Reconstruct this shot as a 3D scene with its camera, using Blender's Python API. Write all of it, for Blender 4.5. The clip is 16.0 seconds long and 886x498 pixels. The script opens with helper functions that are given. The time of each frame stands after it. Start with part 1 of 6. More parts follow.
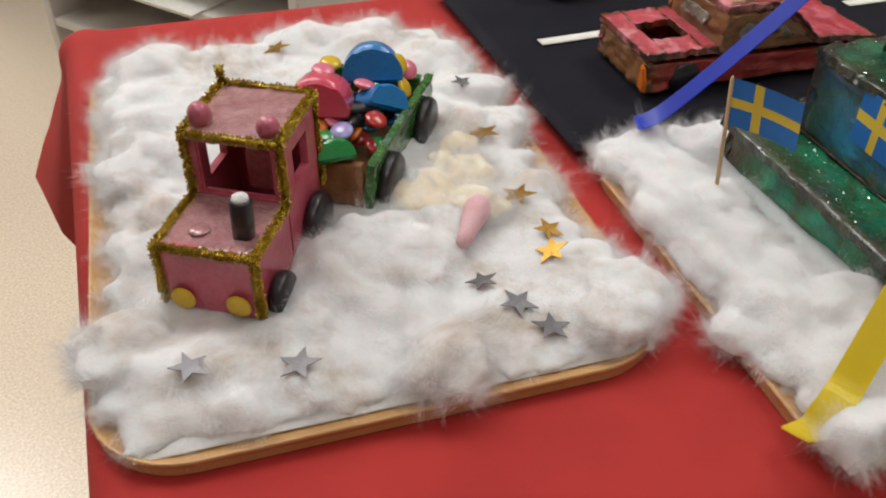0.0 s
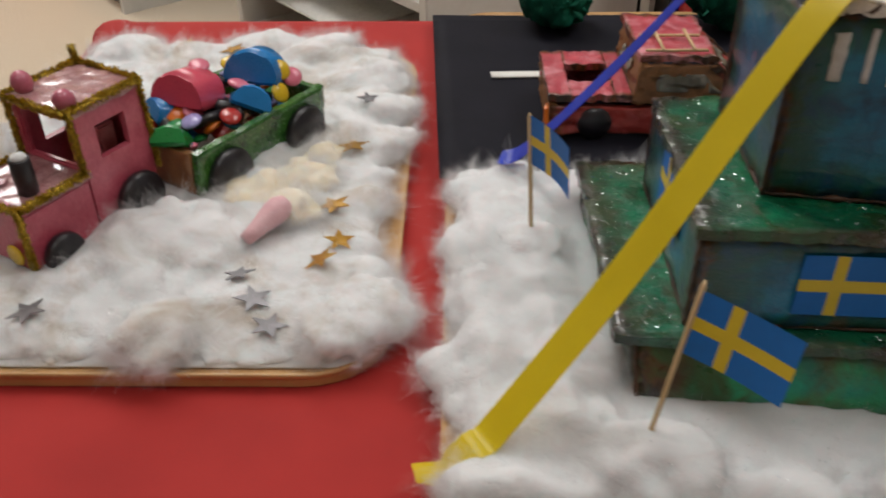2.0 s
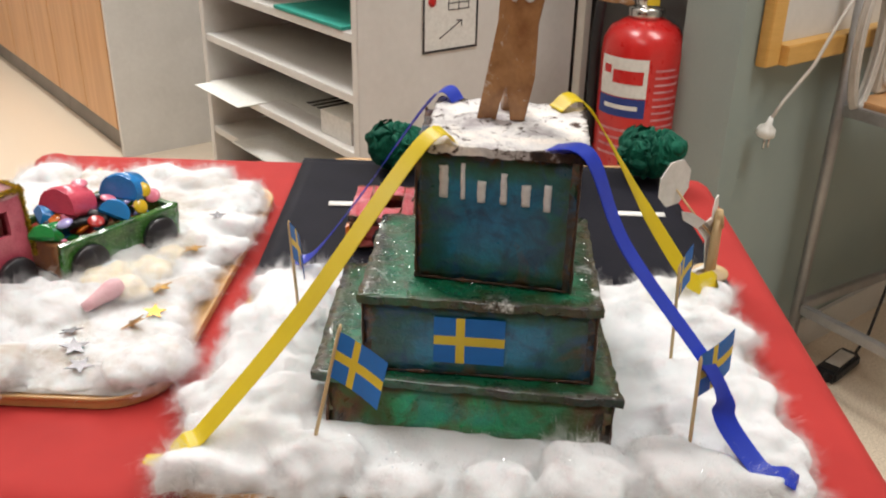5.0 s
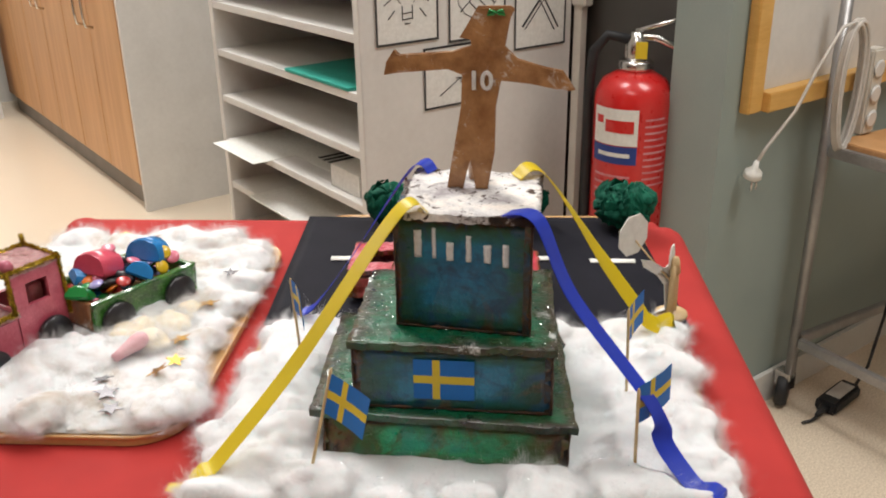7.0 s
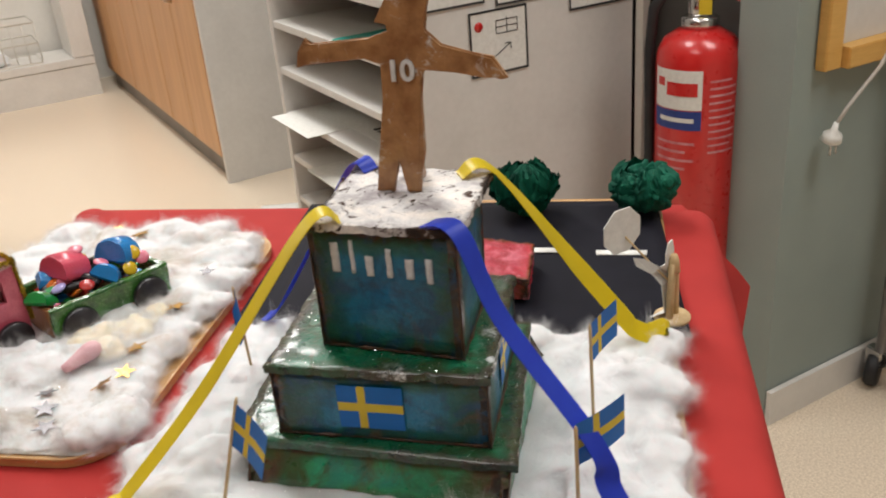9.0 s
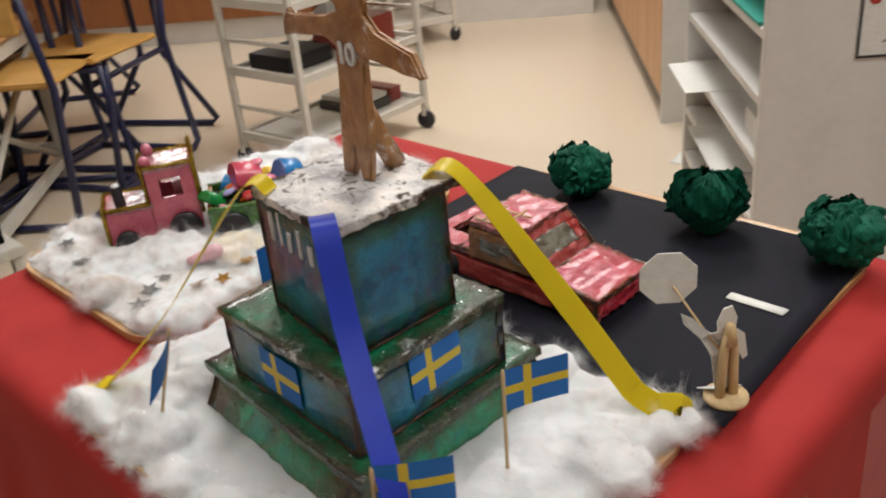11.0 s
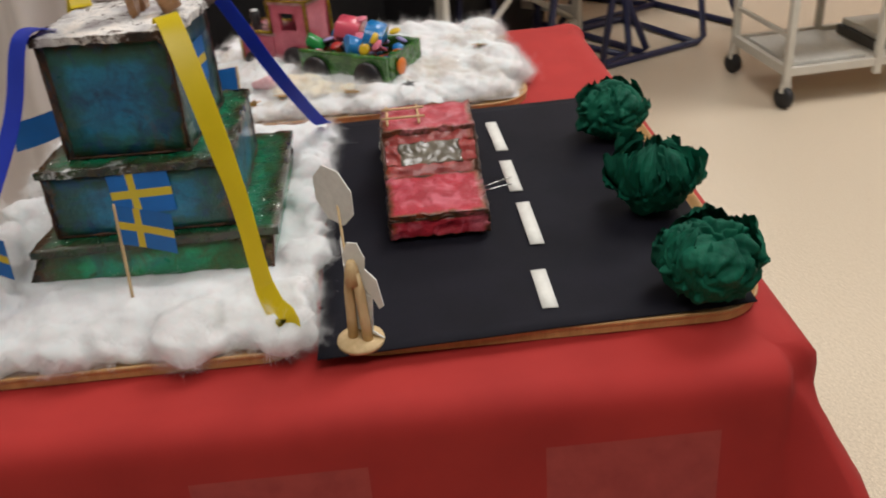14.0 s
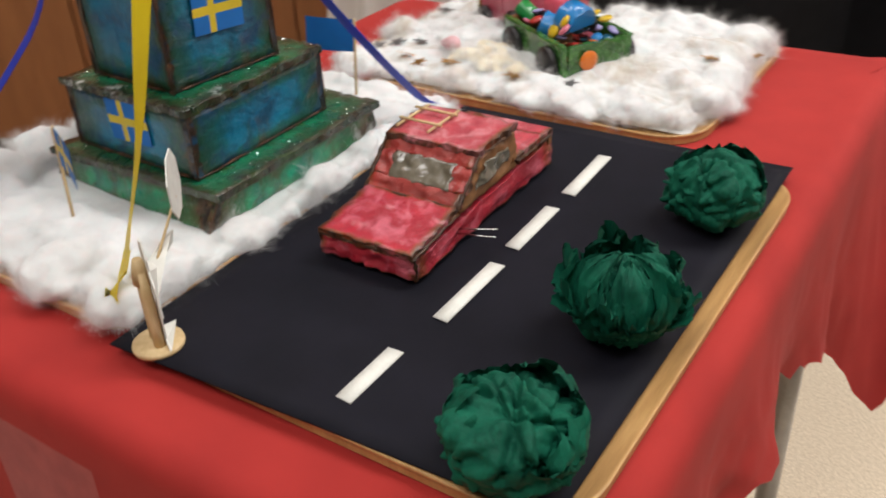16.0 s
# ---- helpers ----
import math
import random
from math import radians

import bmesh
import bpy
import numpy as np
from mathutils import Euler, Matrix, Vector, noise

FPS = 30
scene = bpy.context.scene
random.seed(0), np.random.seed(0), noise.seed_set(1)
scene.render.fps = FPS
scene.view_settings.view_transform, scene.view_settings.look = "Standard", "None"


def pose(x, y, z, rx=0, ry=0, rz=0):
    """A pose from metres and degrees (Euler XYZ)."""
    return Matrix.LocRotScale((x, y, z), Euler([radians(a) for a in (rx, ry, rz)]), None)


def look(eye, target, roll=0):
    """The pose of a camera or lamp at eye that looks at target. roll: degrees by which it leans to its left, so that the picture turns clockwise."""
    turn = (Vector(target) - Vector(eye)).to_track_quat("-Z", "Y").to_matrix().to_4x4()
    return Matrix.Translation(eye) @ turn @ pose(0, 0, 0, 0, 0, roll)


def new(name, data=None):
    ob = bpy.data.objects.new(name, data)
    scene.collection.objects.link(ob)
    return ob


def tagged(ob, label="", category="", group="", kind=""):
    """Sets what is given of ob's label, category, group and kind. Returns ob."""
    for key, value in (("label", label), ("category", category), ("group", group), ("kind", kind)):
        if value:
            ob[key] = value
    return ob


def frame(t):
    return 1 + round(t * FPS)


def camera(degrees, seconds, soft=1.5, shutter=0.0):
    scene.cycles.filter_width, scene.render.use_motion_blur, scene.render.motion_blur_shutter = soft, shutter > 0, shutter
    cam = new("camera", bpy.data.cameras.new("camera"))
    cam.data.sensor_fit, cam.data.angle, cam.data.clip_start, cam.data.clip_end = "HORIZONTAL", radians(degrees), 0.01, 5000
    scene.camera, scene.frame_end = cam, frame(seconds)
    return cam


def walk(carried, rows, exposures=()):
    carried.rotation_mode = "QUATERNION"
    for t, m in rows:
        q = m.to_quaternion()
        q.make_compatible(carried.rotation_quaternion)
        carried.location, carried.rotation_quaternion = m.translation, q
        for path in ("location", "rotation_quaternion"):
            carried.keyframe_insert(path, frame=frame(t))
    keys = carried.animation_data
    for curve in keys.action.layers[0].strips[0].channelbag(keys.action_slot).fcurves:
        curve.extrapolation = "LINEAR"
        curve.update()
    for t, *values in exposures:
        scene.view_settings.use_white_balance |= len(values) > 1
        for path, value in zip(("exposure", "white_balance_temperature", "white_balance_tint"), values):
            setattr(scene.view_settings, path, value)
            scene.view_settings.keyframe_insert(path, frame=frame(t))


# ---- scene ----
from mathutils.bvhtree import BVHTree

cam = camera(52.56, 16.0, soft=1.9, shutter=0.35)
PATH = [
    (0, (-0.3817, -0.3159, 1.0364), (-0.1444, 0.4365, 0.4219), 0.62),
    (0.5, (-0.3348, -0.3190, 1.0261), (-0.1706, 0.4717, 0.4363), 0.82),
    (1, (-0.2842, -0.3256, 1.0322), (-0.1891, 0.4879, 0.4585), 2.07),
    (1.5, (-0.2300, -0.3426, 1.0301), (-0.2414, 0.4856, 0.4697), -1.25),
    (2, (-0.1556, -0.3630, 1.0269), (-0.1705, 0.4538, 0.4502), -0.52),
    (2.5, (-0.1123, -0.3818, 1.0277), (-0.1412, 0.4405, 0.4594), -0.46),
    (3, (-0.0881, -0.3805, 1.0267), (-0.0741, 0.4427, 0.4591), -1.59),
    (3.5, (-0.0664, -0.4061, 1.0428), (-0.0140, 0.4415, 0.5148), -0.77),
    (4, (-0.0361, -0.4556, 1.0584), (-0.0181, 0.4127, 0.5627), -0.08),
    (4.5, (-0.0146, -0.4908, 1.0645), (-0.0149, 0.3929, 0.5964), 0.99),
    (5, (0.0038, -0.5161, 1.0730), (-0.0284, 0.3862, 0.6431), 1.11),
    (5.2, (0.0089, -0.5218, 1.0812), (-0.0345, 0.3841, 0.6597), 1.32),
    (7.5, (0.0423, -0.5966, 1.1174), (-0.0151, 0.3237, 0.7304), -1.21),
    (8, (0.0530, -0.5955, 1.1163), (-0.0180, 0.3222, 0.7255), -1.64),
    (8.5, (0.0864, -0.5765, 1.1186), (-0.0451, 0.3280, 0.7130), -3.11),
    (8.7, (0.1070, -0.5442, 1.1138), (-0.0374, 0.3535, 0.6975), -3.94),
    (10.8, (0.39, -0.352, 1.119), (-0.825, 0.969, 0.237), -5.9),
    (11, (0.41, -0.314, 1.111), (-0.879, 0.924, 0.212), -5.7),
    (11.5, (0.465, -0.207, 1.101), (-0.994, 0.758, 0.132), -4.8),
    (12, (0.557, -0.15, 1.097), (-1.017, 0.601, 0.117), -5.4),
    (12.5, (0.651, -0.082, 1.086), (-1.011, 0.45, 0.109), -4.4),
    (13, (0.664, 0.002, 1.074), (-1.066, 0.389, 0.149), -4.9),
    (13.5, (0.623, 0.105, 1.055), (-1.084, 0.413, 0.06), -4.1),
    (14, (0.637, 0.167, 1.062), (-1.098, 0.234, 0.07), -4.5),
    (14.5, (0.667, 0.266, 1.073), (-1.058, 0.003, 0.097), -1.8),
    (15, (0.599, 0.355, 1.063), (-1.065, -0.136, 0.067), -2.8),
    (15.5, (0.495, 0.415, 1.054), (-1.084, -0.233, 0.011), -4.1),
    (16, (0.429, 0.486, 1.048), (-0.968, -0.48, -0.007), -3.1),
]
walk(cam, [(t, look(eye, target, roll)) for t, eye, target, roll in PATH],
     [(0, -0.17), (0.5, -0.20), (1.5, -0.55), (2.0, -0.40), (3.0, 0.20), (4.5, 0.37), (8.0, 0.28), (11.0, -0.05), (12.5, 0.0), (13.5, -0.28), (14.5, -0.14), (15.5, -0.16), (16.0, 0.08)])

# ---- light ----
TOP = 0.74            # height of the table top
ROOM = radians(40)    # the room is turned against the table


def room(u, v, z=0.0):
    """A place given along the room's own walls."""
    return Vector((u * math.cos(ROOM) - v * math.sin(ROOM), u * math.sin(ROOM) + v * math.cos(ROOM), z))


world = bpy.data.worlds.new("world")
world.use_nodes = True
scene.world = world
world.node_tree.nodes["Background"].inputs[0].default_value = (1.0, 0.95, 0.89, 1)
world.node_tree.nodes["Background"].inputs[1].default_value = 0.05


def ceiling_lamp(u, v, watts, sx=0.6, sy=1.2):
    data = bpy.data.lights.new("ceiling_lamp", "AREA")
    data.shape, data.size, data.size_y, data.energy = "RECTANGLE", sx, sy, watts
    data.color = (1.0, 0.98, 0.965)
    ob = new("ceiling_lamp", data)
    ob.matrix_world = Matrix.Translation(room(u, v, 2.58)) @ Matrix.Rotation(ROOM, 4, "Z")
    return ob


for lu, lv, lw in ((0.1, 1.2, 28), (-0.9, -0.5, 12), (-1.9, 4.2, 28), (0.45, 3.0, 42), (1.1, -0.4, 24)):
    ceiling_lamp(lu, lv, lw)


# ---- materials ----
def nodes_of(name):
    m = bpy.data.materials.new(name)
    m.use_nodes = True
    t = m.node_tree
    return m, t, t.nodes["Principled BSDF"]


def ramp(t, fac, stops):
    r = t.nodes.new("ShaderNodeValToRGB")
    while len(r.color_ramp.elements) < len(stops):
        r.color_ramp.elements.new(0.5)
    for e, (p, c) in zip(r.color_ramp.elements, stops):
        e.position, e.color = p, (*c, 1)
    t.links.new(fac, r.inputs[0])
    return r.outputs[0]


def noise_node(t, scale, detail=4.0, rough=0.55, coord="Object", stretch=(1, 1, 1), distort=0.0):
    c = t.nodes.new("ShaderNodeTexCoord")
    mp = t.nodes.new("ShaderNodeMapping")
    mp.inputs["Scale"].default_value = stretch
    n = t.nodes.new("ShaderNodeTexNoise")
    n.inputs["Scale"].default_value, n.inputs["Detail"].default_value, n.inputs["Roughness"].default_value = scale, detail, rough
    n.inputs["Distortion"].default_value = distort
    t.links.new(c.outputs[coord], mp.inputs[0])
    t.links.new(mp.outputs[0], n.inputs["Vector"])
    return n.outputs["Fac"]


def math_node(t, op, a, b=None):
    n = t.nodes.new("ShaderNodeMath")
    n.operation = op
    for i, v in enumerate((a, b)):
        if v is None:
            continue
        if isinstance(v, (int, float)):
            n.inputs[i].default_value = v
        else:
            t.links.new(v, n.inputs[i])
    return n.outputs[0]


def ramp_value(t, fac, low, high):
    n = t.nodes.new("ShaderNodeMapRange")
    n.inputs["From Min"].default_value, n.inputs["From Max"].default_value = low, high
    t.links.new(fac, n.inputs["Value"])
    return n.outputs[0]


def bump(t, p, height, strength, distance):
    b = t.nodes.new("ShaderNodeBump")
    b.inputs["Strength"].default_value, b.inputs["Distance"].default_value = strength, distance
    t.links.new(height, b.inputs["Height"])
    t.links.new(b.outputs[0], p.inputs["Normal"])


def surface(name, dark, light, scale, rough=0.6, fine=None, bumps=0.3, depth=0.001, metal=0.0, coat=0.0, stretch=(1, 1, 1), sss=0.0, alpha=1.0, sheen=0.0):
    """Two colours mixed by noise at two scales, with fine relief."""
    m, t, p = nodes_of(name)
    fine = fine or scale * 9
    a, b = noise_node(t, scale, 3, stretch=stretch), noise_node(t, fine, 5, stretch=stretch)
    f = math_node(t, "ADD", math_node(t, "MULTIPLY", a, 0.65), math_node(t, "MULTIPLY", b, 0.35))
    t.links.new(ramp(t, f, [(0.35, dark), (0.65, light)]), p.inputs["Base Color"])
    r = math_node(t, "ADD", math_node(t, "MULTIPLY", b, 0.25), rough - 0.12)
    t.links.new(r, p.inputs["Roughness"])
    p.inputs["Metallic"].default_value = metal
    p.inputs["Coat Weight"].default_value = coat
    p.inputs["Coat Roughness"].default_value = 0.12
    p.inputs["Alpha"].default_value = alpha
    p.inputs["Sheen Weight"].default_value = sheen
    if sss:
        p.inputs["Subsurface Weight"].default_value = sss
        p.inputs["Subsurface Radius"].default_value = (0.01, 0.008, 0.008)
        p.inputs["Subsurface Scale"].default_value = 1.0
    if bumps:
        bump(t, p, b, bumps, depth)
    return m


def edge_fac(t, axes, wobble, wscale):
    """Nearness to the rim of a plate: 0 at the rim, 0.5 in the middle, made uneven by noise."""
    c = t.nodes.new("ShaderNodeTexCoord")
    s = t.nodes.new("ShaderNodeSeparateXYZ")
    t.links.new(c.outputs["Generated"], s.inputs[0])
    f = None
    for ax in axes:
        o = s.outputs[ax]
        d = math_node(t, "MINIMUM", o, math_node(t, "SUBTRACT", 1.0, o))
        f = d if f is None else math_node(t, "MINIMUM", f, d)
    n = noise_node(t, wscale, 5, 0.65)
    return math_node(t, "ADD", f, math_node(t, "MULTIPLY", math_node(t, "SUBTRACT", n, 0.5), wobble))


def painted_biscuit(name, axes, stops, wobble=0.35, wscale=90, rough=0.35, coat=0.35, depth=0.0012, bscale=130, powder=False, scrape=False, blotch=0.7, spots=None):
    """Baked plates painted with thick glossy colour, browner towards the rim where the paint is thin."""
    m, t, p = nodes_of(name)
    f = edge_fac(t, axes, wobble, wscale)
    col = ramp(t, f, stops)
    mott = noise_node(t, 420, 3)
    mix = t.nodes.new("ShaderNodeMixRGB")
    mix.blend_type = "MULTIPLY"
    mix.inputs[0].default_value = 0.22
    t.links.new(col, mix.inputs[1])
    t.links.new(ramp(t, mott, [(0.3, (0.45, 0.45, 0.45)), (0.62, (1, 1, 1))]), mix.inputs[2])
    blot = t.nodes.new("ShaderNodeMixRGB")
    blot.blend_type = "MULTIPLY"
    blot.inputs[0].default_value = blotch
    t.links.new(mix.outputs[0], blot.inputs[1])
    t.links.new(ramp(t, noise_node(t, 38, 4, 0.6, distort=0.5), [(0.34, (0.42, 0.36, 0.40)), (0.5, (0.9, 0.9, 0.9)), (0.66, (1.45, 1.35, 1.25))]), blot.inputs[2])
    last = blot.outputs[0]
    if spots:
        mix4 = t.nodes.new("ShaderNodeMixRGB")
        t.links.new(ramp_value(t, noise_node(t, 65, 4, 0.6, distort=0.8), 0.48, 0.68), mix4.inputs[0])
        t.links.new(last, mix4.inputs[1])
        mix4.inputs[2].default_value = (*spots, 1)
        last = mix4.outputs[0]
    if scrape:
        mix3 = t.nodes.new("ShaderNodeMixRGB")
        t.links.new(ramp_value(t, noise_node(t, 75, 5, 0.72, distort=1.2), 0.57, 0.62), mix3.inputs[0])
        t.links.new(last, mix3.inputs[1])
        mix3.inputs[2].default_value = (0.05, 0.022, 0.010, 1)
        last = mix3.outputs[0]
    if powder:
        e = edge_fac(t, axes, 0.10, 320)
        g = math_node(t, "MULTIPLY", math_node(t, "MULTIPLY", ramp_value(t, e, 0.12, 0.05), ramp_value(t, e, 0.010, 0.030)), ramp_value(t, noise_node(t, 30, 5, 0.7), 0.60, 0.66))
        mix2 = t.nodes.new("ShaderNodeMixRGB")
        t.links.new(g, mix2.inputs[0])
        t.links.new(last, mix2.inputs[1])
        mix2.inputs[2].default_value = (0.72, 0.74, 0.72, 1)
        last = mix2.outputs[0]
    t.links.new(last, p.inputs["Base Color"])
    t.links.new(math_node(t, "ADD", math_node(t, "MULTIPLY", noise_node(t, 160, 4), 0.5), rough - 0.22), p.inputs["Roughness"])
    p.inputs["Coat Weight"].default_value = coat
    p.inputs["Coat Roughness"].default_value = 0.10
    bump(t, p, noise_node(t, bscale, 5, 0.68), 0.9, depth * 1.5)
    return m


M = {}
M["cloth"] = surface("red_cloth", (0.325, 0.0135, 0.011), (0.415, 0.022, 0.0175), 14, rough=0.85, fine=1500, bumps=0.25, depth=0.0004)
M["thin_cloth"] = surface("worn_red_cloth", (0.31, 0.028, 0.024), (0.40, 0.047, 0.039), 60, rough=0.85, fine=1500, bumps=0.25, depth=0.0004, sheen=0.1)
M["tray"] = surface("birch_wood", (0.40, 0.21, 0.075), (0.56, 0.33, 0.13), 12, rough=0.4, fine=90, bumps=0.1, depth=0.0004, stretch=(1, 9, 1), coat=0.3)
M["cotton"] = surface("cotton", (0.70, 0.705, 0.71), (0.77, 0.77, 0.77), 45, rough=0.95, fine=900, bumps=0, sss=0.85)
M["train_cotton"] = surface("stained_shaded_cotton", (0.70, 0.705, 0.71), (0.77, 0.77, 0.77), 45, rough=0.95, fine=900, bumps=0, sss=0.85)


def stain(m, colour, scale, low, high, amount):
    """Cloudy stains, and on the train cotton shade too, mixed into the base colour of a finished material."""
    t = m.node_tree
    p = t.nodes["Principled BSDF"]
    was = p.inputs["Base Color"].links[0].from_socket
    mix = t.nodes.new("ShaderNodeMixRGB")
    t.links.new(math_node(t, "MULTIPLY", ramp_value(t, noise_node(t, scale, 5, 0.65, distort=0.6), low, high), amount), mix.inputs[0])
    t.links.new(was, mix.inputs[1])
    mix.inputs[2].default_value = (*colour, 1)
    t.links.new(mix.outputs[0], p.inputs["Base Color"])


def pulled(m):
    """Swirling drawn-out fibres in the relief of wadding."""
    t = m.node_tree
    h = math_node(t, "ADD", noise_node(t, 110, 7, 0.72, distort=3.0), math_node(t, "MULTIPLY", noise_node(t, 420, 4, 0.7, distort=2.0, stretch=(1, 0.35, 1)), 0.35))
    bump(t, t.nodes["Principled BSDF"], h, 0.65, 0.0028)


def hair_material():
    m, t, p = nodes_of("cotton_hair")
    p.inputs["Base Color"].default_value = (0.86, 0.86, 0.86, 1)
    p.inputs["Roughness"].default_value = 0.8
    thin = t.nodes.new("ShaderNodeBsdfTranslucent")
    thin.inputs[0].default_value = (0.90, 0.90, 0.90, 1)
    mix = t.nodes.new("ShaderNodeMixShader")
    mix.inputs[0].default_value = 0.55
    t.links.new(p.outputs[0], mix.inputs[1])
    t.links.new(thin.outputs[0], mix.inputs[2])
    t.links.new(mix.outputs[0], t.nodes["Material Output"].inputs[0])
    return m


M["hair"] = hair_material()
pulled(M["cotton"])
pulled(M["train_cotton"])
# grey-brown clouds: tan stains plus the shade round the engine, painted in
stain(M["train_cotton"], (0.42, 0.33, 0.235), 17, 0.49, 0.68, 0.70)
M["tan_cotton"] = surface("tan_cotton", (0.62, 0.52, 0.36), (0.76, 0.71, 0.60), 60, rough=0.95, fine=380, bumps=0, sss=0.6)
M["sheet"] = surface("white_sheet", (0.72, 0.74, 0.74), (0.82, 0.83, 0.83), 30, rough=0.4)
M["black_paper"] = surface("black_paper", (0.0050, 0.0050, 0.0090), (0.0095, 0.0090, 0.0150), 25, rough=0.7, fine=900, bumps=0.15, depth=0.0003)
M["black_paper"].node_tree.nodes["Principled BSDF"].inputs["Specular IOR Level"].default_value = 0.16
M["white_paper"] = surface("white_paper", (0.66, 0.65, 0.60), (0.78, 0.77, 0.72), 120, rough=0.7)
DEEP, MOSS = (0.018, 0.009, 0.004), (0.006, 0.045, 0.018)
M["blue_panel"] = painted_biscuit("blue_green_glaze", (0, 2), [(0.0, DEEP), (0.020, (0.085, 0.032, 0.008)), (0.045, MOSS), (0.10, (0.003, 0.075, 0.055)), (0.17, (0.001, 0.105, 0.110)), (0.24, (0.0003, 0.160, 0.280)), (0.5, (0.0003, 0.175, 0.37))], wobble=0.26, wscale=45, coat=0.55, rough=0.34, spots=(0.0003, 0.055, 0.125), depth=0.0022, bscale=75, blotch=0.6)
M["green_panel"] = painted_biscuit("green_glaze", (0, 2), [(0.0, DEEP), (0.035, (0.10, 0.04, 0.010)), (0.09, (0.07, 0.075, 0.012)), (0.17, (0.012, 0.12, 0.035)), (0.28, (0.004, 0.25, 0.10)), (0.5, (0.003, 0.31, 0.19))], wobble=0.50, wscale=38, coat=0.6, rough=0.32, spots=(0.03, 0.09, 0.02), depth=0.0022, bscale=75)
for nm, dust in (("green_top", False), ("dusted_top", True)):
    M[nm] = painted_biscuit(nm.replace("top", "glaze_top"), (0, 1), [(0.0, (0.006, 0.022, 0.008)), (0.012, (0.030, 0.018, 0.006)), (0.03, (0.035, 0.030, 0.010)), (0.06, (0.012, 0.07, 0.025)), (0.12, (0.004, 0.17, 0.08)), (0.5, (0.006, 0.16, 0.055))], wobble=0.24, wscale=45, coat=0.6, rough=0.28, spots=(0.030, 0.06, 0.012), depth=0.0020, bscale=90, powder=dust)
stain(M["blue_panel"], (0.13, 0.048, 0.010), 26, 0.63, 0.72, 0.6)
stain(M["blue_panel"], (0.004, 0.085, 0.030), 31, 0.60, 0.72, 0.45)
stain(M["green_panel"], (0.085, 0.038, 0.010), 24, 0.60, 0.70, 0.55)
stain(M["green_panel"], (0.002, 0.15, 0.13), 33, 0.55, 0.68, 0.6)
M["snow_top"] = painted_biscuit("sugar_dusted_biscuit", (0, 1), [(0.0, DEEP), (0.030, (0.05, 0.022, 0.01)), (0.055, (0.70, 0.68, 0.66)), (0.5, (0.80, 0.79, 0.78))], wobble=0.22, wscale=80, rough=0.8, coat=0.0, depth=0.0026, scrape=True)
M["sugar"] = surface("icing_sugar", (0.68, 0.67, 0.66), (0.85, 0.85, 0.84), 300, rough=0.9, bumps=0.8, depth=0.001)
M["biscuit"] = surface("gingerbread", (0.17, 0.068, 0.022), (0.30, 0.135, 0.048), 70, rough=0.5, fine=500, bumps=0.6, depth=0.0008, coat=0.25)
def iced(name):
    m, t, p = nodes_of(name)
    base = ramp(t, noise_node(t, 80, 5), [(0.35, (0.24, 0.105, 0.036)), (0.65, (0.42, 0.215, 0.085))])
    mix = t.nodes.new("ShaderNodeMixRGB")
    t.links.new(ramp_value(t, noise_node(t, 75, 5, 0.7, distort=0.6), 0.585, 0.68), mix.inputs[0])
    t.links.new(base, mix.inputs[1])
    mix.inputs[2].default_value = (0.62, 0.58, 0.54, 1)
    t.links.new(mix.outputs[0], p.inputs["Base Color"])
    p.inputs["Roughness"].default_value = 0.42
    p.inputs["Coat Weight"].default_value = 0.4
    bump(t, p, noise_node(t, 350, 4), 0.6, 0.001)
    return m


M["iced_biscuit"] = iced("iced_gingerbread")
M["dark_biscuit"] = surface("dark_gingerbread", (0.022, 0.010, 0.005), (0.09, 0.034, 0.012), 150, rough=0.35, fine=700, bumps=0.8, depth=0.001)
M["flag_blue"] = surface("flag_blue", (0.003, 0.125, 0.42), (0.005, 0.15, 0.50), 40, rough=0.6, bumps=0.05)
M["flag_yellow"] = surface("flag_yellow", (0.62, 0.46, 0.02), (0.70, 0.52, 0.03), 40, rough=0.45, bumps=0.05)
M["pick"] = surface("pale_wood", (0.55, 0.38, 0.18), (0.70, 0.52, 0.29), 40, rough=0.6, fine=600, stretch=(6, 6, 0.6))
M["ribbon_yellow"] = surface("yellow_ribbon", (0.70, 0.55, 0.012), (0.80, 0.64, 0.02), 30, rough=0.35, fine=1200, bumps=0.1, depth=0.0002)
M["ribbon_blue"] = surface("blue_ribbon", (0.022, 0.050, 0.50), (0.035, 0.080, 0.64), 30, rough=0.35, fine=1200, bumps=0.1, depth=0.0002)


def satin(m, colour):
    """Thin woven band: light shines through it from behind."""
    t = m.node_tree
    out = t.nodes["Material Output"]
    thin = t.nodes.new("ShaderNodeBsdfTranslucent")
    thin.inputs[0].default_value = (*colour, 1)
    mix = t.nodes.new("ShaderNodeMixShader")
    mix.inputs[0].default_value = 0.35
    t.links.new(out.inputs[0].links[0].from_socket, mix.inputs[1])
    t.links.new(thin.outputs[0], mix.inputs[2])
    t.links.new(mix.outputs[0], out.inputs[0])


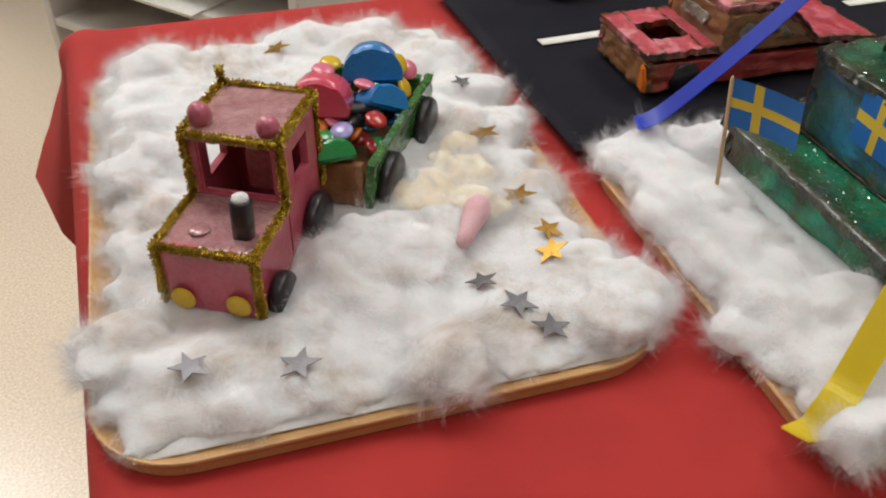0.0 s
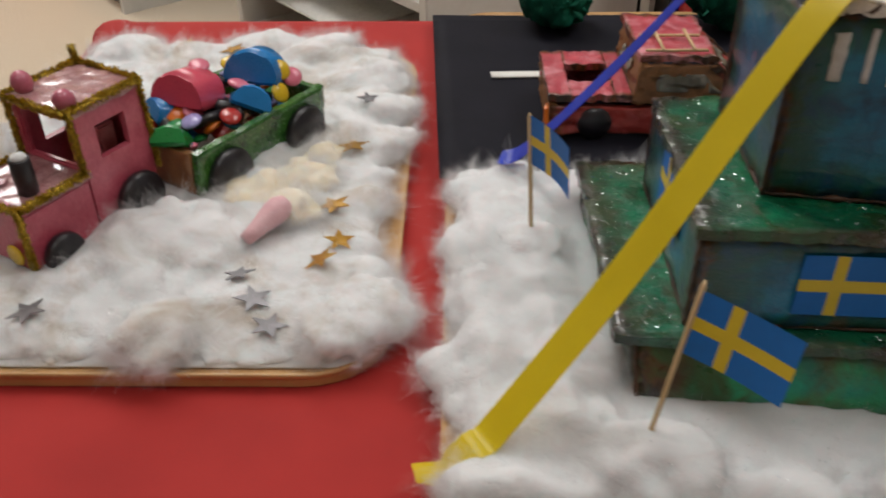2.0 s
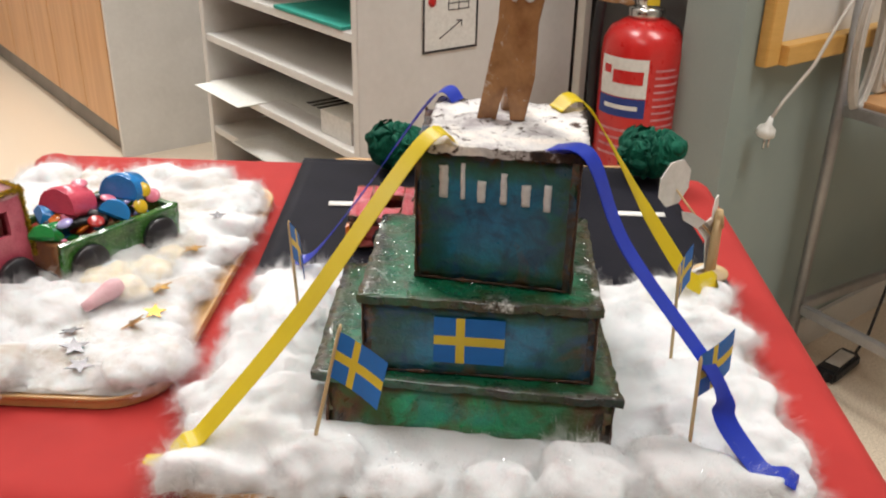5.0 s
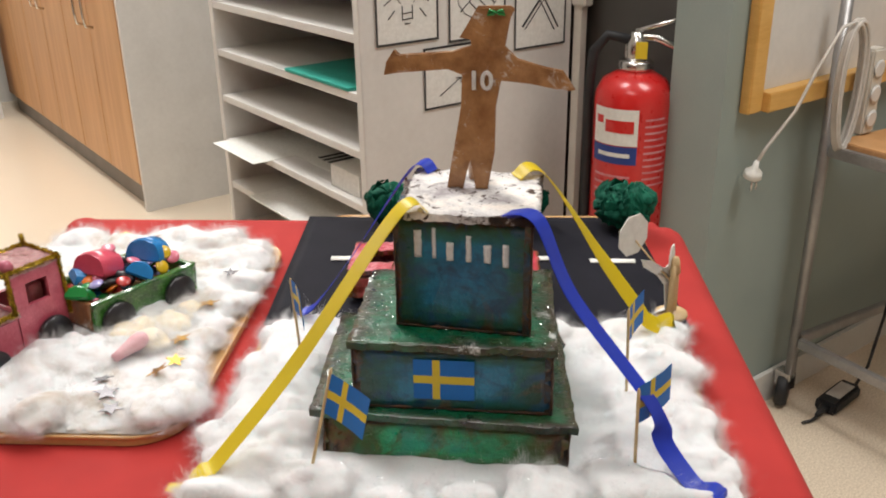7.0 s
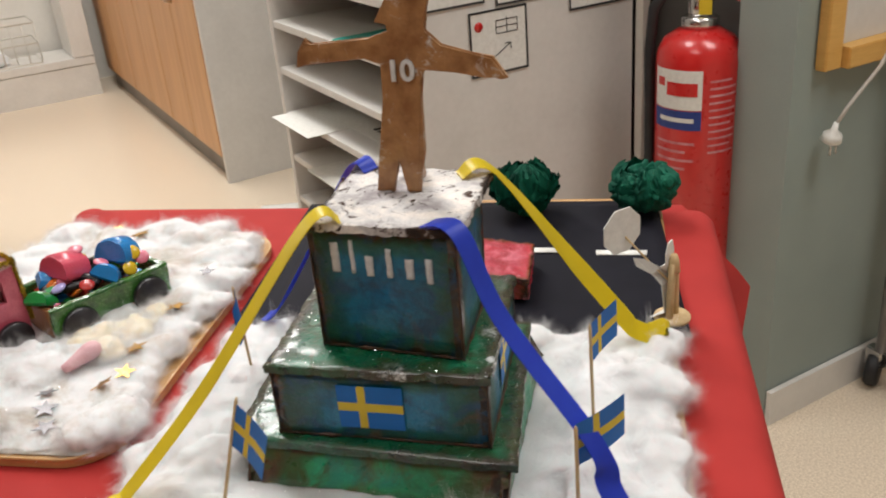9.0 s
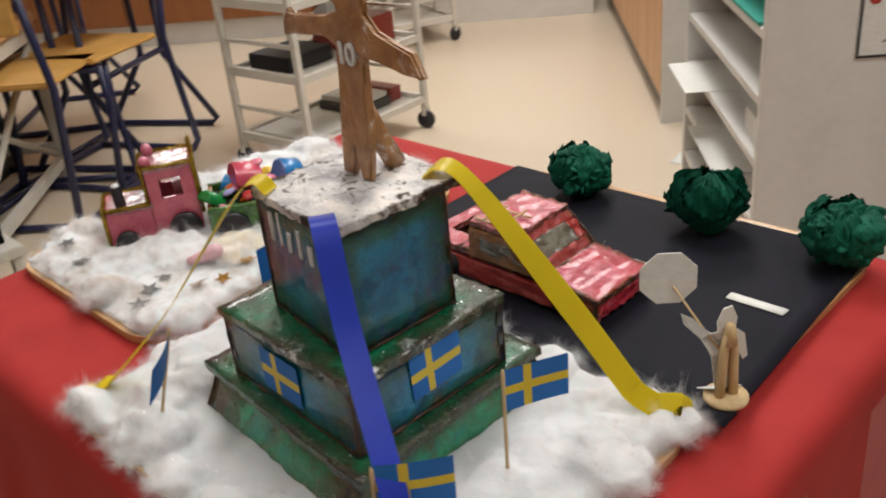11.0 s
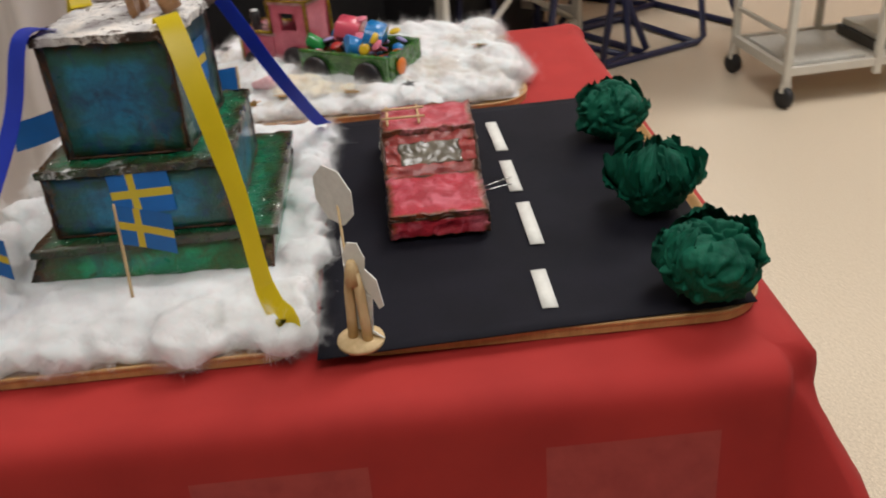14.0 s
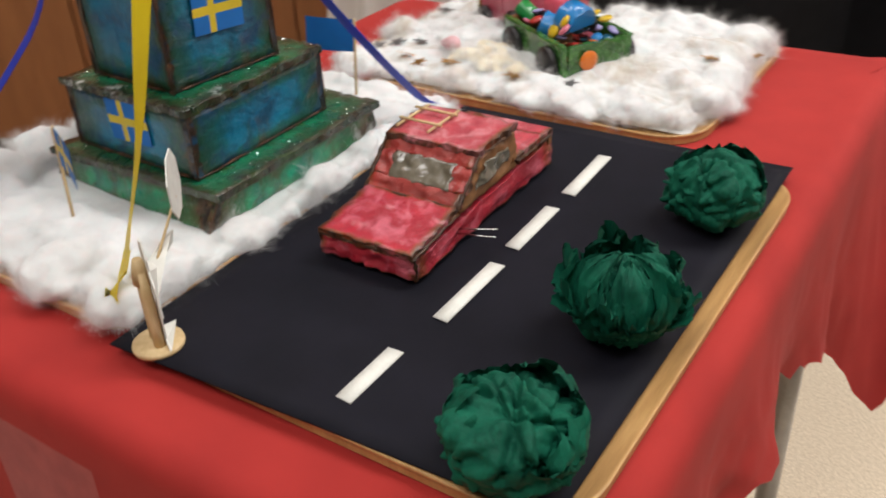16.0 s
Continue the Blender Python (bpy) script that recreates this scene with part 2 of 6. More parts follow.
satin(M["ribbon_yellow"], (0.84, 0.68, 0.02))
satin(M["ribbon_blue"], (0.03, 0.07, 0.62))
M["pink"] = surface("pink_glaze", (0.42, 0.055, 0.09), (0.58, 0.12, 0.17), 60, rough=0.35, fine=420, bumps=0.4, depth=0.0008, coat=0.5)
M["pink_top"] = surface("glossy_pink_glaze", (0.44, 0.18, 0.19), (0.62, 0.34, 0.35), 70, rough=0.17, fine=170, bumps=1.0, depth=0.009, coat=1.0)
M["truck_red"] = surface("red_glaze", (0.20, 0.02, 0.012), (0.36, 0.05, 0.035), 75, rough=0.35, fine=420, bumps=0.5, depth=0.0009, coat=0.4)
M["truck_pale"] = surface("pale_pink_glaze", (0.50, 0.12, 0.14), (0.68, 0.32, 0.34), 55, rough=0.35, fine=420, bumps=0.4, depth=0.0009, coat=0.4)
EDGE, RED_EDGE = (0.10, 0.035, 0.010), (0.24, 0.045, 0.012)
TRUCK = {}
for axes in ((0, 1), (0, 2), (1, 2)):
    for kind, deep, pale in (("red", (0.42, 0.020, 0.040), (0.62, 0.14, 0.19)), ("brick", (0.34, 0.028, 0.022), (0.46, 0.085, 0.075)), ("rose", (0.50, 0.06, 0.085), (0.64, 0.24, 0.27))):
        TRUCK[kind, axes] = painted_biscuit("%s_truck_glaze" % kind, axes, [(0.0, (0.045, 0.016, 0.007)), (0.022, EDGE), (0.045, RED_EDGE), (0.085, deep), (0.5, deep)], wobble=0.12, wscale=110, rough=0.34, coat=0.3, depth=0.0010, blotch=0.45, spots=pale, bscale=240)
M["green_wagon"] = surface("green_sugar_glaze", (0.012, 0.06, 0.012), (0.06, 0.20, 0.03), 80, rough=0.25, fine=420, bumps=0.5, depth=0.0009, coat=0.6)
M["liquorice"] = surface("liquorice", (0.006, 0.005, 0.007), (0.018, 0.016, 0.02), 120, rough=0.35, bumps=0.4, depth=0.0008, coat=0.3)
M["tinsel"] = surface("gold_tinsel", (0.16, 0.11, 0.008), (0.85, 0.62, 0.10), 900, rough=0.25, fine=2500, bumps=0.5, depth=0.0008, metal=1.0)
M["flake"] = surface("glitter_flake", (0.80, 0.82, 0.84), (0.90, 0.92, 0.93), 60, rough=0.2, metal=1.0, bumps=0)
M["gold"] = surface("gold_foil", (0.45, 0.23, 0.04), (0.68, 0.40, 0.09), 60, rough=0.3, metal=1.0, bumps=0.2, depth=0.0003)
M["silver"] = surface("silver_foil", (0.17, 0.165, 0.17), (0.28, 0.27, 0.28), 60, rough=0.5, metal=1.0, bumps=0.2, depth=0.0003)
M["crepe"] = surface("green_crepe_paper", (0.001, 0.050, 0.030), (0.003, 0.118, 0.066), 45, rough=0.72, fine=520, bumps=0.7, depth=0.0010, stretch=(1, 1, 0.35))
M["crepe"].node_tree.nodes["Principled BSDF"].inputs["Specular IOR Level"].default_value = 0.22
M["glass"] = surface("gelatine_pane", (0.10, 0.085, 0.06), (0.20, 0.18, 0.14), 60, rough=0.08, fine=160, bumps=0.8, depth=0.0015, coat=1.0)
M["floor"] = surface("linoleum", (0.54, 0.44, 0.32), (0.88, 0.76, 0.60), 240, rough=0.24, fine=800, bumps=0.03)
M["white_wall"] = surface("white_paint", (0.66, 0.63, 0.57), (0.72, 0.69, 0.63), 6, rough=0.7, bumps=0.05)
M["green_wall"] = surface("grey_green_paint", (0.25, 0.30, 0.275), (0.285, 0.335, 0.305), 5, rough=0.6, fine=300, bumps=0.08)
# the jog's shade is put into this dark grey; a book borrows it
M["shaded_wall"] = surface("shaded_grey_paint", (0.070, 0.065, 0.058), (0.090, 0.085, 0.076), 5, rough=0.6, fine=300, bumps=0.08)
M["white_board"] = surface("white_melamine", (0.62, 0.60, 0.56), (0.70, 0.68, 0.64), 8, rough=0.4, bumps=0.03)
M["birch_door"] = surface("birch_veneer", (0.50, 0.25, 0.10), (0.64, 0.36, 0.16), 4, rough=0.4, fine=40, stretch=(6, 6, 0.5), bumps=0.05)
M["brown_door"] = surface("brown_veneer", (0.24, 0.085, 0.025), (0.33, 0.125, 0.04), 4, rough=0.45, fine=40, stretch=(6, 6, 0.5), bumps=0.05)
M["plinth"] = surface("grey_plinth", (0.16, 0.14, 0.12), (0.22, 0.19, 0.165), 8, rough=0.5)
M["red_paint"] = surface("red_enamel", (0.52, 0.012, 0.012), (0.60, 0.02, 0.018), 8, rough=0.3, coat=0.5, bumps=0.02)
M["chrome"] = surface("chrome", (0.55, 0.54, 0.52), (0.75, 0.74, 0.72), 20, rough=0.22, metal=1.0, bumps=0.05)
M["steel"] = surface("grey_steel", (0.28, 0.27, 0.26), (0.38, 0.37, 0.36), 20, rough=0.4, metal=0.6, bumps=0.05)
M["black"] = surface("black_rubber", (0.008, 0.008, 0.009), (0.02, 0.02, 0.022), 30, rough=0.55)
M["screen_black"] = surface("black_fabric", (0.003, 0.0028, 0.0034), (0.006, 0.0056, 0.0066), 30, rough=0.9)
M["screen_black"].node_tree.nodes["Principled BSDF"].inputs["Specular IOR Level"].default_value = 0.12
M["white_metal"] = surface("cream_metal", (0.60, 0.57, 0.50), (0.68, 0.65, 0.58), 15, rough=0.4, bumps=0.03)
M["blue_tube"] = surface("dark_blue_tube", (0.010, 0.013, 0.05), (0.018, 0.022, 0.075), 20, rough=0.35)
M["blue_plastic"] = surface("blue_plastic", (0.008, 0.02, 0.22), (0.014, 0.035, 0.30), 20, rough=0.45)
M["pine"] = surface("pine_frame", (0.60, 0.33, 0.08), (0.72, 0.43, 0.13), 8, rough=0.4, fine=60, stretch=(1, 1, 6))
M["curtain"] = surface("white_cotton_cloth", (0.70, 0.66, 0.64), (0.78, 0.74, 0.72), 8, rough=0.9, fine=600)
M["ink"] = surface("black_ink", (0.015, 0.015, 0.016), (0.03, 0.03, 0.03), 40, rough=0.6, bumps=0)
M["label_blue"] = surface("label_blue", (0.015, 0.04, 0.20), (0.02, 0.05, 0.24), 40, rough=0.4, bumps=0)
M["cable"] = surface("grey_cable", (0.50, 0.47, 0.42), (0.60, 0.57, 0.52), 60, rough=0.5)
CANDY = {}
for cname, c in dict(pink=(0.66, 0.075, 0.125), rose=(0.72, 0.18, 0.26), dusty=(0.52, 0.13, 0.19), blue=(0.01, 0.20, 0.52), yellow=(0.72, 0.47, 0.01), green=(0.01, 0.25, 0.05),
                     lilac=(0.36, 0.32, 0.62), red=(0.42, 0.02, 0.015), orange=(0.72, 0.17, 0.01), teal=(0.01, 0.12, 0.20)).items():
    CANDY[cname] = surface("candy_" + cname, tuple(v * 0.85 for v in c), c, 90, rough=0.3, bumps=0.15, depth=0.0004, coat=0.5)


# ---- building blocks ----
def part(name, bm, material, parent=None, label="", smooth=False, at=None):
    me = bpy.data.meshes.new(name)
    bmesh.ops.recalc_face_normals(bm, faces=bm.faces)
    bm.to_mesh(me)
    bm.free()
    for mm in material if isinstance(material, (list, tuple)) else [material]:
        me.materials.append(mm)
    if smooth:
        me.polygons.foreach_set("use_smooth", [True] * len(me.polygons))
    ob = new(name, me)
    if parent is not None:
        ob.parent = parent
    if at is not None:
        ob.matrix_local = at
    if label:
        ob["label"] = label
    return ob


def thing(name, m=None, label="", category="", group="", kind=""):
    ob = new(name)
    ob.empty_display_size = 0.02
    if m is not None:
        ob.matrix_world = m
    return tagged(ob, label, category, group, kind)


def box(bm, x0, x1, y0, y1, z0, z1, bevel=0.0, seg=2):
    b = bmesh.new()
    bmesh.ops.create_cube(b, size=1.0)
    for v in b.verts:
        v.co = Vector((x0 + (v.co.x + 0.5) * (x1 - x0), y0 + (v.co.y + 0.5) * (y1 - y0), z0 + (v.co.z + 0.5) * (z1 - z0)))
    if bevel:
        bmesh.ops.bevel(b, geom=b.edges[:], offset=bevel, segments=seg, affect="EDGES", clamp_overlap=True)
    merge(bm, b)
    return bm


def merge(bm, b, m=None, mat_index=0):
    """Adds the faces of b to bm."""
    mp = {v: bm.verts.new(m @ v.co if m is not None else v.co) for v in b.verts}
    for f in b.faces:
        nf = bm.faces.new([mp[v] for v in f.verts])
        nf.material_index = max(mat_index, f.material_index)
        nf.smooth = f.smooth
    b.free()
    return bm


def boxes(*dims, bevel=0.0):
    bm = bmesh.new()
    for d in dims:
        box(bm, *d, bevel=bevel)
    return bm


def tube(bm, pts, r, n=8, radii=None, closed=False):
    """A round bar along points."""
    pts = [Vector(p) for p in pts]
    rings = []
    side = None
    for i, p in enumerate(pts):
        a, b = pts[max(i - 1, 0)], pts[min(i + 1, len(pts) - 1)]
        if closed:
            a, b = pts[i - 1], pts[(i + 1) % len(pts)]
        d = (b - a).normalized()
        if side is None:
            side = d.orthogonal().normalized()
        side = (side - d * side.dot(d)).normalized()
        up = d.cross(side)
        rr = radii[i] if radii else r
        rings.append([bm.verts.new(p + rr * (math.cos(k * 2 * math.pi / n) * side + math.sin(k * 2 * math.pi / n) * up)) for k in range(n)])
    last = len(rings) if closed else len(rings) - 1
    for i in range(last):
        q = rings[(i + 1) % len(rings)]
        for k in range(n):
            bm.faces.new((rings[i][k], rings[i][(k + 1) % n], q[(k + 1) % n], q[k])).smooth = True
    if not closed:
        bm.faces.new(rings[0][::-1])
        bm.faces.new(rings[-1])
    return bm


def lathe(bm, profile, n=24, m=None):
    """Turns (radius, height) pairs round z."""
    b = bmesh.new()
    rings = [[b.verts.new((r * math.cos(k * 2 * math.pi / n), r * math.sin(k * 2 * math.pi / n), z)) for k in range(n)] for r, z in profile]
    for i in range(len(rings) - 1):
        for k in range(n):
            b.faces.new((rings[i][k], rings[i][(k + 1) % n], rings[i + 1][(k + 1) % n], rings[i + 1][k])).smooth = True
    b.faces.new(rings[0][::-1])
    b.faces.new(rings[-1])
    return merge(bm, b, m)


def prism(bm, outline, z0, z1, bevel=0.0):
    """An upright slab with that outline."""
    b = bmesh.new()
    lo = [b.verts.new((x, y, z0)) for x, y in outline]
    hi = [b.verts.new((x, y, z1)) for x, y in outline]
    b.faces.new(lo[::-1])
    b.faces.new(hi)
    for i in range(len(lo)):
        b.faces.new((lo[i], lo[(i + 1) % len(lo)], hi[(i + 1) % len(lo)], hi[i]))
    if bevel:
        bmesh.ops.bevel(b, geom=[e for e in b.edges if abs(e.verts[0].co.z - e.verts[1].co.z) < 1e-6], offset=bevel, segments=2, affect="EDGES", clamp_overlap=True)
    return merge(bm, b)


def rounded(x0, x1, y0, y1, r, n=8):
    pts = []
    for cx, cy, a in ((x1 - r, y1 - r, 0), (x0 + r, y1 - r, 90), (x0 + r, y0 + r, 180), (x1 - r, y0 + r, 270)):
        for k in range(n + 1):
            w = radians(a + 90 * k / n)
            pts.append((cx + r * math.cos(w), cy + r * math.sin(w)))
    return pts


def hills(*args):
    return noise.noise(Vector(args))


def rough_plate(quad, z0, z1, cells=(14, 14), wob=0.0012, seed=0.0, top_quad=None):
    """A thick uneven plate over four corners (anticlockwise from the south-west)."""
    bm = bmesh.new()
    q = [Vector((x, y, 0)) for x, y in quad]
    qt = [Vector((x, y, 0)) for x, y in (top_quad or quad)]
    nx, ny = cells
    sheets = []
    for zz, qq in ((z0, q), (z1, qt)):
        rows = []
        for j in range(ny + 1):
            row = []
            for i in range(nx + 1):
                s, t = i / nx, j / ny
                p = (qq[0] * (1 - s) + qq[1] * s) * (1 - t) + (qq[3] * (1 - s) + qq[2] * s) * t
                p.z = zz
                k = 160
                w = Vector((hills(p.x * k, p.y * k, zz * 90 + seed), hills(p.y * k, p.x * k, 7 + seed), hills(p.x * k * 1.3, p.y * k * 1.3, 3 + seed)))
                row.append(bm.verts.new(p + wob * w))
            rows.append(row)
        sheets.append(rows)
    lo, hi = sheets
    for j in range(ny):
        for i in range(nx):
            bm.faces.new((hi[j][i], hi[j][i + 1], hi[j + 1][i + 1], hi[j + 1][i])).smooth = True
            bm.faces.new((lo[j][i], lo[j + 1][i], lo[j + 1][i + 1], lo[j][i + 1]))
    for i in range(nx):
        bm.faces.new((lo[0][i], lo[0][i + 1], hi[0][i + 1], hi[0][i]))
        bm.faces.new((lo[ny][i + 1], lo[ny][i], hi[ny][i], hi[ny][i + 1]))
    for j in range(ny):
        bm.faces.new((lo[j + 1][0], lo[j][0], hi[j][0], hi[j + 1][0]))
        bm.faces.new((lo[j][nx], lo[j + 1][nx], hi[j + 1][nx], hi[j][nx]))
    return bm


def wall_plate(parent, name, a, b, z0, z1, thick, material, label="", seed=0.0, wob=0.0012, head=None, cells=(18, 9)):
    """An upright biscuit plate whose outer foot runs from a to b (seen from outside, left to right); head: where its upper edge runs."""
    a, b = Vector((*a, 0)), Vector((*b, 0))
    w, h = (b - a).length, z1 - z0
    turn = Matrix.Rotation(-math.atan2(b.y - a.y, b.x - a.x), 3, "Z")
    ha, hb = [turn @ (Vector((*q, 0)) - a) for q in (head or (a.xy, b.xy))]
    bm = rough_plate([(0, 0), (w, 0), (w, h), (0, h)], 0, thick, cells, wob, seed)
    for v in bm.verts:
        s, t = v.co.x / w, v.co.y / h
        top = ha.lerp(hb, s)
        v.co = Vector((s * w * (1 - t) + top.x * t, thick - v.co.z + top.y * t, v.co.y))
    return part(name, bm, material, parent, label, at=Matrix.Translation((a.x, a.y, z0)) @ turn.inverted().to_4x4())


# ---- the room ----
def wall(name, u0, u1, v0, v1, z0, z1, material):
    ob = part(name, boxes((u0, u1, v0, v1, z0, z1)), material)
    ob.matrix_world = Matrix.Rotation(ROOM, 4, "Z")
    return tagged(ob, kind="structure")


U0, U1, V0, V1, HIGH = -4.6, 3.4, -3.0, 4.78, 2.7
wall("floor", U0, U1, V0, V1, -0.1, 0.0, M["floor"])
wall("ceiling", U0, U1, V0, V1, HIGH, HIGH + 0.1, M["white_wall"])
wall("wall_north", U0, U1, V1, V1 + 0.12, 0.0, HIGH, M["white_wall"])
wall("wall_south", U0, U1, V0 - 0.12, V0, 0.0, HIGH, M["white_wall"])
wall("wall_west", U0 - 0.12, U0, V0, V1, 0.0, HIGH, M["white_wall"])
wall("wall_east", U1, U1 + 0.12, V0, V1, 0.0, HIGH, M["white_wall"])
wall("wall_green", 1.002, U1, 0.50, 0.62, 0.0, HIGH, M["green_wall"])
# face turned from the lamps: its shade is in the wall colour
wall("wall_jog", 1.064, 1.18, 0.625, 2.72, 0.0, HIGH, M["shaded_wall"])
wall("baseboard", 1.004, U1, 0.487, 0.498, 0.0, 0.075, M["white_board"])
wall("wall_stub", -1.9, -1.02, 0.55, 0.66, 0.0, HIGH, M["white_wall"])
wall("baseboard", -1.78, -1.02, 0.537, 0.548, 0.0, 0.07, M["white_board"])

# ---- table and cloth ----
TX0, TX1, TY0, TY1 = -0.472, 0.252, -0.158, 0.402
table = thing("table", pose(0, 0, 0), "small grey steel-legged table under a red cloth", "table")
part("tabletop", prism(bmesh.new(), rounded(TX0 + 0.044, TX1 - 0.026, TY0 + 0.016, TY1 - 0.016, 0.040), TOP - 0.030, TOP - 0.006), M["tray"], table)
for lx in (TX0 + 0.05, TX1 - 0.05):
    for ly in (TY0 + 0.05, TY1 - 0.040):
        part("leg", tube(bmesh.new(), [(lx, ly, 0.0), (lx, ly, TOP - 0.030)], 0.0125, 12), M["steel"], table)
part("lower_shelf", boxes((TX0 + 0.05, TX1 - 0.05, TY0 + 0.07, TY1 - 0.07, 0.47, 0.49), bevel=0.003), M["pine"], table)
for ly in (TY0 + 0.05, TY1 - 0.05):
    part("rail", tube(bmesh.new(), [(TX0 + 0.05, ly, 0.48), (TX1 - 0.05, ly, 0.48)], 0.009, 8), M["steel"], table)


def cloth():
    """A cloth laid over the table: flat on top, a rounded brink, and a skirt that hangs in folds."""
    bm = bmesh.new()
    cx, cy, hx, hy, r, cr = (TX0 + TX1) / 2, (TY0 + TY1) / 2, (TX1 - TX0) / 2, (TY1 - TY0) / 2, 0.018, 0.032
    # walk round the rounded outline
    ring = []
    arc = math.pi / 2 * cr
    straight = (2 * (hx - cr), 2 * (hy - cr))
    per = 2 * sum(straight) + 4 * arc
    n = 320
    for k in range(n):
        s = per * k / n
        w = s
        side = 0
        while True:
            ln = straight[side % 2]
            if w < ln:
                turn, along, c = 90 * side, w, 0.0
                break
            w -= ln
            if w < arc:
                turn, along, c = 90 * side + 90 * w / arc, ln, math.sin(math.pi * w / arc)
                break
            w -= arc
            side += 1
        nrm = Vector((math.sin(radians(turn)), -math.cos(radians(turn))))
        base = [(-hx + cr, -hy), (hx, -hy + cr), (hx - cr, hy), (-hx, hy - cr)][side]
        go = [(1, 0), (0, 1), (-1, 0), (0, -1)][side]
        p = Vector(base) + Vector(go) * along
        if c or along == ln:
            mid = Vector([(hx - cr, -hy + cr), (hx - cr, hy - cr), (-hx + cr, hy - cr), (-hx + cr, -hy + cr)][side])
            p = mid + nrm * (cr + c * (0, -0.014, 0.011, 0)[side])
        # the cloth lies a little askew along the west side
        p.x += 0.024 * (1 - (p.y + hy) / (2 * hy)) * max(0.0, -p.x / hx)
        ring.append(((p.x, p.y), (nrm.x, nrm.y), c, s))
    rows = []
    for d in (0.90, 0.92):
        rows.append([bm.verts.new((cx + p[0] * d, cy + p[1] * d, TOP)) for p, _, _, _ in ring])
    steps = [(0.0, -0.0003), (0.006, -0.0016), (0.012, -0.0055), (0.0165, -0.0115), (0.018, -0.020)]
    for o, dz in steps:
        rows.append([bm.verts.new((cx + p[0] + nn[0] * (o - r), cy + p[1] + nn[1] * (o - r), TOP + dz)) for p, nn, _, _ in ring])
    for q in range(1, 21):
        f = q / 20
        row = []
        for p, nn, c, s in ring:
            length = 0.30
            flare = 0.045 * c
            back = p[1] > 0 and p[0] < 0 and nn[0] < -0.001
            if nn[0] < -0.7:
                length = 0.26
            if nn[1] > 0.35:
                length = float(np.interp(p[0] + cx, (-0.43, -0.385, -0.34, -0.27, 0.03), (0.24, 0.33, 0.25, 0.16, 0.095))) + 0.012 * hills(s * 90, 2, 5)
                flare = float(np.interp(p[0] + cx, (-0.44, -0.38, -0.28), (0.075, 0.040, 0.0))) + (0.085 * c if p[0] > 0 else 0.0)
            if back:
                w = math.atan2(-nn[0], nn[1]) / (math.pi / 2)
                length = float(np.interp(w, (0, 0.45, 1), (0.24, 0.155, 0.26)))
                flare = float(np.interp(w, (0, 0.40, 0.75, 1), (0.075, 0.115, 0.015, 0.0)))
            elif p[1] < 0:
                length += 0.05 * c
            fold = 0.012 * math.sin(s * 34 + 2 * hills(s * 5, 0, 1)) + 0.020 * hills(s * 9, 3, 0.5)
            pleat = 0.016 * (0.0 if back else c) * math.sin(s * 95)
            still = 0.3 if nn[0] < -0.7 else 1.0
            out = f * (still * (0.009 + fold * (0.4 + 0.6 * f)) + flare + pleat) + 0.0022 * hills(s * 16, f * 2, 2) * f + (0.0035 * hills(s * 70, f * 5, 4) * f if back or nn[1] > 0.35 else 0.0)
            dirv = Vector(nn)
            row.append(bm.verts.new((cx + p[0] + dirv.x * out, cy + p[1] + dirv.y * out, TOP - 0.020 - f * length + 0.004 * hills(s * 40, 1, 9) * f)))
        rows.append(row)
    for a, b in zip(rows, rows[1:]):
        for k in range(n):
            fc = bm.faces.new((a[k], a[(k + 1) % n], b[(k + 1) % n], b[k]))
            fc.smooth = True
            y = ring[k][0][1] + cy
            if ring[k][1][0] > 0.9 and a[k].co.z < 0.716 and (0.020 < y < 0.122 or 0.226 < y < 0.330):
                fc.material_index = 1
    # the flat of the table, with faint creases, ring within ring
    prev = rows[0]
    for q in range(1, 25):
        d = 0.90 * (1 - q / 25)
        cur = [bm.verts.new((cx + p[0] * d, cy + p[1] * d, TOP + 0.0011 * hills(p[0] * d * 9, p[1] * d * 22, 4))) for p, _, _, _ in ring]
        for k in range(n):
            bm.faces.new((prev[k], prev[(k + 1) % n], cur[(k + 1) % n], cur[k])).smooth = True
        prev = cur
    bm.faces.new(prev)
    return bm


tagged(part("tablecloth", cloth(), [M["cloth"], M["thin_cloth"]]), "plain red paper-like cloth hanging over the table", "tablecloth")


# ---- trays ----
def tray(m, x0, x1, y0, y1, r, label):
    root = thing("tray", m, label, "tray", "wooden trays on the table")
    bm = bmesh.new()
    prism(bm, rounded(x0, x1, y0, y1, r), 0.0, 0.004)
    part("base", bm, M["tray"], root)
    bm = bmesh.new()
    prof = [(0.014, 0.0042), (0.007, 0.0048), (0.002, 0.0068), (0.0, 0.0080), (-0.001, 0.0078), (-0.001, 0.006), (0.002, 0.0005)]
    rings = []
    for d, z in prof:
        rings.append([bm.verts.new((x, y, z)) for x, y in rounded(x0 + d, x1 - d, y0 + d, y1 - d, max(r - d, 0.004))])
    for a, b in zip(rings, rings[1:]):
        for k in range(len(a)):
            bm.faces.new((a[k], a[(k + 1) % len(a)], b[(k + 1) % len(a)], b[k])).smooth = True
    part("rim", bm, M["tray"], root)
    return root


Z0 = TOP + 0.001
tray(pose(0, 0, Z0), -0.446, -0.186, -0.0668, 0.297, 0.04, "birch tray with rounded corners under cotton snow and a train")
tray(pose(0, 0, Z0), -0.161, 0.193, -0.147, 0.100, 0.03, "birch tray under cotton snow and a stepped pedestal")
tray(pose(0, 0, Z0), -0.160, 0.197, 0.108, 0.382, 0.035, "birch tray covered by a black paper road")


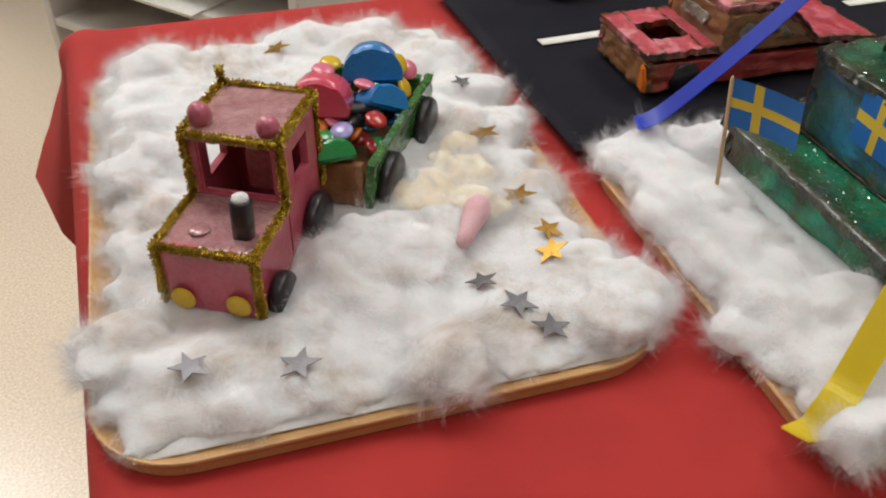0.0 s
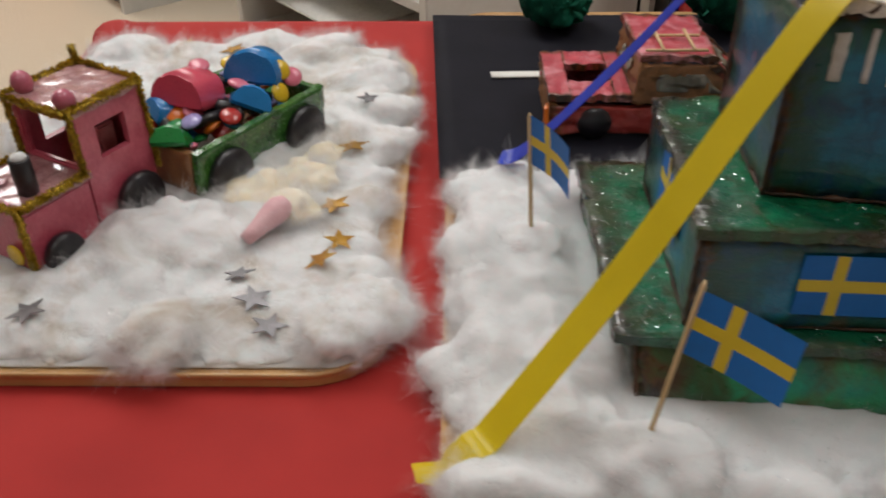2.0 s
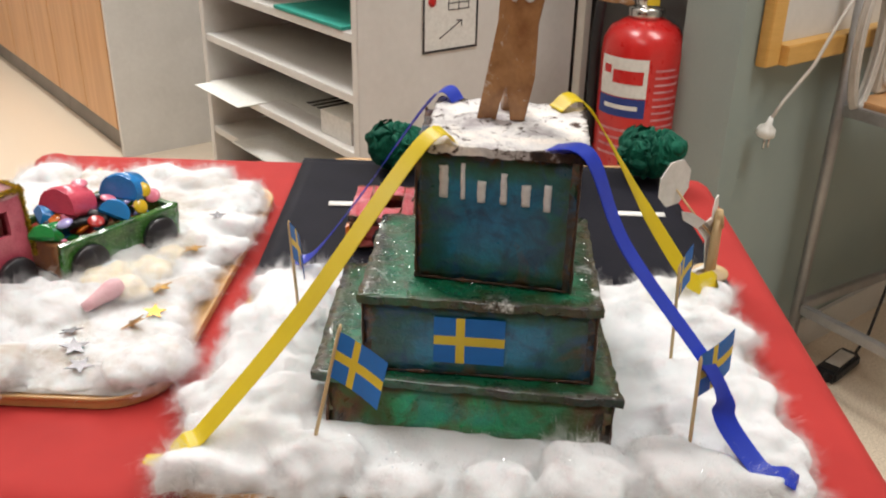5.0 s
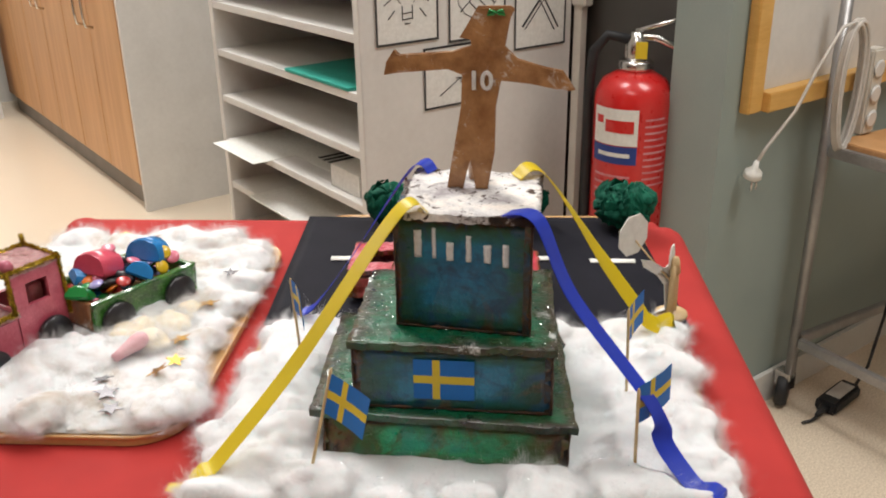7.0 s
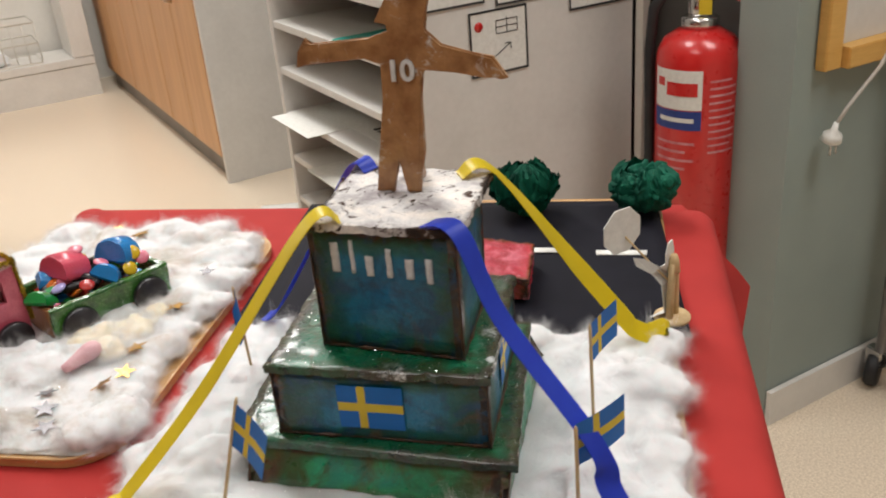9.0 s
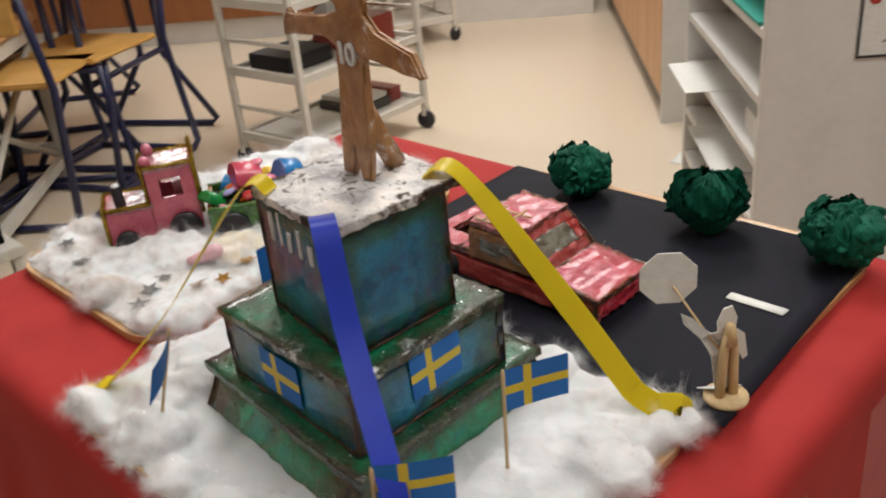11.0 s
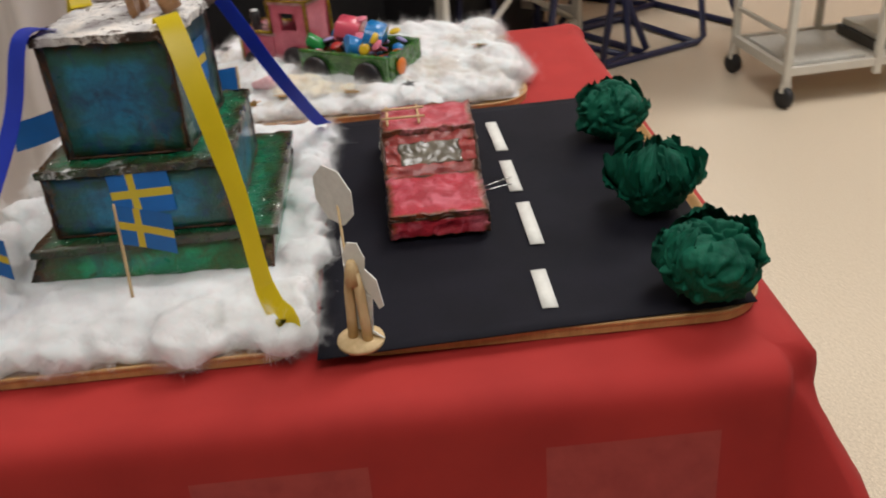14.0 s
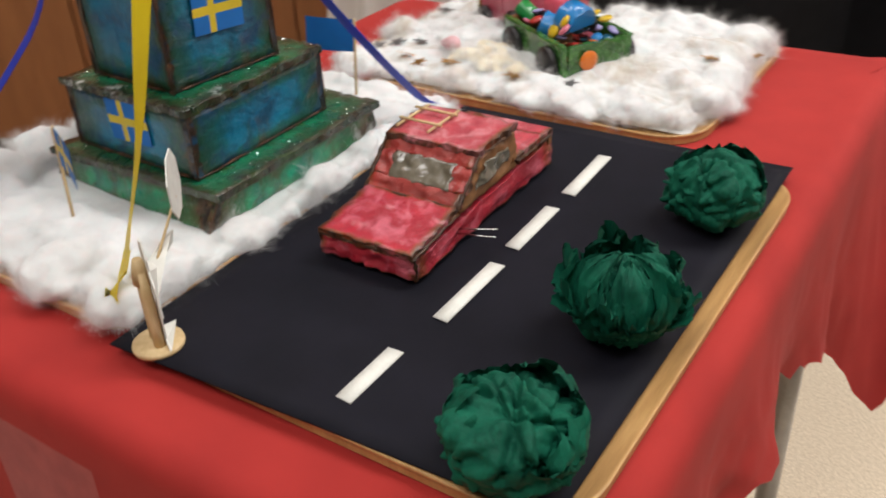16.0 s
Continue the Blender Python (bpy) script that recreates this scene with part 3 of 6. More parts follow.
def paper(name, quad, z, material, label, cat):
    bm = rough_plate(quad, z, z + 0.0008, (30, 20), 0.0)
    for v in bm.verts:
        v.co.z += 0.0006 * hills(v.co.x * 14, v.co.y * 14, 2)
    return tagged(part(name, bm, material), label, cat)


paper("sheet_of_paper", [(-0.430, -0.0610), (-0.199, -0.0610), (-0.199, 0.287), (-0.432, 0.287)], Z0 + 0.0062, M["sheet"], "shiny white sheet lining the train's tray", "paper")
paper("sheet_of_paper", [(-0.152, -0.139), (0.180, -0.139), (0.180, 0.09), (-0.152, 0.09)], Z0 + 0.0062, M["sheet"], "pale sheet lining the pedestal's tray", "paper")
ROADZ = Z0 + 0.0095
paper("road_sheet", [(-0.166, 0.104), (0.207, 0.105), (0.193, 0.373), (-0.176, 0.372)], ROADZ - 0.001, M["black_paper"], "sheet of black paper laid as a road", "paper")
for k, (sx, sl) in enumerate(((-0.130, 0.065), (-0.043, 0.057), (0.035, 0.064), (0.134, 0.045))):
    bm = rough_plate([(0, 0), (sl, 0.0005), (sl + 0.0006, 0.0105), (-0.0005, 0.010)], 0, 0.0006, (3, 2), 0.0001, k)
    tagged(part("road_marking", bm, M["white_paper"], at=pose(sx, (0.2440, 0.2455, 0.2480, 0.2430)[k], ROADZ + 0.0006, 0, 0, (1.5, 0.5, 0, -0.5)[k])),
           "short white paper strip stuck on the black road", "road marking", "lane dashes on the paper road")


# ---- cotton snow ----
def cotton(seed, x0, x1, y0, y1, lift, thick, wild, step=0.0024):
    """A quilt of pulled wadding: soft billows over a thin bed, with an uneven outline; closed below."""
    nx, ny = int((x1 - x0 + 0.024) / step), int((y1 - y0 + 0.024) / step)
    bm = bmesh.new()
    top, low = {}, {}
    for j in range(ny):
        for i in range(nx):
            x, y = x0 - 0.012 + i * step, y0 - 0.012 + j * step
            edge = min(x - x0, x1 - x, y - y0, y1 - y) + wild * hills(x * 55, y * 55, seed) + wild * 0.5 * hills(x * 160, y * 160, seed)
            if edge < 0:
                continue
            wx, wy = x + 0.007 * hills(x * 45, y * 45, seed + 3), y + 0.007 * hills(x * 45, y * 45, seed + 6)
            billow = 1.1 * math.hypot(hills(wx * 24, wy * 24, seed), 0.22) + 0.30 * math.hypot(hills(wx * 60, wy * 60, seed + 1), 0.20) + 0.05 * hills(wx * 190, wy * 190, seed + 2)
            z = 0.0024 + thick(x, y) * lift * (0.15 + 1.05 * billow)
            z *= min(1.0, edge / 0.012) ** 0.5
            top[j, i], low[j, i] = bm.verts.new((x, y, z + 0.0004)), bm.verts.new((x, y, -0.0012))
    for (j, i) in top:
        ks = ((j, i), (j, i + 1), (j + 1, i + 1), (j + 1, i))
        if all(k in top for k in ks):
            bm.faces.new([top[k] for k in ks])
            bm.faces.new([low[k] for k in reversed(ks)])
    bmesh.ops.delete(bm, geom=[v for v in bm.verts if not v.link_faces], context="VERTS")
    pair = {top[k]: low[k] for k in top if top[k].is_valid and low[k].is_valid}
    for e in [e for e in bm.edges if len(e.link_faces) == 1]:
        p, q = e.verts
        if p in pair and q in pair:
            bm.faces.new((p, q, pair[q], pair[p]))
    return bm


def tufts(bm, spots, seed):
    """Soft lumps of wadding, each a squashed, dented ball."""
    for k, (x, y, z, r) in enumerate(spots):
        b = bmesh.new()
        bmesh.ops.create_icosphere(b, subdivisions=3, radius=1.0)
        sx, sy, sz = 1 + 0.4 * hills(k * 1.7, seed, 0), 1 + 0.4 * hills(k * 1.3, seed, 5), 0.58 + 0.2 * hills(k * 2.1, seed, 9)
        for v in b.verts:
            d = v.co.normalized()
            q = d * 1.2 + Vector((k * 3.1, seed, 0))
            f = 1 + 0.40 * hills(q.x, q.y, q.z) + 0.16 * hills(q.x * 2.5, q.y * 2.5, q.z * 2.5) + 0.02 * hills(q.x * 6, q.y * 6, q.z * 6)
            v.co = Vector((x + d.x * r * f * sx, y + d.y * r * f * sy, max(z + d.z * r * f * sz, -0.0005)))
        merge(bm, b)
    return bm


def fuse(bm, voxel, rounds):
    """Melts overlapping lumps into one soft skin with a fibrous surface."""
    bmesh.ops.recalc_face_normals(bm, faces=bm.faces)
    me = bpy.data.meshes.new("lumps")
    bm.to_mesh(me)
    bm.free()
    ob = bpy.data.objects.new("lumps", me)
    scene.collection.objects.link(ob)
    r = ob.modifiers.new("remesh", "REMESH")
    r.mode, r.voxel_size = "VOXEL", voxel
    sm = ob.modifiers.new("smooth", "SMOOTH")
    sm.factor, sm.iterations = 0.5, rounds
    dg = bpy.context.evaluated_depsgraph_get()
    out = bpy.data.meshes.new_from_object(ob.evaluated_get(dg), depsgraph=dg)
    bpy.data.objects.remove(ob)
    old = [(v.co.copy(), v.normal.copy()) for v in out.vertices]
    flat = []
    for c, nn in old:
        flat.extend(c + nn * (0.0013 * hills(c.x * 85, c.y * 85, c.z * 85) + 0.0006 * abs(hills(c.x * 210 + 3 * hills(c.x * 60, c.y * 60, 1), c.y * 210, c.z * 210)) + 0.00025 * hills(c.x * 620, c.y * 620, c.z * 620)))
    out.vertices.foreach_set("co", flat)
    out.polygons.foreach_set("use_smooth", [True] * len(out.polygons))
    out.update()
    return out


def fibres(me, count, seed, length=0.012):
    """Fine hairs: some lie along the wadding, some stand out of it as a soft fringe."""
    rnd = np.random.RandomState(seed)
    n = len(me.polygons)
    mid, nrm = np.zeros(n * 3), np.zeros(n * 3)
    me.polygons.foreach_get("center", mid)
    me.polygons.foreach_get("normal", nrm)
    mid, nrm = mid.reshape(-1, 3), nrm.reshape(-1, 3)
    ok = np.where((nrm[:, 2] > -0.5) & (mid[:, 2] > 0.0005))[0]
    chance = 0.05 + 4.0 * (1 - np.abs(nrm[ok, 2])) ** 1.6
    pick = rnd.choice(ok, count, p=chance / chance.sum())
    # a third of the hairs gather in wisps that leave the wadding together
    lead = rnd.choice(pick, count // 60)
    group = rnd.randint(0, len(lead), count)
    bunch = rnd.rand(count) < 0.5
    p, d = mid[pick], nrm[pick]
    p = np.where(bunch[:, None], mid[lead][group] + rnd.normal(0, 0.0016, (count, 3)), p)
    d = np.where(bunch[:, None], nrm[lead][group], d)
    stand = np.where(rnd.rand(count) < 0.55, 1.0, 0.12)[:, None]
    go = d * stand + rnd.normal(0, 0.45, (count, 3))
    swing = rnd.normal(0, 0.55, (len(lead), 3))
    go = np.where(bunch[:, None], 0.8 * d + swing[group] + rnd.normal(0, 0.16, (count, 3)), go)
    go /= np.linalg.norm(go, axis=1)[:, None]
    bend = np.where(bunch[:, None], rnd.normal(0, 0.6, (len(lead), 3))[group] + rnd.normal(0, 0.2, (count, 3)), rnd.normal(0, 0.6, (count, 3)))
    ln = (0.002 + rnd.uniform(0.0, 1.0, count) ** 2.5 * length * np.where(stand[:, 0] > 0.9, 0.9, 1.2))
    ln = np.where(bunch, 0.003 + rnd.uniform(0.2, 1.0, count) * length * (0.35 + 0.75 * rnd.rand(len(lead)) ** 2)[group], ln)[:, None]
    side = np.cross(go, bend)
    side = side / (np.linalg.norm(side, axis=1)[:, None] + 1e-9) * (rnd.uniform(0.000012, 0.000030, count) * np.where(bunch, 1.7, 1.0))[:, None]
    b, c = p + go * ln * 0.5 + bend * ln * 0.10, p + go * ln * 0.85 + bend * ln * 0.40
    for q in (b, c):
        q[:, 2] = np.maximum(q[:, 2], 0.0003)
    verts = np.stack([p - side, p + side, b + side, b - side, c], axis=1).reshape(-1, 3)
    faces = []
    for k in range(count):
        o = 5 * k
        faces += [(o, o + 1, o + 2, o + 3), (o + 3, o + 2, o + 4)]
    out = bpy.data.meshes.new("hairs")
    out.from_pydata(verts.tolist(), [], faces)
    return out


def in_quad(x, y, q, grow=0.0):
    for (ax, ay), (bx, by) in zip(q, q[1:] + q[:1]):
        ln = math.hypot(bx - ax, by - ay)
        if ((bx - ax) * (y - ay) - (by - ay) * (x - ax)) / ln < -grow:
            return False
    return True


FOOT = [(-0.078, -0.085), (0.086, -0.100), (0.098, 0.070), (-0.086, 0.073)]
LOW = [(-0.086, -0.071), (0.090, -0.088), (0.085, 0.074), (-0.086, 0.072)]
MID = [(-0.058, -0.067), (0.076, -0.075), (0.079, 0.050), (-0.056, 0.048)]
UP = [(-0.029, -0.044), (0.061, -0.059), (0.064, 0.024), (-0.028, 0.034)]
CAP = [(-0.026, -0.049), (0.065, -0.062), (0.072, 0.031), (-0.021, 0.045)]


BEDS = []


def snow(name, bm, m, label, fluff, seed, material, voxel=0.0018, rounds=13):
    root = thing(name, m, label, "cotton wool", kind="stuff")
    me = fuse(bm, voxel, rounds)
    for nm, data in (("hairs", fibres(me, fluff, seed, 0.014)), ("wadding", me)):
        data.materials.clear()
        data.materials.append(M["hair"] if nm == "hairs" else material)
        ob = new(nm, data)
        ob.parent = root
    BEDS.append((m.translation.copy(), BVHTree.FromPolygons([v.co[:] for v in me.vertices], [q.vertices[:] for q in me.polygons])))
    return root


def on_bed(x, y, otherwise):
    """Height of the cotton's skin over a place."""
    best = otherwise
    for o, tree in BEDS:
        spot = tree.ray_cast(Vector((x, y, 1.0)) - o, Vector((0, 0, -1)))[0]
        if spot is not None:
            best = max(best, spot.z + o.z)
    return best


def away(x, y, q):
    """How far a place lies outside a quad."""
    worst = -1.0
    for (ax, ay), (bx, by) in zip(q, q[1:] + q[:1]):
        ln = math.hypot(bx - ax, by - ay)
        worst = max(worst, -((bx - ax) * (y - ay) - (by - ay) * (x - ax)) / ln)
    return worst


def thin_front(x, y):
    f = min(1.0, max(0.0, (away(x, y, FOOT) - 0.002) / 0.030))
    if -0.06 < x < 0.12 and y < -0.07:
        f *= 0.35
    return 0.10 + 0.90 * f * f


def edge_spots(seed, runs):
    """Places for lumps along straight runs: x0, y0, x1, y1, how many, how big."""
    rnd = random.Random(seed)
    out = []
    for x0, y0, x1, y1, n, r in runs:
        for k in range(n):
            s = (k + rnd.uniform(0.1, 0.9)) / n
            rr = r * rnd.uniform(0.40, 1.25)
            out.append((x0 + (x1 - x0) * s + rnd.gauss(0, 0.005), y0 + (y1 - y0) * s + rnd.gauss(0, 0.005), rr * 0.30, rr))
    return out


def train_snow(x, y):
    return (0.25 + 0.75 * min(1.0, max(0.0, (y + 0.058) / 0.030))) * (0.55 + 0.6 * min(1.0, max(0.0, (y - 0.10) / 0.12)) * (1.0 if x < -0.25 else 0.6))


bm = cotton(3, -0.437, -0.199, -0.060, 0.286, 0.019, train_snow, 0.010)
tufts(bm, edge_spots(4, [(-0.425, -0.044, -0.29, -0.043, 5, 0.019), (-0.346, -0.002, -0.310, 0.052, 5, 0.016), (-0.286, 0.060, -0.262, 0.098, 3, 0.015), (-0.204, -0.01, -0.202, 0.26, 9, 0.017), (-0.431, -0.040, -0.425, 0.265, 11, 0.0175), (-0.41, 0.268, -0.22, 0.272, 8, 0.022),
                        (-0.350, -0.012, -0.290, 0.010, 4, 0.017), (-0.340, 0.035, -0.300, 0.060, 3, 0.015), (-0.412, 0.05, -0.408, 0.26, 6, 0.021), (-0.38, 0.16, -0.36, 0.26, 4, 0.018), (-0.24, 0.20, -0.215, 0.27, 4, 0.017), (-0.356, 0.004, -0.326, 0.058, 4, 0.014), (-0.282, 0.080, -0.246, 0.140, 4, 0.014), (-0.400, -0.020, -0.362, -0.012, 3, 0.013), (-0.340, 0.000, -0.300, 0.062, 7, 0.019), (-0.322, -0.010, -0.270, 0.045, 6, 0.019), (-0.276, 0.074, -0.240, 0.132, 4, 0.016), (-0.206, -0.034, -0.200, -0.018, 2, 0.017)]), 3)
snow("cotton_snow", bm, pose(0, 0, Z0 + 0.0072), "white pulled cotton wool spread as snow round the train", 120000, 3, M["train_cotton"])
bm = cotton(8, -0.160, 0.190, -0.150, 0.103, 0.019, thin_front, 0.010)
tufts(bm, edge_spots(9, [(0.172, -0.12, 0.176, 0.060, 7, 0.024), (-0.13, -0.138, 0.168, -0.138, 9, 0.022), (0.02, -0.136, 0.165, -0.136, 4, 0.022), (-0.148, -0.12, -0.148, 0.09, 7, 0.018), (-0.13, 0.092, 0.10, 0.090, 6, 0.014), (0.130, 0.086, 0.182, 0.090, 4, 0.017),
                        (0.148, -0.10, 0.152, 0.05, 4, 0.022), (-0.120, -0.09, -0.118, 0.05, 4, 0.018), (-0.12, -0.118, -0.06, -0.116, 3, 0.020), (0.10, -0.120, 0.165, -0.112, 4, 0.022), (-0.10, 0.086, -0.06, 0.090, 2, 0.014)]), 8)
snow("cotton_snow", bm, pose(0, 0, Z0 + 0.0072), "white cotton wool heaped as snow round the pedestal", 80000, 4, M["cotton"])
bm = bmesh.new()
tufts(bm, edge_spots(6, [(-0.272, 0.056, -0.238, 0.112, 9, 0.0135), (-0.254, 0.056, -0.228, 0.098, 6, 0.0135), (-0.278, 0.066, -0.250, 0.118, 5, 0.012)]), 5)
snow("tan_cotton", bm, pose(0, 0, Z0 + 0.0125), "cream-tinted cotton tuft as smoke beside the wagon", 34000, 6, M["tan_cotton"])

# ---- pedestal ----
pedestal = thing("gingerbread_pedestal", pose(0, 0, 0), "three-stepped gingerbread pedestal glazed green and blue, dusted with sugar", "pedestal")
Z1, Z2, Z3 = 0.778, 0.829, 0.914


def tier(name, quad, z0, z1, top, material, label, seed, over=0.002, cap=None, thick=0.005, foot=None, head=None):
    root = thing(name, None, label)
    root.parent = pedestal
    base = foot or quad
    for k in range(4):
        wall_plate(root, "side_plate", base[k], base[(k + 1) % 4], z0, z1 - 0.0052, thick, material, seed=seed + k * 3.1, head=(head[k], head[(k + 1) % 4]) if head else None)
    c = Vector((sum(p[0] for p in quad) / 4, sum(p[1] for p in quad) / 4))
    q = cap or [((p[0] - c.x) * (1 + over / 0.06) + c.x, (p[1] - c.y) * (1 + over / 0.06) + c.y) for p in quad]
    bm = rough_plate(q, z1 - 0.005, z1, (26, 26), 0.0016, seed)
    part("top_plate", bm, top, root)
    up = head or quad
    for k in range(4):
        bm = bmesh.new()
        tube(bm, [(base[k][0] + (up[k][0] - base[k][0]) * q1 / 8 + 0.0010 * hills(q1 * 3.0, seed, k), base[k][1] + (up[k][1] - base[k][1]) * q1 / 8 + 0.0010 * hills(seed, q1 * 3.0, k), z0 + (z1 - z0 - 0.004) * q1 / 8) for q1 in range(9)],
             0.0010, 7, radii=[max(0.0003, 0.0007 + 0.0011 * hills(q1 * 2.3, seed, k + 4)) for q1 in range(9)])
        part("corner_seam", bm, M["dark_biscuit"], root, "dark sugar-caramel seam")
        # caramel that has run along the foot of the wall
        p, q = Vector((*base[k], z0 + 0.0012)), Vector((*base[(k + 1) % 4], z0 + 0.0012))
        bm = bmesh.new()
        n = 16
        tube(bm, [p.lerp(q, i / n) + 0.0011 * Vector((hills(i * 1.7, seed, k), hills(seed, i * 1.7, k), 0)) for i in range(n + 1)], 0.0015, 6, radii=[max(0.0003, 0.0007 + 0.0016 * hills(i * 1.1, seed + 3, k)) for i in range(n + 1)])
        part("foot_seam", bm, M["dark_biscuit"], root, "dark sugar-caramel seam")
    return root


tier("lower_tier", LOW, TOP + 0.0085, Z1, M["green_top"], M["green_panel"], "wide low green tier", 1.0, foot=FOOT, head=[(-0.079, -0.0700), (0.0880, -0.0865), (0.0840, 0.0720), (-0.0825, 0.0710)])
tier("middle_tier", MID, Z1 + 0.0005, Z2, M["dusted_top"], M["blue_panel"], "dark blue middle tier with green ledge", 2.0)
tier("upper_tier", UP, Z2 + 0.0005, Z3, M["snow_top"], M["blue_panel"], "blue cubic tier with a sugared top", 3.0, cap=CAP)


# ---- glitter ----
def glitter(name, spots, label, seed, lift):
    """Tiny bright flakes strewn over a surface."""
    rnd = random.Random(seed)
    verts, faces = [], []
    for x, y, z in spots:
        n = Vector((rnd.gauss(0, 0.55), rnd.gauss(0, 0.55), 1)).normalized()
        a = n.orthogonal().normalized() * rnd.uniform(0.00016, 0.00040)
        b = n.cross(a)
        c = Vector((x, y, z + lift))
        o = len(verts)
        verts += [tuple(c + a), tuple(c + b), tuple(c - a), tuple(c - b)]
        faces.append((o, o + 1, o + 2, o + 3))
    me = bpy.data.meshes.new(name)
    me.from_pydata(verts, [], faces)
    me.materials.append(M["flake"])
    return tagged(new(name, me), label, "glitter", kind="stuff")


def strewn(count, seed, quad, hole, z):
    """Places on a ledge round a smaller quad, thicker near its rim."""
    rnd = random.Random(seed)
    out = []
    while len(out) < count:
        x, y = rnd.uniform(-0.10, 0.11), rnd.uniform(-0.11, 0.09)
        if in_quad(x, y, quad) and not in_quad(x, y, hole):
            out.append((x, y, z))
    return out


glitter("glitter", strewn(1000, 2, LOW, MID, Z1) + strewn(700, 3, MID, UP, Z2), "clear sugar glitter strewn on the pedestal's ledges", 1, 0.0009)
rnd_front = random.Random(12)
front = [(rnd_front.uniform(-0.09, 0.14), rnd_front.uniform(-0.140, -0.088)) for _ in range(260)] + [(rnd_front.uniform(-0.42, -0.21), rnd_front.uniform(-0.05, 0.27)) for _ in range(220)]
glitter("glitter", [(x, y, on_bed(x, y, TOP + 0.008)) for x, y in front], "clear sugar glitter strewn on the cotton", 2, 0.0006)

# ---- flags ----
def flag_mesh(w=0.041, h=0.0265, curl=0.0):
    """The blue sheet with its yellow cross, as cells of one mesh."""
    bm = bmesh.new()
    xs = [0, 5 / 32 * w, 10 / 32 * w, 12 / 32 * w, 14 / 32 * w, 20 / 32 * w, 26 / 32 * w, w]
    zs = [0, 4 / 10 * h, 6 / 10 * h, h]
    for side in (0, 1):
        g = [[bm.verts.new((x, curl * math.sin(x / w * 3.0) * (1 - 0.3 * z / h) + 0.0003 * side, z)) for x in xs] for z in zs]
        for j in range(3):
            for i in range(len(xs) - 1):
                f = bm.faces.new((g[j][i], g[j][i + 1], g[j + 1][i + 1], g[j + 1][i]))
                f.material_index = 1 if (j == 1 or i in (2, 3)) and side == 0 else 0
                f.smooth = True
    return bm


def pick_flag(base, top, yaw, curl, label):
    base, top = Vector(base), Vector(top)
    root = thing("toothpick_flag", Matrix.Translation(base), label, "flag", "flags in the cotton snow")
    d = top - base
    bm = bmesh.new()
    tube(bm, [-0.006 * d.normalized(), d * 0.5, d * 0.97, d], 0.0011, 8, radii=[0.0011, 0.0011, 0.0011, 0.0004])
    part("stick", bm, M["pick"], root)
    lean = Matrix.Rotation(math.atan2(math.hypot(d.x, d.y), d.z), 4, Vector((-d.y, d.x, 0)) if d.xy.length else Vector((1, 0, 0)))
    part("flag_sheet", flag_mesh(curl=curl), [M["flag_blue"], M["flag_yellow"]], root, at=Matrix.Translation(d * 0.62) @ lean @ Matrix.Rotation(radians(yaw), 4, "Z"))
    return root


pick_flag((-0.082, -0.118, 0.752), (-0.065, -0.102, 0.829), -45, 0.002, "paper flag, yellow cross on blue, on a toothpick")
pick_flag((0.128, -0.109, 0.752), (0.127, -0.106, 0.820), 51, -0.002, "paper flag, yellow cross on blue, leaning beside the ribbon")
pick_flag((0.135, -0.016, 0.755), (0.133, -0.012, 0.828), 66, 0.001, "paper flag, yellow cross on blue, on an upright toothpick")
pick_flag((-0.116, 0.029, 0.757), (-0.120, 0.032, 0.829), -69, 0.003, "paper flag, yellow cross on blue, in deep cotton")


def stuck_flag(place, yaw, roll=0):
    ob = part("sticker_flag", flag_mesh(0.041, 0.030), [M["flag_blue"], M["flag_yellow"]])
    ob.matrix_world = Matrix.Translation(place) @ Matrix.Rotation(radians(yaw), 4, "Z") @ Matrix.Rotation(radians(roll), 4, "Y")
    return tagged(ob, "small paper flag, yellow cross on blue, glued to the pedestal", "flag", "flags glued to the pedestal")


stuck_flag((-0.0165, -0.0712, 0.788), -3.4, 0)
stuck_flag((-0.0584, 0.0075, 0.7965), -91, 1)
stuck_flag((0.0785, -0.031, 0.793), 88.5, -2)
stuck_flag((0.040, 0.0285, 0.862), 174, 3)


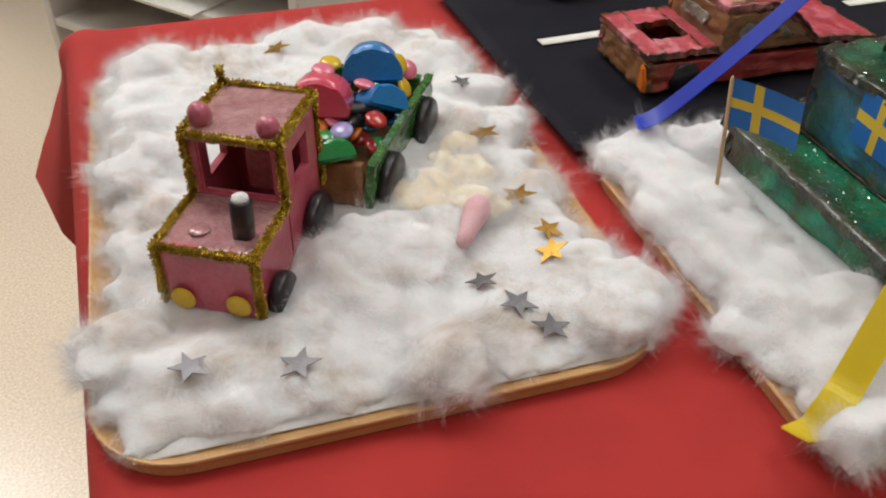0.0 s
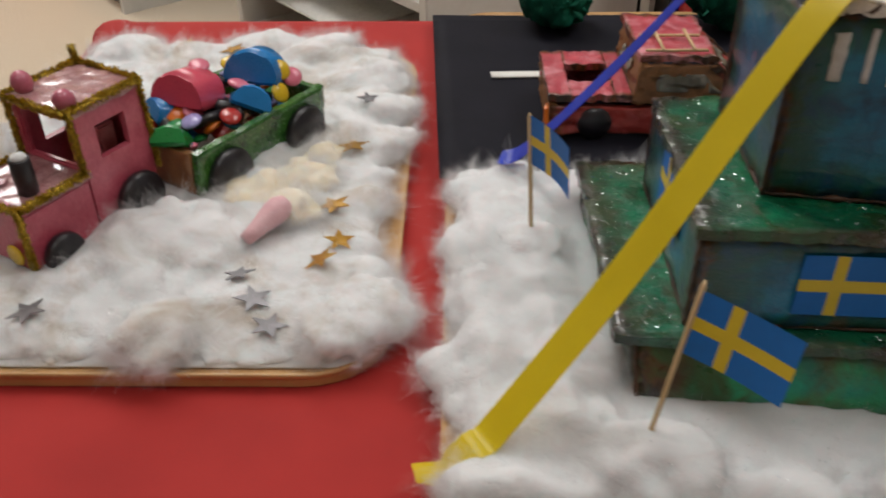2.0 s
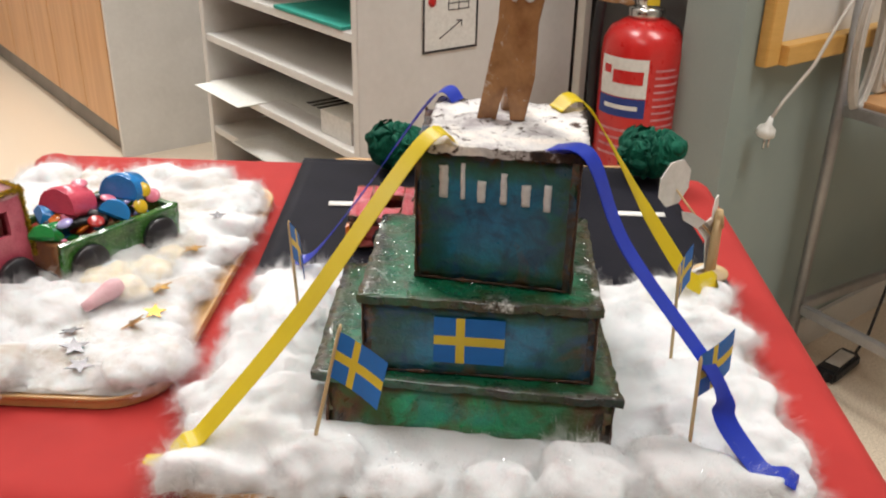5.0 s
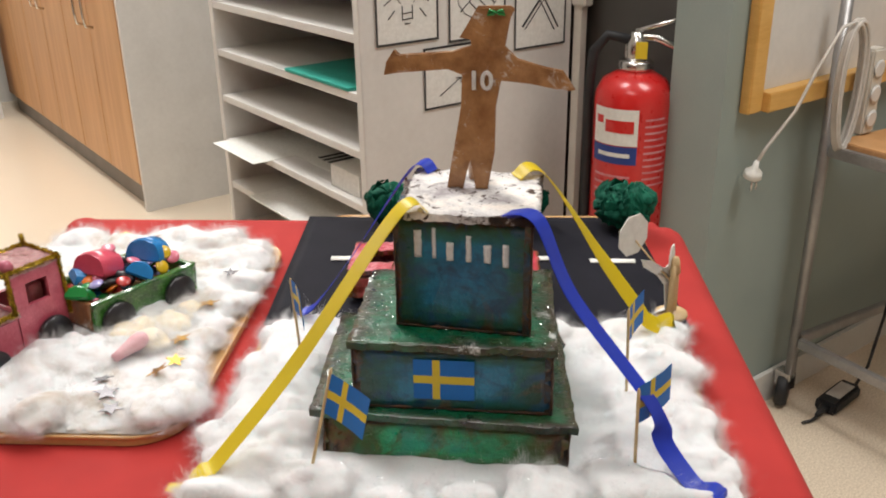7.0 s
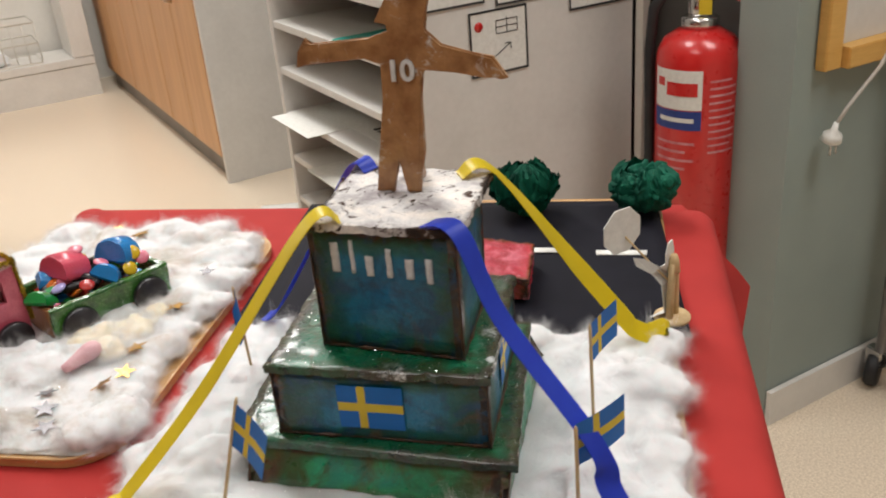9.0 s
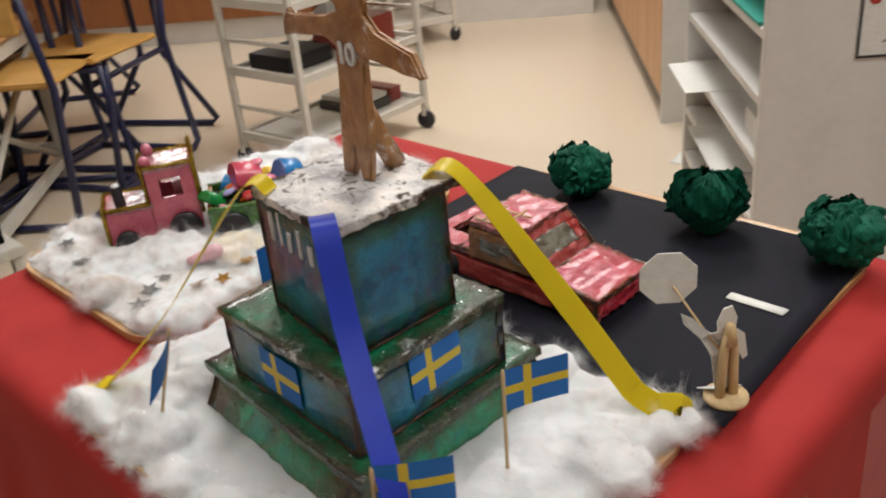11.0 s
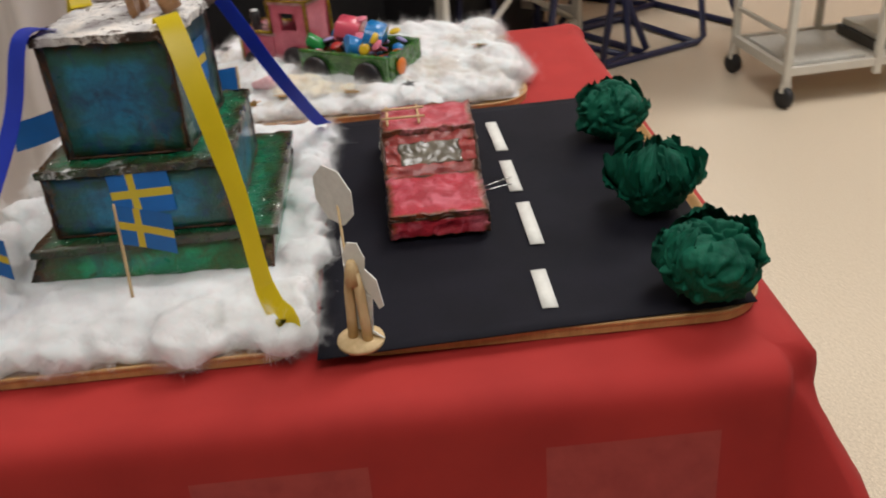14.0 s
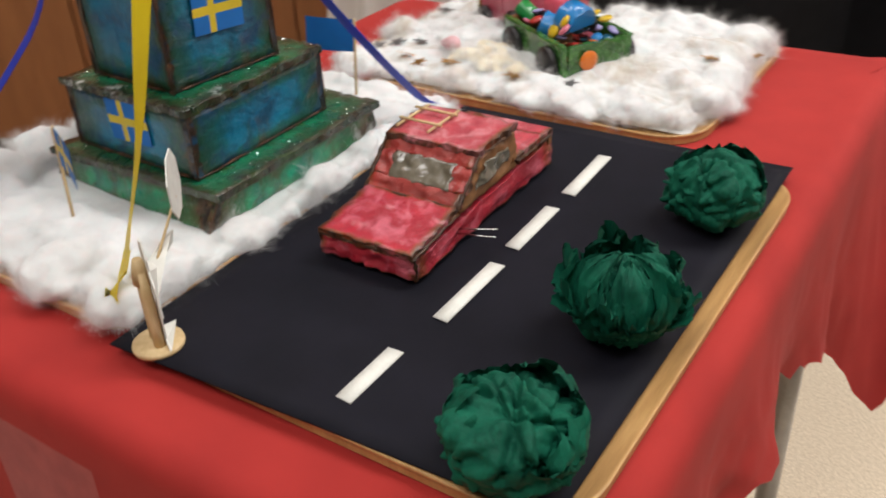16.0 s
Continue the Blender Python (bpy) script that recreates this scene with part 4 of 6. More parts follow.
# ---- ribbons ----
def ribbon(pts, width, material, label, twist=()):
    """A flat band along points; its width lies level, turned by twist degrees at each point."""
    pts = [Vector(p) for p in pts]
    fine = []
    for i in range(len(pts) - 1):
        p0, p1, p2, p3 = pts[max(i - 1, 0)], pts[i], pts[i + 1], pts[min(i + 2, len(pts) - 1)]
        w0, w1 = (twist[i], twist[i + 1]) if twist else (0, 0)
        for k in range(10):
            s = k / 10
            c = 0.5 * (2 * p1 + (p2 - p0) * s + (2 * p0 - 5 * p1 + 4 * p2 - p3) * s * s + (3 * p1 - p0 - 3 * p2 + p3) * s ** 3)
            c.z = max(c.z, on_bed(c.x, c.y, 0.0) + 0.0022)
            fine.append((c, w0 + (w1 - w0) * s))
    fine.append((pts[-1], twist[-1] if twist else 0))
    bm = bmesh.new()
    rows = []
    for i, (c, w) in enumerate(fine):
        d = (fine[min(i + 1, len(fine) - 1)][0] - fine[max(i - 1, 0)][0]).normalized()
        s = d.cross(Vector((0, 0, 1))).normalized()
        s = Matrix.Rotation(radians(w), 3, d) @ s
        n = d.cross(s) * 0.0003
        rows.append([bm.verts.new(c + s * width / 2 * a + n * (b + 0.5 * (1 - a * a))) for b in (1, -1) for a in (-1, 0, 1)])
    for a, b in zip(rows, rows[1:]):
        for k in (0, 1, 3, 4):
            bm.faces.new((a[k], a[k + 1], b[k + 1], b[k])).smooth = True
    return tagged(part("ribbon", bm, material), label, "ribbon", "ribbons from the pedestal's top corners")


ribbon([(-0.008, -0.046, Z3 + 0.001), (-0.0255, -0.0545, Z3 + 0.0014), (-0.09, -0.089, 0.826), (-0.140, -0.117, 0.768), (-0.155, -0.125, 0.753), (-0.172, -0.128, 0.754)], 0.0140, M["ribbon_yellow"],
       "yellow satin ribbon from pedestal top to tray corner", (0, -4, -9, -6, 0, 20))
ribbon([(0.045, -0.052, Z3 + 0.001), (0.0645, -0.0650, Z3 + 0.0012), (0.087, -0.077, 0.868), (0.137, -0.102, 0.806), (0.146, -0.110, 0.780), (0.168, -0.132, 0.758), (0.178, -0.138, 0.756)], 0.0142, M["ribbon_blue"],
       "blue satin ribbon from pedestal top to tray corner", (0, 0, 0, 0, 10, 0, 0))
ribbon([(0.052, 0.022, Z3 + 0.001), (0.072, 0.0315, Z3 + 0.0012), (0.124, 0.060, 0.832), (0.156, 0.072, 0.784), (0.163, 0.075, 0.774), (0.176, 0.082, 0.764), (0.188, 0.089, 0.752)], 0.0150, M["ribbon_yellow"],
       "yellow satin ribbon stretched to the road side of the tray", (0, 10, 50, 52, 50, 48, 45))
ribbon([(-0.008, 0.034, Z3 + 0.001), (-0.0235, 0.0425, Z3 + 0.0012), (-0.075, 0.070, 0.835), (-0.115, 0.094, 0.776), (-0.130, 0.100, 0.766)], 0.0130, M["ribbon_blue"],
       "blue satin ribbon stretched behind the pedestal", (0, -8, -20, -20, -6))


# ---- statue on the pedestal ----
def statue():
    """A flat biscuit figure with arms stretched out, a cap on its head and a rolled strut behind it."""
    outline = [(-17, 0), (-5, 0), (-3, 9), (1, 31), (3, 9), (4, 0), (13, 0), (18, 26), (18.5, 57), (21, 70), (21, 77), (42, 74), (60, 72), (70, 69), (74, 70), (65, 82), (33, 88),
               (23, 97), (26, 104), (27, 116), (31, 121), (28, 123), (6, 123), (-1, 112), (-7, 103), (2, 103), (3, 97), (-12, 94), (-50, 90), (-53, 95), (-59, 87), (-61, 78), (-50, 81), (-15, 84), (-4, 80), (-6, 58), (-12, 26)]
    bm = bmesh.new()
    prism(bm, [(0.001 * x, 0.001 * z) for x, z in outline], -0.0026, 0.0026, bevel=0.0013)
    for v in bm.verts:
        v.co = Vector((v.co.x, v.co.z, v.co.y))
        v.co.y += 0.0025 * hills(v.co.x * 35, v.co.z * 35, 1)
    tube(bm, [(0.003, 0.024, 0.0015), (0.003, 0.014, 0.022), (0.003, 0.006, 0.042), (0.003, 0.004, 0.046)], 0.006, 12, radii=[0.0068, 0.0064, 0.0058, 0.004])
    return bm


tagged(part("gingerbread_figure", statue(), M["iced_biscuit"], at=pose(0.020, 0.000, Z3, 0, 0, -4) @ Matrix.Diagonal((0.94, 1, 1, 1))), "flat gingerbread figure in a cap with outstretched arms", "figurine")
bm = bmesh.new()
for sx in (-1, 1):
    tube(bm, [(0, 0, 0), (sx * 0.004, 0, 0.0018), (sx * 0.0055, 0, -0.001), (sx * 0.001, 0, -0.0005)], 0.0011, 7)
tagged(part("icing_bow", bm, CANDY["green"], at=pose(0.037, -0.0050, Z3 + 0.119)), "tiny green icing bow on the figure's cap", "decoration")


num = bpy.data.curves.new("icing_number", "FONT")
num.body, num.size, num.extrude, num.bevel_depth, num.align_x = "10", 0.017, 0.0004, 0.0005, "CENTER"
num_ob = bpy.data.objects.new("icing_number", num)
scene.collection.objects.link(num_ob)
dg = bpy.context.evaluated_depsgraph_get()
num_mesh = bpy.data.meshes.new_from_object(num_ob.evaluated_get(dg), depsgraph=dg)
bpy.data.objects.remove(num_ob)
num_mesh.materials.append(M["sugar"])
num_ob = new("icing_number", num_mesh)
num_ob.matrix_world = pose(0.0270, -0.0052, Z3 + 0.070, 90, 0, -4)
tagged(num_ob, "white icing number ten on the gingerbread figure", "lettering")

# ---- icing letters as plain bars on the front ----
fa, fb = Vector((*UP[0], 0)), Vector((*UP[1], 0))
fdir = (fb - fa).normalized()
fyaw = math.degrees(math.atan2(fdir.y, fdir.x))
lettering = thing("icing_lettering", pose(fa.x, fa.y, 0.882, 0, 0, fyaw), "row of white icing strokes on the blue front", "lettering")
for k, (bx, bh, bw, dz) in enumerate(((0.016, 0.019, 0.0052, 0), (0.0270, 0.021, 0.0026, 0), (0.0375, 0.0125, 0.0050, -0.001), (0.0500, 0.018, 0.0036, -0.001), (0.0625, 0.0125, 0.0050, -0.001), (0.0745, 0.0155, 0.0042, -0.003))):
    bm = bmesh.new()
    n = 7
    tube(bm, [(bx + 0.0004 * hills(q * 1.9, k, 1), -0.0002, dz + bh * q / n) for q in range(n + 1)], 0.001, 10, radii=[bw / 2 * (1 + 0.25 * hills(q * 1.4, k, 3)) for q in range(n + 1)])
    for v in bm.verts:
        v.co.y *= 0.0012 / (bw / 2)
    part("icing_bar", bm, M["sugar"], lettering)


# ---- the truck on the paper road ----
def truck():
    """A biscuit pick-up: slabs for bonnet, cab and bed, with gelatine panes."""
    root = thing("gingerbread_truck", pose(-0.010, 0.187, ROADZ + 0.0008, 0, 0, 0.5), "red-pink glazed gingerbread pick-up truck on the paper road", "toy truck")
    w, th = 0.035, 0.0045

    def slab(name, pts, t, mat_, label="", seed=0.0):
        """A plate over four corners in space, t thick along its normal."""
        p = [Vector(q) for q in pts]
        nrm = (p[1] - p[0]).cross(p[3] - p[0]).normalized()
        bm = bmesh.new()
        nx, ny = 18, 12
        sheets = []
        for off in (0.0, -t):
            rows = []
            for j in range(ny + 1):
                row = []
                for i in range(nx + 1):
                    s, r = i / nx, j / ny
                    c = (p[0] * (1 - s) + p[1] * s) * (1 - r) + (p[3] * (1 - s) + p[2] * s) * r
                    k = 170
                    c = c + nrm * (off + 0.0019 * hills(c.x * k, c.y * k, c.z * k + seed)) + 0.0022 * Vector((hills(c.y * k, c.z * k, seed + 1), hills(c.z * k, c.x * k, seed + 2), 0))
                    row.append(bm.verts.new(c))
                rows.append(row)
            sheets.append(rows)
        hi, lo = sheets
        for j in range(ny):
            for i in range(nx):
                bm.faces.new((hi[j][i], hi[j][i + 1], hi[j + 1][i + 1], hi[j + 1][i])).smooth = True
                bm.faces.new((lo[j][i], lo[j + 1][i], lo[j + 1][i + 1], lo[j][i + 1]))
        for i in range(nx):
            bm.faces.new((lo[0][i], lo[0][i + 1], hi[0][i + 1], hi[0][i]))
            bm.faces.new((lo[ny][i + 1], lo[ny][i], hi[ny][i], hi[ny][i + 1]))
        for j in range(ny):
            bm.faces.new((lo[j + 1][0], lo[j][0], hi[j][0], hi[j + 1][0]))
            bm.faces.new((lo[j][nx], lo[j + 1][nx], hi[j + 1][nx], hi[j][nx]))
        if isinstance(mat_, str):
            ext = [max(v[k] for v in p) - min(v[k] for v in p) for k in range(3)]
            thin = ext.index(min(ext))
            mat_ = TRUCK[mat_, tuple(k for k in range(3) if k != thin)]
        return part(name, bm, mat_, root, label)

    f, h, c0, c1, r = 0.090, 0.024, 0.040, 0.012, -0.087     # nose, bonnet height, windscreen foot and head, tail
    hz, rz, bz = 0.027, 0.056, 0.030
    slab("bonnet", [(c0, -w, hz + 0.001), (f, -w, hz - 0.006), (f, w, hz - 0.006), (c0, w, hz + 0.001)], th, "red", "mottled pink bonnet", 1)
    slab("front_plate", [(f - 0.001, -w, 0.003), (f - 0.001, w, 0.003), (f - 0.001, w, hz - 0.010), (f - 0.001, -w, hz - 0.010)], th, "red", "", 2)
    slab("roof", [(-0.034, -w, rz), (c1 + 0.002, -w, rz - 0.001), (c1 + 0.002, w, rz - 0.001), (-0.034, w, rz)], th, "rose", "pale pink roof plate", 3)
    # windscreen frame as four strips round a pane
    def ws(y, s):
        return (c0 + (c1 - c0) * s, y, hz + (rz - 0.004 - hz) * s)
    for name, y0, y1, s0, s1 in (("windscreen_sill", -w, w, 0.0, 0.28), ("windscreen_header", -w, w, 0.74, 1.0), ("windscreen_pillar", -w, -0.023, 0.28, 0.74), ("windscreen_pillar", 0.022, w, 0.28, 0.74)):
        slab(name, [ws(y0, s0), ws(y1, s0), ws(y1, s1), ws(y0, s1)], th, "brick", "", 4 + s0)
    slab("windscreen", [ws(-0.024, 0.26), ws(0.023, 0.26), ws(0.023, 0.76), ws(-0.024, 0.76)], 0.0015, M["glass"], "crinkled clear gelatine pane", 5)
    for sy, nm in ((-1, 0), (1, 1)):
        y = sy * w
        order = (0, 1, 2, 3) if sy < 0 else (1, 0, 3, 2)
        q = [(r, y, 0.003), (f - 0.002, y, 0.003), (f - 0.002, y, hz - 0.011), (r, y, bz - 0.007)]
        slab("side_plate", [q[i] for i in order], th, "brick" if sy < 0 else "red", "", 6 + nm)
        q = [(-0.036, y, bz - 0.006), (c0 - 0.002, y, hz - 0.004), (c1, y, rz - 0.006), (-0.032, y, rz - 0.006)]
        slab("cab_side", [q[i] for i in order], 0.003, M["biscuit"], "bare brown cab side", 8 + nm)
        yy = sy * (w + 0.0012)
        q = [(-0.022, yy, bz + 0.003), (c0 - 0.020, yy, hz + 0.004), (c1 - 0.006, yy, rz - 0.012), (-0.022, yy, rz - 0.012)]
        slab("side_window", [q[i] for i in order], 0.001, M["glass"], "dull gelatine side window", 9)
        for wx in (-0.058, 0.058) if sy < 0 else ():
            bm = bmesh.new()
            lathe(bm, [(0.002, 0), (0.0105, 0.0005), (0.0112, 0.003), (0.0105, 0.0055), (0.002, 0.006)], 18, pose(wx, sy * (w - 0.004), 0.0105, -90 * sy))
            part("wheel", bm, M["liquorice"], root)
    slab("cab_back", [(-0.035, w, bz - 0.003), (-0.035, -w, bz - 0.003), (-0.033, -w, rz - 0.005), (-0.033, w, rz - 0.005)], th, M["biscuit"], "brown cab back", 10)
    slab("back_window", [(-0.0365, 0.016, bz + 0.006), (-0.0365, -0.016, bz + 0.006), (-0.0352, -0.016, rz - 0.012), (-0.0352, 0.016, rz - 0.012)], 0.001, M["glass"], "", 10)
    slab("tail_plate", [(r, w, 0.003), (r, -w, 0.003), (r, -w, bz - 0.006), (r, w, bz - 0.006)], th, M["biscuit"], "bare brown tail plate", 11)
    # bed cover with its square hole: four strips
    for x0, x1, y0, y1 in ((r - 0.001, -0.074, -w, w), (-0.046, -0.036, -w, w), (-0.074, -0.046, -w, -0.013), (-0.074, -0.046, 0.013, w)):
        slab("bed_cover", [(x0, y0, bz), (x1, y0, bz), (x1, y1, bz), (x0, y1, bz)], th, "rose", "", 12 + x0)
    for ly in (-0.030,):
        bm = bmesh.new()
        prism(bm, [(0, 0), (0.008, 0.0), (0.008, 0.006), (0.005, 0.015), (0.001, 0.017)], 0, 0.003, bevel=0.0008)
        part("tail_lamp", bm, CANDY["orange"], root, "orange jelly tail lamp", at=pose(r - 0.0005, ly - 0.004, 0.006, 90, 0, -90) @ pose(-0.004, 0, 0))
    # caramel seams where the plates meet
    for a, b in ((ws(-w, 0.0), ws(w, 0.0)), (ws(-w, 1.0), ws(w, 1.0)), (ws(-w, 0.0), ws(-w, 1.0)), (ws(w, 0.0), ws(w, 1.0)), ((f - 0.001, -w, hz - 0.009), (f - 0.001, w, hz - 0.009)), ((f - 0.002, w, 0.003), (f - 0.002, w, hz - 0.009)),
                 ((f - 0.002, -w, 0.003), (f - 0.002, -w, hz - 0.009)), ((c0, w, hz - 0.003), (f, w, hz - 0.009)), ((-0.035, -w, bz - 0.002), (-0.035, w, bz - 0.002)), ((r, w, bz - 0.004), (-0.036, w, bz - 0.004)), ((-0.034, w, rz - 0.005), (c1, w, rz - 0.005))):
        a, b = Vector(a), Vector(b)
        n = 12
        bm = bmesh.new()
        tube(bm, [a.lerp(b, q / n) + 0.0009 * Vector((hills(q * 1.3, a.x * 90, 1), hills(q * 1.3, a.y * 90, 5), hills(q * 1.7, a.z * 90, 9))) for q in range(n + 1)], 0.001, 6, radii=[max(0.0005, 0.0012 + 0.0012 * hills(q * 1.5, a.x * 70, b.y * 70)) for q in range(n + 1)])
        part("caramel_seam", bm, M["dark_biscuit"], root, "dark caramel seam")
    # roof rack of pale sticks
    for a, b in (((-0.030, -0.030), (0.008, -0.030)), ((-0.030, -0.006), (0.008, -0.006)), ((-0.020, -0.034), (-0.020, -0.001)), ((-0.001, -0.034), (-0.001, -0.001))):
        bm = bmesh.new()
        up = 0.0015 if a[1] == b[1] else 0.0032
        tube(bm, [(a[0], a[1], rz + up), (b[0], b[1], rz + up)], 0.0010, 7)
        part("roof_rack_stick", bm, M["pick"], root)
    for dz in (0.0, 0.003):
        bm = bmesh.new()
        tube(bm, [(0.040, w - 0.002, 0.010 + dz), (0.036 - dz, w + 0.024, 0.012 + dz * 1.4)], 0.0005, 6)
        part("side_stick", bm, M["chrome"], root, "thin clear stick")
    return root


truck()


# ---- crumpled crepe-paper bushes ----
def crumple(bm, centre, radius, seed, squash=0.9, facets=34, sharp=1.7):
    """A ball of crushed crepe: soft hollows and ridges, with pleats gathered towards a few pinched places."""
    rnd = np.random.RandomState(int(seed * 10))
    b = bmesh.new()
    bmesh.ops.create_icosphere(b, subdivisions=6, radius=1.0)
    d = np.array([v.co.normalized()[:] for v in b.verts])
    face = rnd.normal(0, 1, (facets, 3))
    face /= np.linalg.norm(face, axis=1)[:, None]
    near = rnd.uniform(0.84, 1.0, facets)
    reach = near / np.maximum(d @ face.T, 0.05)
    r = -np.log(np.sum(np.exp(-14 * reach), axis=1)) / 14 + 0.03
    r = np.clip(r, 0.6, 1.10)
    # pleats that run out from pinched places, strongest at some way from them
    for k in range(7):
        pole = rnd.normal(0, 1, 3)
        pole[2] = abs(pole[2]) * (0.7 if k < 3 else 0.1)
        pole /= np.linalg.norm(pole)
        side = np.cross(pole, (0.31, 0.77, 0.55))
        side /= np.linalg.norm(side)
        third = np.cross(pole, side)
        dist = np.arccos(np.clip(d @ pole, -1, 1))
        ang = np.arctan2(d @ third, d @ side)
        wave = np.sin(ang * rnd.randint(5, 9) + 2.2 * np.sin(ang * 2 + rnd.uniform(0, 6)) + 1.6 * dist)
        r = r + 0.045 * sharp * (np.abs(wave) ** 0.7 * np.sign(wave)) * np.exp(-((dist - 0.40) / 0.30) ** 2) - 0.15 * np.exp(-(dist / 0.15) ** 2)
    # long creases
    for k in range(30):
        m = rnd.normal(0, 1, 3)
        m[2] *= 0.5
        m /= np.linalg.norm(m)
        where = rnd.normal(0, 1, 3)
        where /= np.linalg.norm(where)
        bend = 0.10 * np.sin(3 * (d @ where) + k)
        off = (d @ m + bend - rnd.uniform(-0.4, 0.4)) / rnd.uniform(0.035, 0.09)
        mask = np.clip((d @ where - 0.2) * 2.0, 0, 1)
        r = r - rnd.uniform(0.05, 0.12) * sharp * mask * np.exp(-off ** 2)
    for v, dd, rr in zip(b.verts, d, r):
        q = dd * 3
        rr = rr * (1 + 0.10 * hills(q[0] * 0.4 + seed, q[1] * 0.4, q[2] * 0.4) + 0.030 * hills(q[0] * 1.6, q[1] * 1.6, q[2] * 1.6 + seed) + 0.016 * hills(q[0] * 4, q[1] * 4, q[2] * 4 + seed))
        v.co = Vector((dd[0] * rr, dd[1] * rr, dd[2] * rr * squash)) * radius + Vector(centre)
        v.co.z = max(v.co.z, 0.0)
    for f in b.faces:
        f.smooth = True
    return merge(bm, b)


def flap(centre, radius, yaw, rise, spread, lift, seed, squash=0.9):
    """A loose lip of the same paper lying over the ball like a cabbage leaf, its upper rim torn and curled away."""
    bm = bmesh.new()
    nu, nv = 30, 14
    for side in (0, 1):
        g = []
        for j in range(nv + 1):
            row = []
            for i in range(nu + 1):
                a, b = i / nu * 2 - 1, j / nv
                rag = 0.32 * hills(a * 3.0, seed, 3) + 0.20 * hills(a * 9, seed, 8)
                lon = radians(yaw + a * spread + 9 * hills(a * 3, b * 4, seed + 6))
                lat = radians(-38 + (38 + rise) * b * (1 + rag) * (1 - 0.30 * a * a))
                rr = radius * (0.96 + lift * b ** 2.2 * (0.7 + 0.5 * hills(a * 2.2, seed, 6)) + 0.010 * math.sin(a * 14 + 5 * hills(a * 3, b * 2, seed)) * b + 0.11 * hills(a * 4, b * 3.5, seed) + 0.09 * hills(a * 8 + seed, b * 7, 2) - 0.06 * abs(hills(a * 5 + 3 * b, b * 6 - 2 * a, seed + 9)) + 0.05 * abs(hills(a * 13, b * 9 + seed, 5)) - 0.10 * abs(a) ** 3) - 0.0005 * side
                p = Vector((math.cos(lat) * math.cos(lon), math.cos(lat) * math.sin(lon), math.sin(lat) * squash)) * rr + Vector(centre)
                p.z = max(p.z, 0.0)
                row.append(bm.verts.new(p))
            g.append(row)
        for j in range(nv):
            for i in range(nu):
                bm.faces.new((g[j][i], g[j][i + 1], g[j + 1][i + 1], g[j + 1][i])).smooth = True
    return bm


BUSHES = "crepe-paper bushes beside the road"


def bush(place, radius, seed, flaps, label, squash=0.92):
    """flaps: yaw, rise of the rim above the middle in degrees, half spread in degrees, how far the rim curls out."""
    bm = bmesh.new()
    mid = (0, 0, radius * squash * 0.90)
    crumple(bm, mid, radius, seed, squash)
    ob = tagged(part("paper_bush", bm, M["crepe"], at=pose(*place, ROADZ)), label, "paper bush", BUSHES)
    for k, (yaw, rise, spread, lift) in enumerate(flaps):
        part("paper_flap", flap(mid, radius, yaw, rise, spread, lift, seed + k * 2.7, squash), M["crepe"], ob, "loose curled lip of green crepe paper")
    return ob


bush((0.179, 0.346), 0.0315, 1.3, ((15, 14, 80, 0.16), (110, 40, 55, 0.16), (175, 52, 50, 0.14), (255, 26, 60, 0.14), (300, 55, 45, 0.16)), "crumpled green crepe-paper bush at the road corner")
bush((0.062, 0.345), 0.0262, 4.1, ((20, 6, 70, 0.36), (75, 38, 34, 0.72), (112, 14, 45, 0.56), (150, 60, 32, 0.62), (190, 16, 42, 0.66), (215, 52, 32, 0.78), (262, 12, 44, 0.60), (290, 46, 36, 0.76), (335, 64, 30, 0.58), (40, 76, 44, 0.48), (0, 32, 32, 0.60),
                                   (100, 72, 40, 0.42), (230, 74, 38, 0.50), (310, 78, 34, 0.40)), "ragged open green crepe-paper bush", 0.95)
bush((-0.076, 0.348), 0.0298, 7.7, ((40, 20, 70, 0.14), (150, 52, 50, 0.16), (225, 34, 60, 0.16), (320, 50, 45, 0.14)), "round crumpled green crepe-paper bush")

# ---- figure with a paddle sign ----
MX, MY = 0.194, 0.131


def doll():
    """A clothes-peg figure on a wooden disc, with a paper outline behind it."""
    bm = bmesh.new()
    lathe(bm, [(0.0005, 0.0), (0.0115, 0.0), (0.0118, 0.001), (0.0115, 0.0026), (0.0005, 0.0026)], 28, None)
    for sx in (-1, 1):
        tube(bm, [(sx * 0.0042, 0, 0.0024), (sx * 0.0036, 0, 0.014), (sx * 0.0028, 0, 0.030), (sx * 0.0018, 0, 0.040)], 0.002, 8, radii=[0.0026, 0.0026, 0.0026, 0.002])
    tube(bm, [(0, 0, 0.034), (0, 0, 0.042), (0, 0, 0.046)], 0.003, 10, radii=[0.0042, 0.0032, 0.002])
    sheet = [(-0.0085, 0.003), (-0.004, 0.006), (-0.0055, 0.026), (-0.0080, 0.034), (-0.0120, 0.040), (-0.0128, 0.046), (-0.0100, 0.045), (-0.0060, 0.039), (-0.0040, 0.041), (-0.0046, 0.047), (-0.002, 0.054), (0.002, 0.0545), (0.0046, 0.047), (0.0040, 0.041),
             (0.0085, 0.036), (0.0105, 0.022), (0.0085, 0.020), (0.0060, 0.026), (0.0045, 0.006), (0.0090, 0.003)]
    b = bmesh.new()
    prism(b, [(1.28 * x, z) for x, z in sheet], -0.0004, 0.0004)
    for v in b.verts:
        v.co.z -= 1.6 * max(0.0, -v.co.x - 0.006)
    merge(bm, b, pose(0, 0.0030, 0, 90), 1)
    return bm


